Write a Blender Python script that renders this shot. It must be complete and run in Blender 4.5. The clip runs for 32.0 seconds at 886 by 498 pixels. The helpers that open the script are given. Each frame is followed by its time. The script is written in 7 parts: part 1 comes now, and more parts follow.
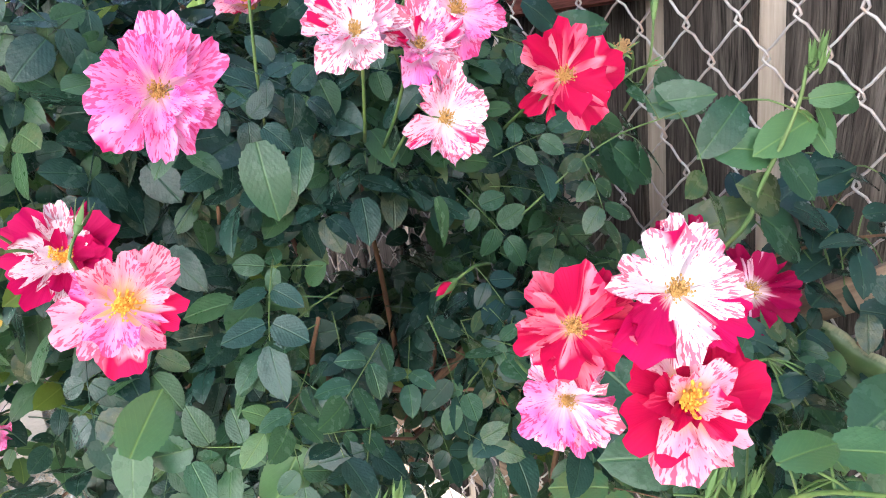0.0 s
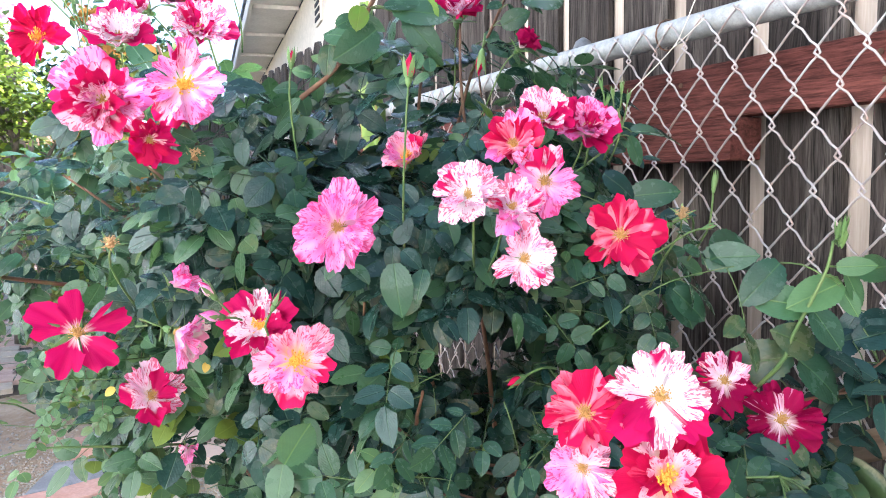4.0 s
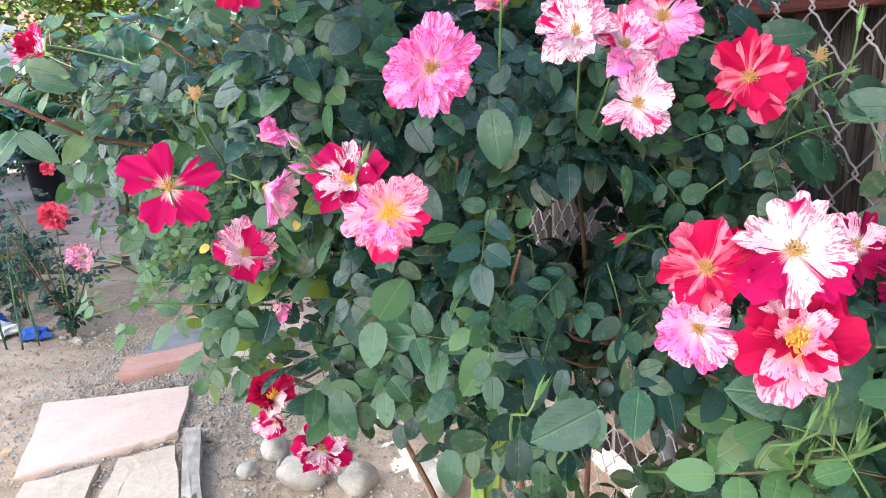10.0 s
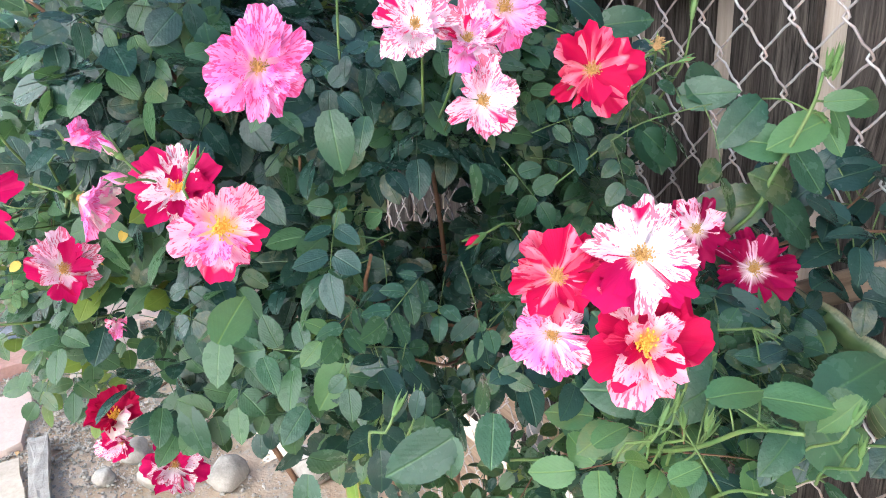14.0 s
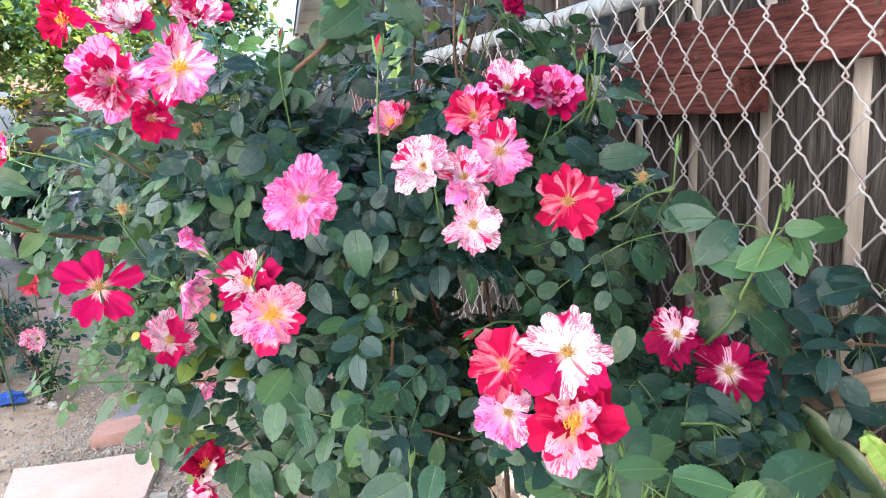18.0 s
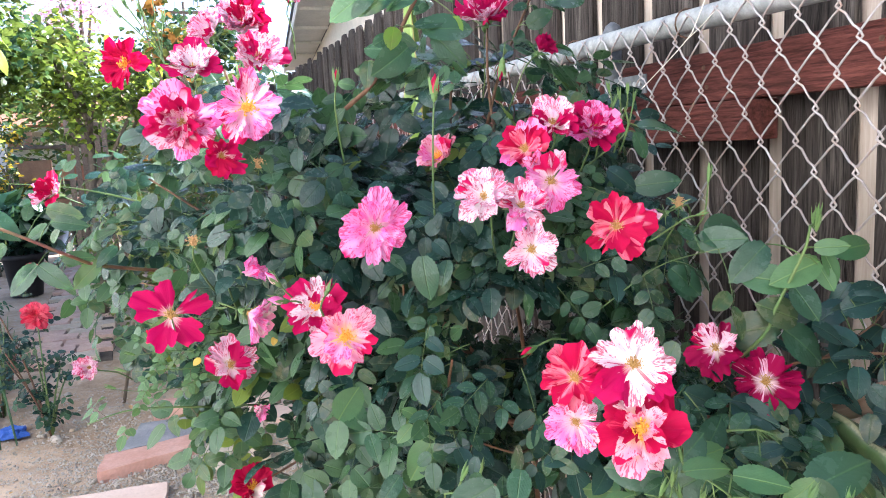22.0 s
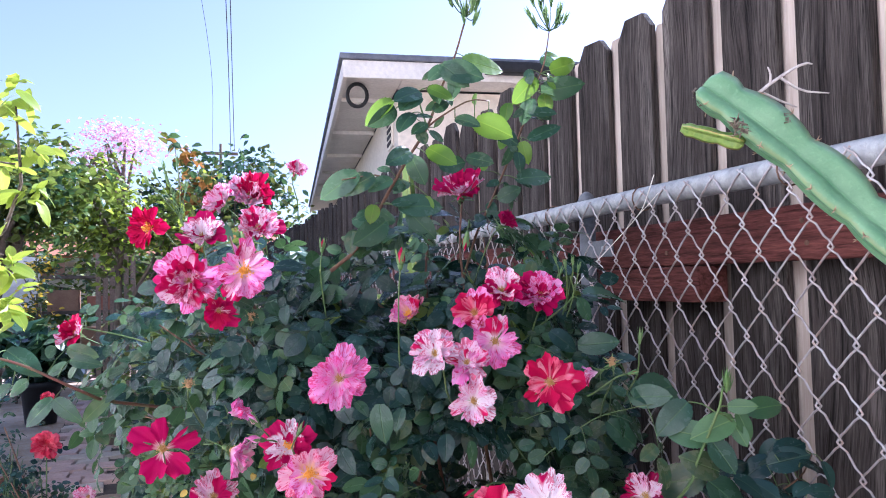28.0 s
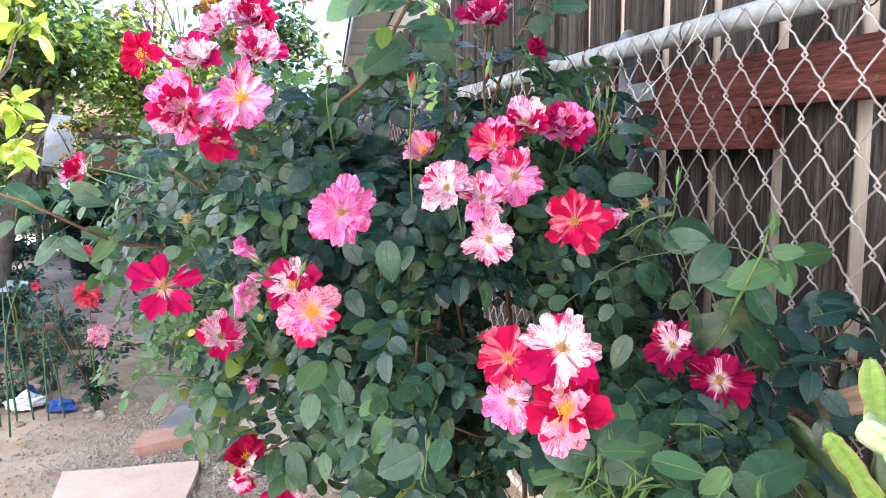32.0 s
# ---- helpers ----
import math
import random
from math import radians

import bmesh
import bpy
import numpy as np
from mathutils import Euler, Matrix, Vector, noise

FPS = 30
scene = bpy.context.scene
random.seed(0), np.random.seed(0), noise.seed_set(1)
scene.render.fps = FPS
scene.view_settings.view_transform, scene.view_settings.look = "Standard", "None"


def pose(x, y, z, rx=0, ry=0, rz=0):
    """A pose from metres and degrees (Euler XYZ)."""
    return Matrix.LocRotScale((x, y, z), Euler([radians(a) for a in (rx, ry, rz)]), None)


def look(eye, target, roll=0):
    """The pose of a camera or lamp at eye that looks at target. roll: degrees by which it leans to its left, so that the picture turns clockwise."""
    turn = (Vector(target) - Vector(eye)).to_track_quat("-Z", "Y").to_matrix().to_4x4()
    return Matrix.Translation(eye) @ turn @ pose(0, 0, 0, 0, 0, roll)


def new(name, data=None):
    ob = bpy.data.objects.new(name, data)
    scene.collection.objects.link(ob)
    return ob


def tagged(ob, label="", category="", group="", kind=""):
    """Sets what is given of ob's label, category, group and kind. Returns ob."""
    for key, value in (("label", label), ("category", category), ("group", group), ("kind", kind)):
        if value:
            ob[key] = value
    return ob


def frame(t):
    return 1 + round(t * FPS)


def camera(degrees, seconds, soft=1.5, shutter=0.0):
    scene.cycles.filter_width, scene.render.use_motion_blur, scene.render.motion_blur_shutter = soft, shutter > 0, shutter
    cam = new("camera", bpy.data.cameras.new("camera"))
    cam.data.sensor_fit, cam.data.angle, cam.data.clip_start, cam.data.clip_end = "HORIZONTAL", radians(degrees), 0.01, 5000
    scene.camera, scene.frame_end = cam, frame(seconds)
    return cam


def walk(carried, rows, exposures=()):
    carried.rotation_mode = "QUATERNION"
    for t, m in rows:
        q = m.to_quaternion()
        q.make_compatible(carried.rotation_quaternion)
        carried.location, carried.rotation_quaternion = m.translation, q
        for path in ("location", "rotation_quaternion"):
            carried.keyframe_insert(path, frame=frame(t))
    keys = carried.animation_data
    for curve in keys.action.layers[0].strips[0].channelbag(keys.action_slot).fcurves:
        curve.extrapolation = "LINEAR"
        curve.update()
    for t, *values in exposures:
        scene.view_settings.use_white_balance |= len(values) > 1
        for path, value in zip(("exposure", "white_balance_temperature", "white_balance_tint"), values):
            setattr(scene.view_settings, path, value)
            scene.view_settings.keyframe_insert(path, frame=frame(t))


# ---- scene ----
cam = camera(62.4, 32.0, 1.0)
PATH = [
    (0, (0.045, 0.044, 1.325), (1.174, 1.616, 0.82), -5.3),
    (0.5, (0.052, -0.029, 1.326), (1.113, 1.594, 0.836), -4.6),
    (1, (0.061, -0.047, 1.33), (1.041, 1.628, 0.844), -4.1),
    (1.5, (0.052, -0.056, 1.328), (0.976, 1.659, 0.874), -3.1),
    (2, (0.028, -0.071, 1.332), (0.927, 1.667, 0.917), -2.4),
    (2.5, (0.011, -0.093, 1.334), (0.904, 1.659, 0.971), -1.6),
    (3, (0.007, -0.104, 1.342), (0.884, 1.664, 1.022), -1.3),
    (3.5, (0.0, -0.116, 1.349), (0.857, 1.674, 1.102), -1.0),
    (5.5, (-0.028, -0.146, 1.378), (0.658, 1.727, 1.237), -2.1),
    (6, (-0.028, -0.144, 1.376), (0.58, 1.754, 1.201), -2.0),
    (6.5, (-0.037, -0.139, 1.359), (0.545, 1.764, 1.163), -1.7),
    (7, (-0.039, -0.128, 1.354), (0.52, 1.775, 1.102), -1.4),
    (7.5, (-0.039, -0.119, 1.349), (0.509, 1.781, 1.048), -1.1),
    (8, (-0.029, -0.11, 1.35), (0.518, 1.782, 1.002), -0.9),
    (8.5, (-0.03, -0.107, 1.349), (0.51, 1.779, 0.962), -0.7),
    (9, (-0.027, -0.11, 1.341), (0.512, 1.767, 0.912), -0.8),
    (9.5, (-0.016, -0.095, 1.332), (0.542, 1.766, 0.858), -1.3),
    (10, (-0.007, -0.088, 1.328), (0.59, 1.753, 0.823), -1.9),
    (10.5, (0.001, -0.085, 1.331), (0.659, 1.73, 0.807), -2.7),
    (11, (0.012, -0.089, 1.336), (0.735, 1.699, 0.807), -3.5),
    (11.5, (0.026, -0.1, 1.336), (0.807, 1.667, 0.817), -3.9),
    (12, (0.039, -0.108, 1.34), (0.867, 1.637, 0.821), -4.0),
    (12.5, (0.051, -0.113, 1.342), (0.908, 1.616, 0.816), -3.6),
    (13, (0.058, -0.105, 1.343), (0.931, 1.609, 0.795), -2.9),
    (13.5, (0.046, -0.074, 1.344), (0.938, 1.62, 0.765), -2.5),
    (14, (0.022, -0.057, 1.347), (0.938, 1.616, 0.747), -2.0),
    (14.5, (0.016, -0.04, 1.346), (0.964, 1.608, 0.725), -1.9),
    (16.5, (0.031, -0.153, 1.371), (0.81, 1.611, 0.839), -1.2),
    (17, (0.041, -0.191, 1.378), (0.748, 1.618, 0.9), -1.4),
    (17.5, (0.064, -0.204, 1.385), (0.728, 1.636, 0.968), -1.7),
    (18, (0.062, -0.224, 1.388), (0.698, 1.639, 1.033), -2.0),
    (18.5, (0.048, -0.238, 1.393), (0.67, 1.638, 1.089), -2.1),
    (19, (0.034, -0.252, 1.397), (0.641, 1.635, 1.129), -1.9),
    (19.5, (0.034, -0.247, 1.396), (0.628, 1.647, 1.148), -1.7),
    (20, (0.046, -0.248, 1.394), (0.639, 1.647, 1.15), -1.6),
    (20.5, (0.04, -0.24, 1.4), (0.645, 1.649, 1.148), -1.8),
    (21, (0.011, -0.221, 1.403), (0.649, 1.657, 1.143), -2.2),
    (21.5, (-0.018, -0.227, 1.395), (0.649, 1.639, 1.126), -2.7),
    (22, (-0.022, -0.249, 1.398), (0.653, 1.612, 1.112), -2.9),
    (22.5, (0.015, -0.292, 1.403), (0.663, 1.577, 1.107), -2.9),
    (23, (0.041, -0.317, 1.402), (0.638, 1.569, 1.108), -2.7),
    (23.5, (0.065, -0.326, 1.406), (0.614, 1.575, 1.115), -2.6),
    (24, (0.069, -0.332, 1.407), (0.591, 1.579, 1.13), -2.7),
    (24.5, (0.064, -0.343, 1.41), (0.581, 1.572, 1.155), -2.8),
    (25, (0.06, -0.354, 1.413), (0.587, 1.563, 1.194), -2.7),
    (25.5, (0.049, -0.375, 1.421), (0.592, 1.542, 1.249), -2.5),
    (26, (0.041, -0.39, 1.423), (0.602, 1.526, 1.309), -2.2),
    (26.5, (0.029, -0.394, 1.424), (0.609, 1.519, 1.365), -2.0),
    (28.5, (0.001, -0.395, 1.427), (0.653, 1.493, 1.532), -1.3),
    (29, (0.003, -0.393, 1.423), (0.658, 1.494, 1.524), -1.3),
    (29.5, (0.008, -0.384, 1.422), (0.657, 1.506, 1.493), -1.2),
    (30, (0.004, -0.375, 1.415), (0.642, 1.52, 1.437), -1.1),
    (30.5, (0.003, -0.365, 1.409), (0.625, 1.535, 1.363), -1.0),
    (31, (0.014, -0.35, 1.4), (0.607, 1.556, 1.276), -0.9),
    (31.5, (0.027, -0.326, 1.388), (0.588, 1.584, 1.186), -0.8),
    (32, (0.051, -0.323, 1.384), (0.588, 1.585, 1.114), -0.7),
]
walk(cam, [(t, look(eye, target, roll)) for t, eye, target, roll in PATH],
     [(0, 2.57, 5480, 13), (3.5, 2.67, 5380, 14), (5.5, 2.22, 5280, 14), (7, 2.17, 5280, 14), (9, 2.37, 5380, 13), (14.5, 2.62, 5380, 12), (20, 2.42, 5480, 14), (26, 2.22, 5480, 16), (27.5, 1.8, 5180, 20), (28.5, 1.67, 5030, 30), (30, 1.63, 5030, 28), (31, 1.97, 5380, 20), (32, 2.37, 5480, 15)])

# ---- world, sun and exposure ----
SUN_AZ, SUN_EL = 72.0, 33.0            # degrees from +y towards +x, and above the ground
world = bpy.data.worlds.new("world")
scene.world = world
world.use_nodes = True
wn = world.node_tree
sky = wn.nodes.new("ShaderNodeTexSky")
sky.sky_type = "NISHITA"
sky.sun_disc = False
sky.sun_elevation, sky.sun_rotation = radians(SUN_EL), radians(SUN_AZ)
sky.air_density, sky.dust_density, sky.ozone_density = 1.0, 2.4, 2.2
sky.altitude = 300
haze = wn.nodes.new("ShaderNodeHueSaturation")          # a hazy, washed-out blue
haze.inputs["Saturation"].default_value = 0.72
wn.links.new(sky.outputs[0], haze.inputs["Color"])
wn.links.new(haze.outputs[0], wn.nodes["Background"].inputs[0])
wn.nodes["Background"].inputs[1].default_value = 0.084
sun = new("sun", bpy.data.lights.new("sun", "SUN"))
sun.data.energy, sun.data.angle, sun.data.color = 4.8, radians(0.6), (1.0, 0.95, 0.87)
a, e = radians(SUN_AZ), radians(SUN_EL)
sun.matrix_world = look((math.sin(a) * math.cos(e) * 30, math.cos(a) * math.cos(e) * 30, math.sin(e) * 30), (0, 0, 0))


# ---- materials ----
def material(name, rough=0.6, metal=0.0, spec=0.5):
    m = bpy.data.materials.new(name)
    m.use_nodes = True
    b = m.node_tree.nodes["Principled BSDF"]
    b.inputs["Roughness"].default_value = rough
    b.inputs["Metallic"].default_value = metal
    b.inputs["Specular IOR Level"].default_value = spec
    return m, m.node_tree, b


def node(nt, kind, inputs=None, **props):
    n = nt.nodes.new(kind)
    if "data_type" in props:
        n.data_type = props["data_type"]
    if "blend_type" in props:
        n.blend_type = props["blend_type"]
    if "operation" in props:
        n.operation = props["operation"]
    if "use_clamp" in props:
        n.use_clamp = props["use_clamp"]
    for k, v in (inputs or {}).items():
        if hasattr(v, "is_output"):
            nt.links.new(v, n.inputs[k])
        else:
            n.inputs[k].default_value = v
    return n


def rgb(c):
    return (*c, 1.0)


def mixc(nt, fac, c1, c2, blend="MIX"):
    n = node(nt, "ShaderNodeMix", data_type="RGBA", blend_type=blend)
    for i, v in ((0, fac), (6, c1), (7, c2)):
        if hasattr(v, "is_output"):
            nt.links.new(v, n.inputs[i])
        else:
            n.inputs[i].default_value = rgb(v) if i and len(v) == 3 else v
    return n.outputs[2]


def math_(nt, op, a_, b_=0.0, clamp=False):
    n = node(nt, "ShaderNodeMath", operation=op, use_clamp=clamp)
    for i, v in ((0, a_), (1, b_)):
        if hasattr(v, "is_output"):
            nt.links.new(v, n.inputs[i])
        else:
            n.inputs[i].default_value = v
    return n.outputs[0]


def ramp(nt, fac, lo, hi):
    n = node(nt, "ShaderNodeMapRange", {0: fac, 1: lo, 2: hi})
    return n.outputs[0]


def noise_of(nt, vec, scale, detail=3.0, rough=0.55):
    return node(nt, "ShaderNodeTexNoise", {"Vector": vec, "Scale": scale, "Detail": detail, "Roughness": rough}).outputs[0]


def bump(nt, b, height, strength, dist):
    n = node(nt, "ShaderNodeBump", {"Strength": strength, "Distance": dist, "Height": height})
    nt.links.new(n.outputs[0], b.inputs["Normal"])


def moved_coords(nt, scale, kind="Object"):
    """Coordinates of the object, shifted by chance from piece to piece, and stretched."""
    tc = node(nt, "ShaderNodeTexCoord").outputs[kind]
    r = node(nt, "ShaderNodeObjectInfo").outputs["Random"]
    shift = node(nt, "ShaderNodeCombineXYZ", {0: math_(nt, "MULTIPLY", r, 37.0), 1: math_(nt, "MULTIPLY", r, 91.0), 2: math_(nt, "MULTIPLY", r, 53.0)}).outputs[0]
    v = node(nt, "ShaderNodeVectorMath", {0: tc, 1: shift}, operation="ADD").outputs[0]
    return node(nt, "ShaderNodeMapping", {"Vector": v, "Scale": scale}).outputs[0], r


def wood(name, dark, light, scale, rough=0.8, relief=0.6, worn=None, knots=False):
    m, nt, b = material(name, rough, spec=0.08)
    v, r = moved_coords(nt, scale)
    if knots:
        # the grain bends round a knot here and there
        vk, _ = moved_coords(nt, (1.0, 9.0, 2.6))
        near = node(nt, "ShaderNodeTexVoronoi", {"Vector": vk, "Scale": 0.8}).outputs["Distance"]
        knot = ramp(nt, near, 0.2, 0.04)
        v = node(nt, "ShaderNodeVectorMath", {0: v, 1: node(nt, "ShaderNodeCombineXYZ", {1: math_(nt, "MULTIPLY", ramp(nt, near, 0.5, 0.0), 5.0)}).outputs[0]}, operation="ADD").outputs[0]
    grain = noise_of(nt, v, 1.0, 5.0, 0.65)
    fine = noise_of(nt, v, 4.0, 3.0, 0.6)
    v2, _ = moved_coords(nt, (3, 3, 3))
    stain = noise_of(nt, v2, 1.0, 2.0)
    f = ramp(nt, math_(nt, "ADD", math_(nt, "MULTIPLY", grain, 0.75), math_(nt, "MULTIPLY", fine, 0.25)), 0.37, 0.63)
    c = mixc(nt, f, dark, light)
    c = mixc(nt, math_(nt, "MULTIPLY", ramp(nt, stain, 0.45, 0.75), 0.45), c, tuple(x * 0.55 for x in dark))
    if knots:
        c = mixc(nt, math_(nt, "MULTIPLY", knot, 0.85), c, (0.01, 0.008, 0.007))
    if worn:
        v3, _ = moved_coords(nt, tuple(x * 0.22 for x in scale))
        f3 = math_(nt, "MULTIPLY", ramp(nt, noise_of(nt, v3, 1.0, 4.0, 0.65), 0.5, 0.72), ramp(nt, fine, 0.35, 0.6))
        c = mixc(nt, math_(nt, "MULTIPLY", f3, 0.75), c, worn)
    hue = node(nt, "ShaderNodeHueSaturation", {"Value": math_(nt, "ADD", math_(nt, "MULTIPLY", r, 0.4), 0.8), "Color": c}).outputs[0]
    nt.links.new(hue, b.inputs["Base Color"])
    bump(nt, b, math_(nt, "ADD", grain, math_(nt, "MULTIPLY", fine, 0.5)), relief, 0.004)
    return m


def speckled(name, c1, c2, scale, rough=0.8, relief=0.4, dist=0.004, metal=0.0, spec=0.3, c3=None):
    m, nt, b = material(name, rough, metal, spec)
    v, r = moved_coords(nt, (1, 1, 1))
    big = noise_of(nt, v, scale, 4.0, 0.6)
    small = noise_of(nt, v, scale * 9, 3.0, 0.6)
    c = mixc(nt, ramp(nt, big, 0.35, 0.68), c1, c2)
    if c3:
        c = mixc(nt, math_(nt, "MULTIPLY", ramp(nt, small, 0.52, 0.66), 0.7), c, c3)
    c = node(nt, "ShaderNodeHueSaturation", {"Value": math_(nt, "ADD", math_(nt, "MULTIPLY", small, 0.5), 0.75), "Color": c}).outputs[0]
    nt.links.new(c, b.inputs["Base Color"])
    bump(nt, b, math_(nt, "ADD", math_(nt, "MULTIPLY", big, 0.6), small), relief, dist)
    return m


def leaf_material(name, c1, c2, back, rough=0.42, glow=0.3, island=False, veins=True):
    """A leaf: midrib and side veins in relief, colour from leaf to leaf, some light through the blade."""
    m, nt, b = material(name, rough, spec=0.4)
    uv = node(nt, "ShaderNodeTexCoord").outputs["UV"]
    if island:
        r = node(nt, "ShaderNodeNewGeometry").outputs["Random Per Island"]
    else:
        r = node(nt, "ShaderNodeObjectInfo").outputs["Random"]
    sep = node(nt, "ShaderNodeSeparateXYZ", {0: uv})
    own = node(nt, "ShaderNodeCombineXYZ", {0: sep.outputs[0], 1: math_(nt, "MULTIPLY", sep.outputs[1], 1.4), 2: math_(nt, "MULTIPLY", r, 43.0)}).outputs[0]
    blot = noise_of(nt, own, 2.6, 3.0)
    quilt = noise_of(nt, own, 11.0, 2.0, 0.6)
    across = math_(nt, "ABSOLUTE", math_(nt, "SUBTRACT", sep.outputs[0], 0.5))
    fac = math_(nt, "ADD", math_(nt, "MULTIPLY", r, 0.65), math_(nt, "MULTIPLY", blot, 0.45))
    c = mixc(nt, ramp(nt, fac, 0.15, 0.95), c1, c2)
    if veins:
        tired = math_(nt, "MULTIPLY", ramp(nt, math_(nt, "FRACT", math_(nt, "MULTIPLY", r, 17.3)), 0.8, 0.95), ramp(nt, blot, 0.35, 0.65))
        c = mixc(nt, math_(nt, "MULTIPLY", tired, 0.55), c, (0.11, 0.105, 0.035))
        rib = ramp(nt, across, 0.035, 0.0)
        side = math_(nt, "SINE", math_(nt, "MULTIPLY", math_(nt, "SUBTRACT", sep.outputs[1], math_(nt, "MULTIPLY", across, 1.1)), 52.0))
        c = mixc(nt, math_(nt, "MULTIPLY", rib, 0.28), c, back)
        c = mixc(nt, math_(nt, "MULTIPLY", ramp(nt, side, 0.9, 1.0), 0.05), c, back)
        h = math_(nt, "SUBTRACT", math_(nt, "MULTIPLY", blot, 0.5), math_(nt, "ADD", math_(nt, "MULTIPLY", rib, 0.6), math_(nt, "MULTIPLY", side, -0.035)))
        bump(nt, b, math_(nt, "ADD", h, math_(nt, "MULTIPLY", quilt, 0.4)), 0.5, 0.0016)
    nt.links.new(c, b.inputs["Base Color"])
    nt.links.new(math_(nt, "ADD", math_(nt, "MULTIPLY", blot, 0.3), rough - 0.2), b.inputs["Roughness"])
    b.inputs["Roughness"].default_value = rough
    tr = node(nt, "ShaderNodeBsdfTranslucent", {"Color": mixc(nt, 0.55, c, back)})
    mix = node(nt, "ShaderNodeMixShader", {0: glow, 1: b.outputs[0], 2: tr.outputs[0]})
    nt.links.new(mix.outputs[0], nt.nodes["Material Output"].inputs[0])
    return m


def petal_material(name, base, blush, stripe, amount, heart, heart_size=0.28, speckle=0.2, width=5.0, vary=0.36):
    """A striped petal. amount: how much of it the stripes take; heart: the colour at its foot."""
    m, nt, b = material(name, 0.6, spec=0.12)
    uv = node(nt, "ShaderNodeTexCoord").outputs["UV"]
    r = node(nt, "ShaderNodeObjectInfo").outputs["Random"]
    sep = node(nt, "ShaderNodeSeparateXYZ", {0: uv})
    u, v = sep.outputs[0], sep.outputs[1]
    seed = math_(nt, "MULTIPLY", r, 61.0)
    wob = math_(nt, "MULTIPLY", noise_of(nt, uv, 4.0, 2.0), 0.05)
    def streak(su, sv, add, detail=2.0):
        vec = node(nt, "ShaderNodeCombineXYZ", {0: math_(nt, "MULTIPLY", math_(nt, "ADD", u, wob), su), 1: math_(nt, "MULTIPLY", v, sv), 2: math_(nt, "ADD", seed, add)}).outputs[0]
        return noise_of(nt, vec, 1.0, detail, 0.5)
    # broad sectors, narrower streaks, fine flecks
    lift = math_(nt, "MULTIPLY", math_(nt, "SUBTRACT", v, 0.55), 0.14)
    own = math_(nt, "MULTIPLY", math_(nt, "SUBTRACT", math_(nt, "FRACT", math_(nt, "MULTIPLY", r, 7.3)), 0.5), vary)
    broad = math_(nt, "ADD", math_(nt, "ADD", streak(2.2, 0.5, 0.0, 1.0), lift), own)
    thin = math_(nt, "ADD", streak(width * 1.7, 0.9, 9.0, 3.0), lift)
    fleck = math_(nt, "ADD", math_(nt, "ADD", streak(26.0, 6.0, 21.0, 2.0), math_(nt, "MULTIPLY", lift, 1.8)), math_(nt, "MULTIPLY", math_(nt, "SUBTRACT", streak(2.5, 1.2, 88.0), 0.5), 0.45))
    t1 = 0.5 + (0.5 - amount) * 0.55
    f1 = ramp(nt, broad, t1 - 0.01, t1 + 0.035)
    f2 = ramp(nt, math_(nt, "ADD", thin, math_(nt, "MULTIPLY", own, 0.5)), t1 + 0.13, t1 + 0.17)
    f3 = math_(nt, "MULTIPLY", ramp(nt, fleck, 0.69 - speckle * 0.35, 0.76 - speckle * 0.35), 0.75)
    pale = mixc(nt, ramp(nt, streak(3.0, 1.0, 33.0), 0.35, 0.7), base, blush)
    c = mixc(nt, math_(nt, "MAXIMUM", math_(nt, "MAXIMUM", f1, f2), f3), pale, stripe)
    foot = ramp(nt, math_(nt, "ADD", v, math_(nt, "MULTIPLY", math_(nt, "SUBTRACT", streak(9.0, 0.6, 70.0), 0.5), 0.35)), heart_size, heart_size * 0.25)
    c = mixc(nt, math_(nt, "MULTIPLY", foot, 0.85), c, heart)
    veil = streak(46.0, 1.0, 50.0, 1.0)
    c = node(nt, "ShaderNodeHueSaturation", {"Value": math_(nt, "ADD", math_(nt, "MULTIPLY", veil, 0.2), 0.8), "Color": c}).outputs[0]
    nt.links.new(c, b.inputs["Base Color"])
    bump(nt, b, veil, 0.35, 0.0012)
    tr = node(nt, "ShaderNodeBsdfTranslucent", {"Color": c})
    mix = node(nt, "ShaderNodeMixShader", {0: 0.33, 1: b.outputs[0], 2: tr.outputs[0]})
    nt.links.new(mix.outputs[0], nt.nodes["Material Output"].inputs[0])
    return m


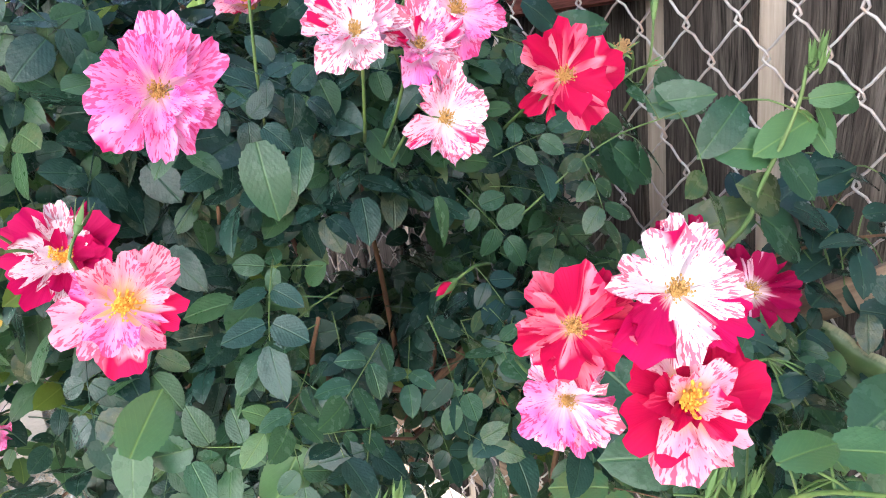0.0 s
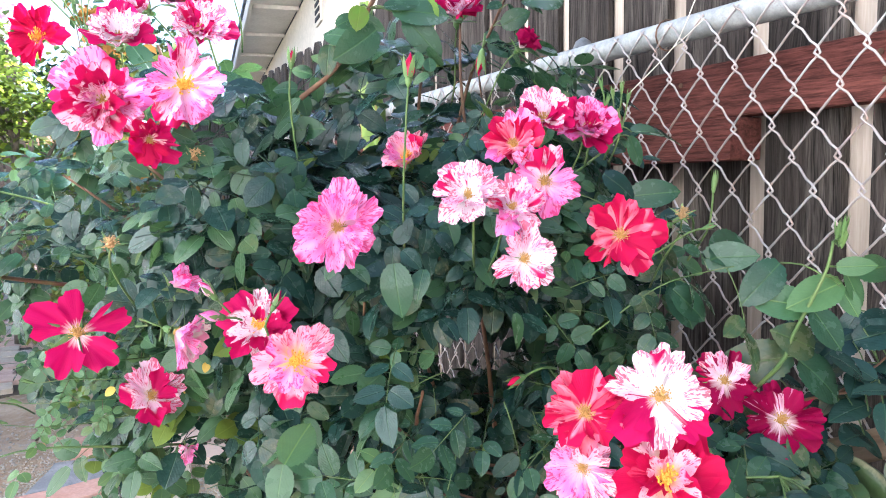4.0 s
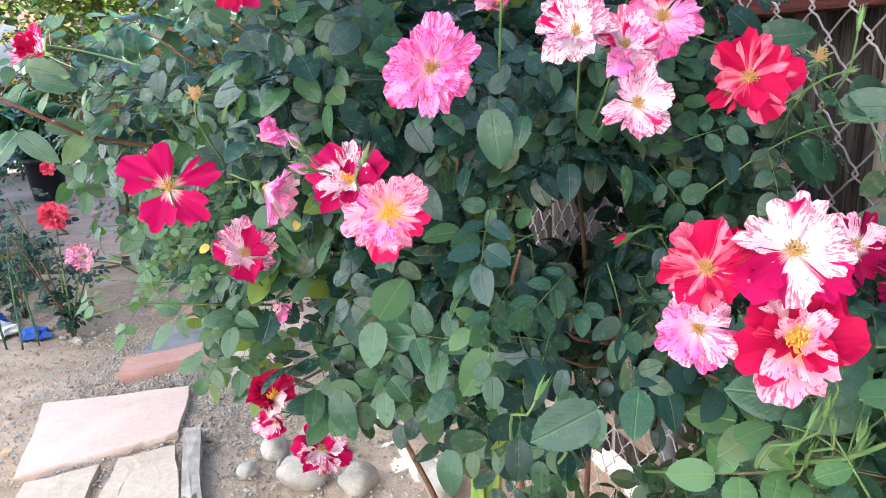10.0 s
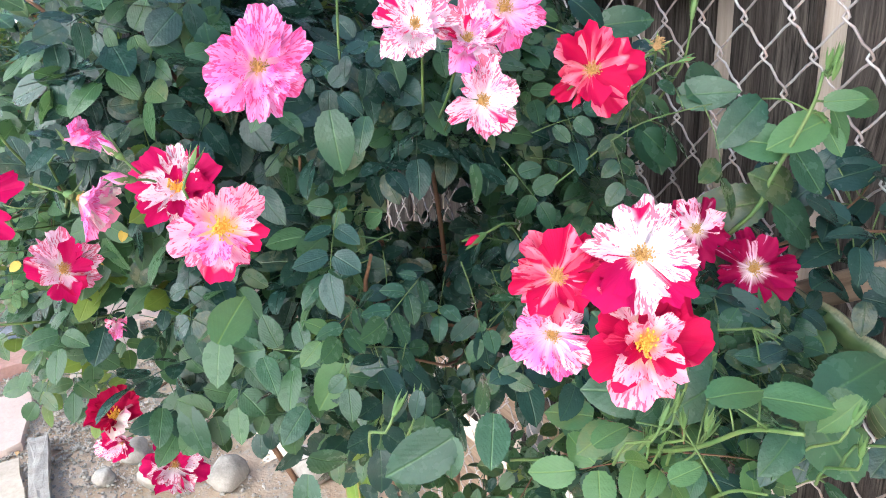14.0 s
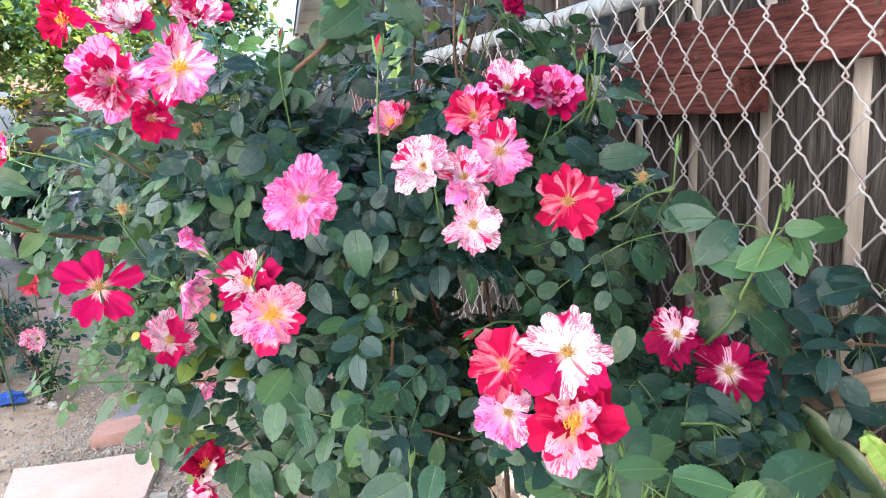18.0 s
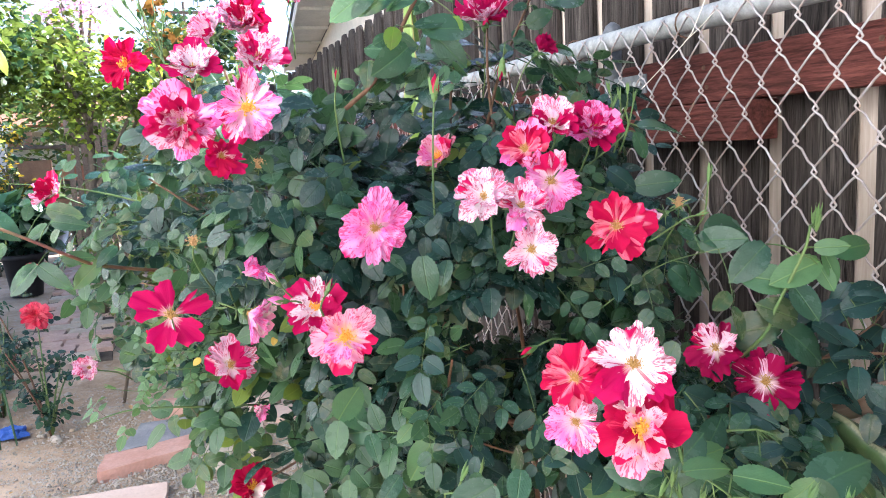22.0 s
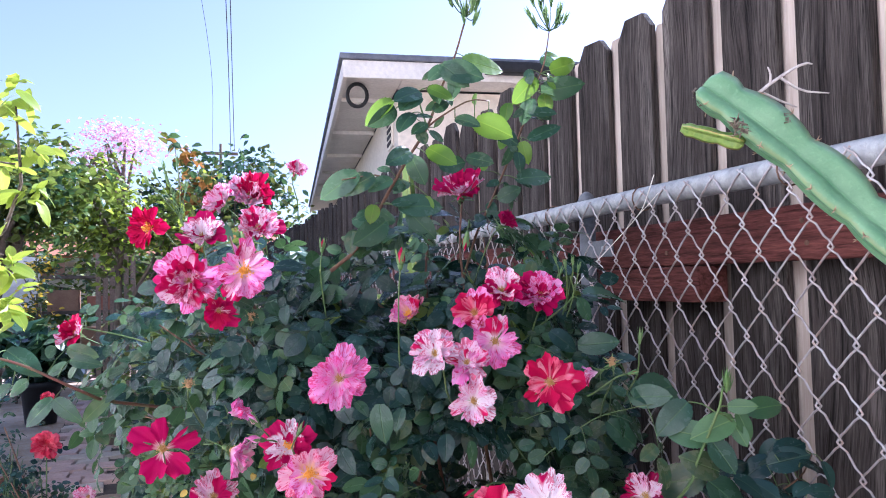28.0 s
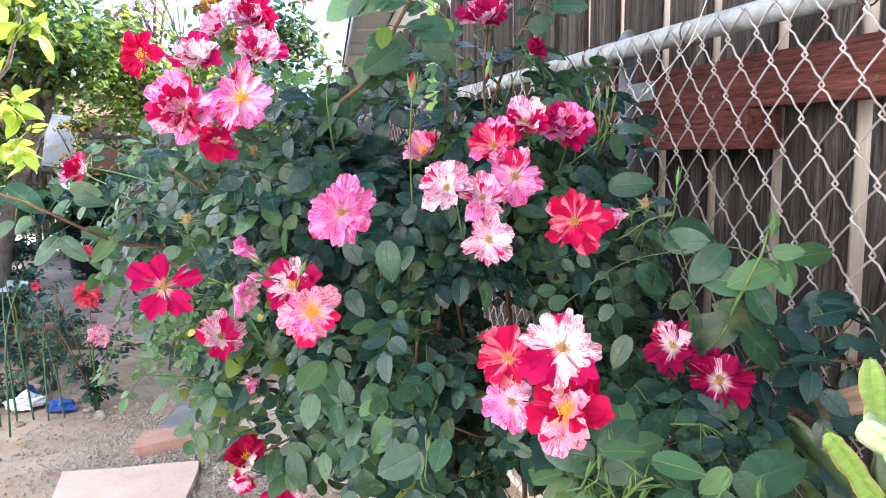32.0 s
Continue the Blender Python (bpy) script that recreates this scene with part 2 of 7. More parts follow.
CRIMSON, DARK, RED, PINK, PALE, WHITE = (0.5, 0.003, 0.1), (0.3, 0.001, 0.06), (0.5, 0.003, 0.066), (0.8, 0.18, 0.51), (0.83, 0.44, 0.72), (0.83, 0.74, 0.82)
YOLK = (0.92, 0.62, 0.2)
PETAL = {
    "pink": petal_material("petal_pink", PINK, PALE, (0.68, 0.02, 0.16), 0.1, (0.88, 0.62, 0.66), 0.5, 0.3, 5.0, 0.2),
    "white": petal_material("petal_white", WHITE, (0.84, 0.66, 0.76), CRIMSON, 0.12, (0.95, 0.9, 0.88), 0.5, 0.3, 5.0, 0.24),
    "mixed": petal_material("petal_mixed", (0.84, 0.46, 0.68), (0.85, 0.74, 0.81), (0.6, 0.005, 0.1), 0.2, (0.88, 0.8, 0.78), 0.45, 0.34, 5.0, 0.3),
    "marble": petal_material("petal_marble", (0.82, 0.3, 0.5), (0.85, 0.62, 0.72), (0.52, 0.004, 0.09), 0.44, (0.88, 0.7, 0.7), 0.35, 0.3, 6.0, 0.24),
    "crimson": petal_material("petal_crimson", (0.84, 0.3, 0.42), (0.86, 0.66, 0.72), CRIMSON, 0.86, (0.9, 0.74, 0.72), 0.3, 0.0, 5.0, 0.24),
    "red": petal_material("petal_red", (0.72, 0.03, 0.11), (0.78, 0.12, 0.2), RED, 0.84, (0.92, 0.6, 0.46), 0.14, 0.05, 5.0, 0.3),
    "dark": petal_material("petal_dark", (0.88, 0.5, 0.68), PALE, DARK, 0.8, (0.95, 0.84, 0.86), 0.4, 0.2, 5.0, 0.3),
    "cream": petal_material("petal_cream", (0.86, 0.8, 0.75), (0.86, 0.64, 0.7), (0.8, 0.3, 0.48), 0.14, (0.86, 0.78, 0.6), 0.4, 0.1),
    "rose": petal_material("petal_rose", (0.72, 0.03, 0.12), (0.84, 0.32, 0.42), RED, 0.55, (0.9, 0.6, 0.5), 0.27, 0.08, 5.0, 0.3),
    "yellow": petal_material("petal_yellow", (0.82, 0.3, 0.46), (0.85, 0.54, 0.64), (0.62, 0.005, 0.09), 0.18, YOLK, 0.62, 0.24, 5.0, 0.3),
    "coral": petal_material("petal_coral", (0.8, 0.08, 0.14), (0.85, 0.2, 0.26), (0.74, 0.04, 0.1), 0.3, (0.85, 0.25, 0.2), 0.25, 0.05),
}
LEAF_DARK = leaf_material("leaf_dark_green", (0.009, 0.031, 0.028), (0.024, 0.062, 0.051), (0.09, 0.18, 0.08), 0.28, 0.2)
LEAF_MID = leaf_material("leaf_mid_green", (0.017, 0.053, 0.036), (0.042, 0.098, 0.054), (0.16, 0.29, 0.08), 0.3, 0.26)
LEAF_YOUNG = leaf_material("leaf_young_green", (0.034, 0.1, 0.045), (0.075, 0.16, 0.06), (0.34, 0.48, 0.1), 0.4, 0.3)
LEAF_BRIGHT = leaf_material("leaf_bright_green", (0.045, 0.13, 0.015), (0.11, 0.22, 0.02), (0.3, 0.44, 0.03), 0.42, 0.42)
STUFF_DARK = leaf_material("foliage_dark_green", (0.009, 0.031, 0.027), (0.026, 0.064, 0.049), (0.09, 0.18, 0.08), 0.3, 0.2, True)
STUFF_MID = leaf_material("foliage_mid_green", (0.02, 0.06, 0.032), (0.05, 0.112, 0.046), (0.16, 0.29, 0.08), 0.36, 0.26, True)
STUFF_YOUNG = leaf_material("foliage_young_green", (0.06, 0.12, 0.02), (0.15, 0.22, 0.035), (0.3, 0.38, 0.06), 0.45, 0.36, True)
STUFF_LIME = leaf_material("foliage_lime_green", (0.16, 0.26, 0.03), (0.32, 0.42, 0.05), (0.6, 0.7, 0.08), 0.45, 0.5, True)
STUFF_FAR = leaf_material("foliage_far_green", (0.045, 0.07, 0.015), (0.13, 0.15, 0.03), (0.26, 0.28, 0.05), 0.6, 0.3, True, False)
STUFF_RUST = leaf_material("foliage_rust", (0.2, 0.06, 0.02), (0.3, 0.17, 0.03), (0.5, 0.25, 0.06), 0.6, 0.3, True, False)
STUFF_PINK = leaf_material("foliage_pink_bloom", (0.62, 0.36, 0.5), (0.78, 0.52, 0.64), (0.7, 0.4, 0.55), 0.6, 0.35, True, False)
STUFF_YELLOW = leaf_material("foliage_yellow_bloom", (0.7, 0.45, 0.02), (0.85, 0.62, 0.05), (0.9, 0.7, 0.1), 0.6, 0.35, True, False)
CANE_GREEN = speckled("cane_green", (0.06, 0.12, 0.035), (0.12, 0.17, 0.05), 30, 0.5, 0.2, 0.001)
CANE_BROWN = speckled("cane_brown", (0.1, 0.055, 0.035), (0.16, 0.09, 0.05), 40, 0.75, 0.5, 0.002)
TWIG_RED = speckled("twig_red", (0.13, 0.045, 0.035), (0.12, 0.1, 0.04), 40, 0.55, 0.2, 0.001)
SEPAL = leaf_material("sepal_green", (0.08, 0.17, 0.05), (0.15, 0.25, 0.08), (0.4, 0.5, 0.2), 0.5, 0.25, False, False)
STAMEN = speckled("stamen_ochre", (0.4, 0.2, 0.05), (0.62, 0.42, 0.14), 300, 0.7, 0.3, 0.0005)
STAMEN_GOLD = speckled("stamen_gold", (0.84, 0.36, 0.03), (0.92, 0.52, 0.08), 300, 0.7, 0.3, 0.0005)
DRIED = speckled("dried_petal", (0.42, 0.25, 0.1), (0.55, 0.36, 0.18), 120, 0.85, 0.5, 0.001)
BOARD = wood("board_weathered", (0.012, 0.01, 0.009), (0.082, 0.07, 0.062), (130, 130, 4.5), 0.8, 1.0, (0.19, 0.17, 0.15), True)
LATH = wood("lath_raw", (0.38, 0.32, 0.265), (0.56, 0.49, 0.42), (40, 40, 2.5), 0.75, 0.4)
BEAM = wood("beam_redwood_stain", (0.058, 0.021, 0.017), (0.19, 0.067, 0.055), (90, 9, 130), 0.75, 1.0)
PLANK = wood("plank_raw", (0.2, 0.14, 0.1), (0.38, 0.28, 0.2), (50, 2.5, 50), 0.75, 0.6)
ZINC = speckled("zinc_galvanised", (0.25, 0.27, 0.27), (0.45, 0.47, 0.47), 45, 0.62, 0.35, 0.0012, 0.3, 0.4, (0.24, 0.23, 0.22))
WIRE = speckled("wire_galvanised", (0.29, 0.24, 0.22), (0.52, 0.52, 0.53), 14, 0.45, 0.3, 0.0006, 0.35, 0.5, (0.36, 0.25, 0.19))
ZINC_DULL = speckled("zinc_dull", (0.12, 0.13, 0.14), (0.2, 0.21, 0.22), 40, 0.6, 0.2, 0.0008, 0.4)
RUSTY = speckled("wire_rusty", (0.1, 0.06, 0.04), (0.2, 0.12, 0.08), 80, 0.8, 0.3, 0.0006, 0.3)
GROUND = speckled("ground_soil_gravel", (0.31, 0.225, 0.15), (0.52, 0.41, 0.305), 2.6, 0.95, 1.0, 0.012, c3=(0.36, 0.325, 0.28))
SLAB = speckled("flagstone_pink", (0.56, 0.43, 0.36), (0.67, 0.54, 0.47), 5, 0.85, 0.5, 0.004, c3=(0.5, 0.4, 0.35))
SLAB_BUFF = speckled("flagstone_buff", (0.44, 0.37, 0.29), (0.55, 0.48, 0.39), 5, 0.85, 0.5, 0.004)
JOINT = speckled("joint_soil", (0.07, 0.055, 0.042), (0.12, 0.1, 0.08), 9, 0.95, 0.8, 0.006)
PAVER = speckled("paver_pink", (0.46, 0.32, 0.26), (0.58, 0.42, 0.35), 6, 0.85, 0.4, 0.003)
SLATE = speckled("flagstone_slate", (0.2, 0.21, 0.23), (0.3, 0.31, 0.33), 9, 0.8, 0.7, 0.006)
BLOCK = speckled("block_red", (0.44, 0.25, 0.2), (0.52, 0.33, 0.28), 7, 0.9, 0.6, 0.003)
PEBBLE = speckled("pebble_grey", (0.27, 0.245, 0.21), (0.46, 0.43, 0.385), 12, 0.9, 0.5, 0.004)
STUCCO = speckled("stucco_cream", (0.66, 0.6, 0.5), (0.7, 0.64, 0.54), 3, 0.9, 0.25, 0.003)
BOUNCE_PLASTER = speckled("bounce_plaster_cream", (0.68, 0.65, 0.58), (0.76, 0.73, 0.67), 3, 0.9, 0.2, 0.003)
TRIM = speckled("trim_white", (0.6, 0.57, 0.51), (0.68, 0.65, 0.59), 4, 0.6, 0.1, 0.001)
SHINGLE = speckled("shingle_grey", (0.1, 0.11, 0.13), (0.17, 0.18, 0.2), 10, 0.9, 0.8, 0.004)
BLACK = speckled("plastic_black", (0.012, 0.012, 0.014), (0.022, 0.022, 0.024), 20, 0.45, 0.1, 0.001)
BLUE_POT = speckled("plastic_blue_grey", (0.1, 0.14, 0.2), (0.15, 0.19, 0.25), 9, 0.5, 0.1, 0.001)
BLUE = speckled("plastic_blue", (0.03, 0.09, 0.4), (0.06, 0.14, 0.5), 9, 0.5, 0.1, 0.001)
WHITE_PLASTIC = speckled("plastic_white", (0.7, 0.72, 0.75), (0.8, 0.81, 0.82), 9, 0.5, 0.1, 0.001)
CARTON = speckled("carton_brown", (0.3, 0.17, 0.1), (0.4, 0.24, 0.14), 6, 0.85, 0.2, 0.002)
TERRACOTTA = speckled("terracotta", (0.36, 0.14, 0.08), (0.45, 0.2, 0.12), 9, 0.85, 0.3, 0.002)
def cactus_material(name, c1, c2, rim):
    """Waxy cactus skin: mottled green, with a thin corky rim along its three ribs."""
    m, nt, b = material(name, 0.42, spec=0.45)
    uv = node(nt, "ShaderNodeTexCoord").outputs["UV"]
    sep = node(nt, "ShaderNodeSeparateXYZ", {0: uv})
    vec = node(nt, "ShaderNodeCombineXYZ", {0: math_(nt, "MULTIPLY", sep.outputs[0], 3.0), 1: math_(nt, "MULTIPLY", sep.outputs[1], 9.0)}).outputs[0]
    big, small = noise_of(nt, vec, 1.6, 4.0), noise_of(nt, vec, 14.0, 3.0)
    edge = math_(nt, "COSINE", math_(nt, "MULTIPLY", sep.outputs[0], 18.85))
    c = mixc(nt, ramp(nt, big, 0.3, 0.7), c1, c2)
    c = mixc(nt, math_(nt, "MULTIPLY", ramp(nt, small, 0.55, 0.75), 0.3), c, tuple(x * 1.5 for x in c2))
    c = mixc(nt, math_(nt, "MULTIPLY", ramp(nt, math_(nt, "ADD", edge, math_(nt, "MULTIPLY", small, 0.12)), 0.99, 1.06), 0.9), c, rim)
    nt.links.new(c, b.inputs["Base Color"])
    bump(nt, b, math_(nt, "ADD", big, math_(nt, "MULTIPLY", small, 0.4)), 0.35, 0.003)
    return m


CACTUS = cactus_material("cactus_green", (0.07, 0.18, 0.08), (0.15, 0.29, 0.15), (0.17, 0.25, 0.11))
CACTUS_OLIVE = cactus_material("cactus_olive", (0.026, 0.056, 0.02), (0.058, 0.098, 0.035), (0.26, 0.26, 0.16))
CACTUS_PALE = cactus_material("cactus_pale", (0.3, 0.42, 0.2), (0.45, 0.55, 0.32), (0.4, 0.38, 0.2))
CACTUS_YOUNG = cactus_material("cactus_young", (0.1, 0.19, 0.03), (0.2, 0.29, 0.05), (0.4, 0.3, 0.1))
YELLOWED = leaf_material("leaf_yellowed", (0.38, 0.26, 0.03), (0.5, 0.38, 0.06), (0.55, 0.45, 0.1), 0.5, 0.25)
TWIG_GREY = speckled("twig_dry_grey", (0.36, 0.33, 0.3), (0.5, 0.47, 0.44), 200, 0.9, 0.4, 0.0006)
CORK = speckled("cactus_cork", (0.3, 0.22, 0.14), (0.42, 0.32, 0.22), 60, 0.9, 0.5, 0.002)
BARK = speckled("bark_grey", (0.1, 0.08, 0.06), (0.2, 0.16, 0.12), 14, 0.9, 0.9, 0.01)
ONION = speckled("onion_stalk", (0.05, 0.11, 0.06), (0.09, 0.16, 0.08), 30, 0.5, 0.2, 0.001)
CABLE = speckled("cable_black", (0.012, 0.012, 0.012), (0.02, 0.02, 0.02), 30, 0.6, 0.1, 0.001)


# ---- building helpers ----
def mesh_from(name, verts, faces, mats=(), uvs=None, idx=None, smooth=False):
    me = bpy.data.meshes.new(name)
    me.from_pydata([tuple(v) for v in verts], [], faces)
    for m in mats:
        me.materials.append(m)
    if uvs is not None:
        layer = me.uv_layers.new(name="uv")
        vi = np.empty(len(me.loops), dtype=np.int32)
        me.loops.foreach_get("vertex_index", vi)
        layer.data.foreach_set("uv", np.asarray(uvs, dtype=np.float32)[vi].ravel())
    if idx is not None:
        me.polygons.foreach_set("material_index", np.asarray(idx, dtype=np.int32))
    if smooth:
        me.polygons.foreach_set("use_smooth", [True] * len(me.polygons))
    me.update()
    return me


def put(name, me, parent=None, m=None, label=""):
    """An object at a pose, which counts from its parent where it has one."""
    ob = new(name, me)
    ob.parent = parent
    if m is not None:
        ob.matrix_basis = m
    return tagged(ob, label)


def empty(name, at, label, category, group="", kind=""):
    ob = new(name)
    ob.location = at
    ob.empty_display_size = 0.05
    return tagged(ob, label, category, group, kind)


def box_bm(bm, x0, x1, y0, y1, z0, z1, bevel=0.0):
    made = bmesh.ops.create_cube(bm, size=1.0, matrix=Matrix.Translation(((x0 + x1) / 2, (y0 + y1) / 2, (z0 + z1) / 2)) @ Matrix.Diagonal((x1 - x0, y1 - y0, z1 - z0, 1)))
    if bevel:
        edges = list({e_ for v_ in made["verts"] for e_ in v_.link_edges})
        bmesh.ops.bevel(bm, geom=edges, offset=bevel, segments=2, affect="EDGES", profile=0.6)


def bm_mesh(name, bm, mat, smooth=False):
    me = bpy.data.meshes.new(name)
    bm.to_mesh(me)
    bm.free()
    me.materials.append(mat)
    if smooth:
        me.polygons.foreach_set("use_smooth", [True] * len(me.polygons))
    return me


def box(name, x0, x1, y0, y1, z0, z1, mat, bevel=0.003):
    bm = bmesh.new()
    box_bm(bm, x0, x1, y0, y1, z0, z1, bevel)
    return bm_mesh(name, bm, mat)


def tube_data(points, radii, sides=6, cap=True):
    """Vertices, faces and uvs of a tube along points."""
    pts = [Vector(p) for p in points]
    n = len(pts)
    if not hasattr(radii, "__len__"):
        radii = [radii] * n
    verts, faces, uvs = [], [], []
    up = Vector((0.13, 0.31, 1)).normalized()
    side = None
    for i, p in enumerate(pts):
        d = (pts[min(i + 1, n - 1)] - pts[max(i - 1, 0)])
        d = d.normalized() if d.length > 1e-9 else Vector((0, 0, 1))
        if side is None:
            side = d.cross(up if abs(d.dot(up)) < 0.95 else Vector((1, 0, 0))).normalized()
        else:
            side = (side - d * side.dot(d)).normalized()
        s2 = d.cross(side)
        for k in range(sides):
            an = 2 * math.pi * k / sides
            verts.append(p + (side * math.cos(an) + s2 * math.sin(an)) * radii[i])
            uvs.append((k / sides, i / max(1, n - 1)))
    for i in range(n - 1):
        for k in range(sides):
            k2 = (k + 1) % sides
            faces.append((i * sides + k, i * sides + k2, (i + 1) * sides + k2, (i + 1) * sides + k))
    if cap:
        faces.append(tuple(range(sides - 1, -1, -1)))
        faces.append(tuple(range((n - 1) * sides, n * sides)))
    return verts, faces, uvs


def tube(name, points, radii, mat, sides=6, smooth=True):
    v, f, u = tube_data(points, radii, sides)
    return mesh_from(name, v, f, [mat], u, smooth=smooth)


def curve_points(ctrl, n):
    """n points on a smooth line through the control points."""
    c = [Vector(p) for p in ctrl]
    c = [c[0] * 2 - c[1]] + c + [c[-1] * 2 - c[-2]]
    out = []
    segs = len(c) - 3
    for i in range(n):
        s = i / (n - 1) * segs
        k = min(int(s), segs - 1)
        t_ = s - k
        p0, p1, p2, p3 = c[k:k + 4]
        out.append(0.5 * ((2 * p1) + (p2 - p0) * t_ + (2 * p0 - 5 * p1 + 4 * p2 - p3) * t_ ** 2 + (3 * p1 - p0 - 3 * p2 + p3) * t_ ** 3))
    return out


def axes(p, normal, tip):
    """The pose at p with local z along normal and local y as near tip as it can be."""
    z = Vector(normal).normalized()
    y = Vector(tip) - z * Vector(tip).dot(z)
    if y.length < 1e-4:
        y = z.orthogonal()
    y.normalize()
    x = y.cross(z)
    return Matrix(((x.x, y.x, z.x, p[0]), (x.y, y.y, z.y, p[1]), (x.z, y.z, z.z, p[2]), (0, 0, 0, 1)))


class Heap:
    """Many small pieces joined into one mesh."""
    def __init__(self):
        self.v, self.f, self.u, self.i, self.n = [], [], [], [], 0

    def add(self, verts, faces, uvs, m=None, mat=0):
        a_ = np.asarray([tuple(x) for x in verts], dtype=np.float64) if not isinstance(verts, np.ndarray) else verts
        if m is not None:
            mm = np.array(m)
            a_ = a_ @ mm[:3, :3].T + mm[:3, 3]
        self.v.append(a_)
        self.f.extend([tuple(k + self.n for k in f) for f in faces])
        self.u.append(np.asarray(uvs if uvs is not None else np.zeros((len(a_), 2))))
        self.i.extend([mat] * len(faces))
        self.n += len(a_)

    def mesh(self, name, mats, smooth=True):
        return mesh_from(name, np.concatenate(self.v), self.f, mats, np.concatenate(self.u), self.i, smooth)


# ---- ground ----
def ground_sheet():
    xs = sorted(set([-260, -120, -60, -30, -15, -8] + [round(-5 + 0.16 * i, 3) for i in range(22)] + [round(-1.5 + 0.035 * i, 3) for i in range(62)] + [round(0.7 + 0.16 * i, 3) for i in range(13)] + [4, 8, 15, 30, 60, 120, 260]))
    ys = sorted(set([-260, -100, -30, -8, -3] + [round(-1 + 0.16 * i, 3) for i in range(18)] + [round(1.9 + 0.035 * i, 3) for i in range(90)] + [round(5.1 + 0.16 * i, 3) for i in range(22)] + [10, 13, 18, 30, 60, 120, 300]))
    vs = [(x, y, 0.007 * (noise.noise((x * 1.1, y * 1.1, 0.3)) + 0.5 * noise.noise((x * 3.2, y * 3.2, 4.0))) + (0.011 * noise.noise((x * 6.5, y * 6.5, 1.0)) + 0.006 * noise.noise((x * 15, y * 15, 2.0)) if x < -0.5 else 0.004 * noise.noise((x * 12, y * 12, 2.0))) - 0.01 if -6 < x < 5 and -2 < y < 10 else -0.012) for y in ys for x in xs]
    w = len(xs)
    fs = [(j * w + i, j * w + i + 1, (j + 1) * w + i + 1, (j + 1) * w + i) for j in range(len(ys) - 1) for i in range(w - 1)]
    return mesh_from("ground", vs, fs, [GROUND], smooth=True)


ground = tagged(new("ground", ground_sheet()), "bare brown garden soil with grey gravel", "ground", kind="structure")


def slab_mesh(name, outline, z0, z1, mat, seed):
    """A flat stone with an uneven outline and rounded upper edge."""
    rnd = random.Random(seed)
    pts = []
    n = len(outline)
    for i in range(n):
        a_, b_ = Vector(outline[i]), Vector(outline[(i + 1) % n])
        for k in range(4):
            p = a_.lerp(b_, k / 4)
            pts.append(p + Vector((rnd.uniform(-1, 1), rnd.uniform(-1, 1))) * (0.004 if k == 0 else 0.009))
    c = sum(pts, Vector((0, 0))) / len(pts)
    vs, fs = [], []
    for inset, z in ((0.0, z0), (0.0, z1 - 0.008), (0.012, z1), (0.5, z1 + 0.002)):
        vs += [(*(p.lerp(c, inset)), z + (rnd.uniform(-0.002, 0.002) if inset else 0)) for p in pts]
    m_ = len(pts)
    for j in range(3):
        for i in range(m_):
            fs.append((j * m_ + i, j * m_ + (i + 1) % m_, (j + 1) * m_ + (i + 1) % m_, (j + 1) * m_ + i))
    fs.append(tuple(range(3 * m_, 4 * m_)))
    return mesh_from(name, vs, fs, [mat])


def stone(name, outline, z1, mat, label, seed):
    me = slab_mesh(name, outline, -0.03, z1, mat, seed)
    return tagged(new(name, me), label, "stepping stone", "stones of the garden path")


stone("flagstone", [(-0.73, 3.02), (-0.16, 2.97), (-0.2, 2.56), (-0.42, 2.5), (-0.72, 2.44)], 0.022, SLAB, "irregular pinkish flagstone set in gravel", 1)
stone("paving_block", [(-0.46, 3.14), (-0.03, 3.27), (-0.05, 3.43), (-0.44, 3.34)], 0.045, BLOCK, "rectangular brick-red concrete paving block", 2)
stone("slate_stone", [(-0.4, 3.44), (-0.02, 3.5), (-0.01, 3.78), (-0.3, 3.8)], 0.015, SLATE, "dark blue-grey slate stepping stone", 3)
stone("flagstone", [(-0.03, 3.0), (0.28, 3.05), (0.3, 3.5), (0.02, 3.5)], 0.02, SLAB_BUFF, "buff flagstone beside the rose bush", 4)
stone("paving_block", [(-0.24, 3.87), (0.16, 3.84), (0.17, 4.06), (-0.22, 4.08)], 0.04, BLOCK, "rectangular brick-red concrete paving block", 5)
stone("flagstone", [(-0.4, 2.44), (-0.21, 2.47), (-0.19, 2.05), (-0.46, 2.02)], 0.018, SLAB_BUFF, "buff flagstone set in gravel", 6)
stone("flagstone", [(-0.68, 2.4), (-0.45, 2.43), (-0.5, 2.02), (-0.74, 1.98)], 0.018, SLAB_BUFF, "buff flagstone set in gravel", 7)
stone("edging_stone", [(-0.18, 2.52), (-0.12, 2.53), (-0.12, 2.06), (-0.18, 2.05)], 0.05, PEBBLE, "narrow pale grey edging stone", 8)
stone("flagstone", [(0.05, 3.55), (0.5, 3.5), (0.5, 4.0), (0.22, 4.0)], 0.02, SLAB, "pinkish flagstone half under the rose bush", 9)

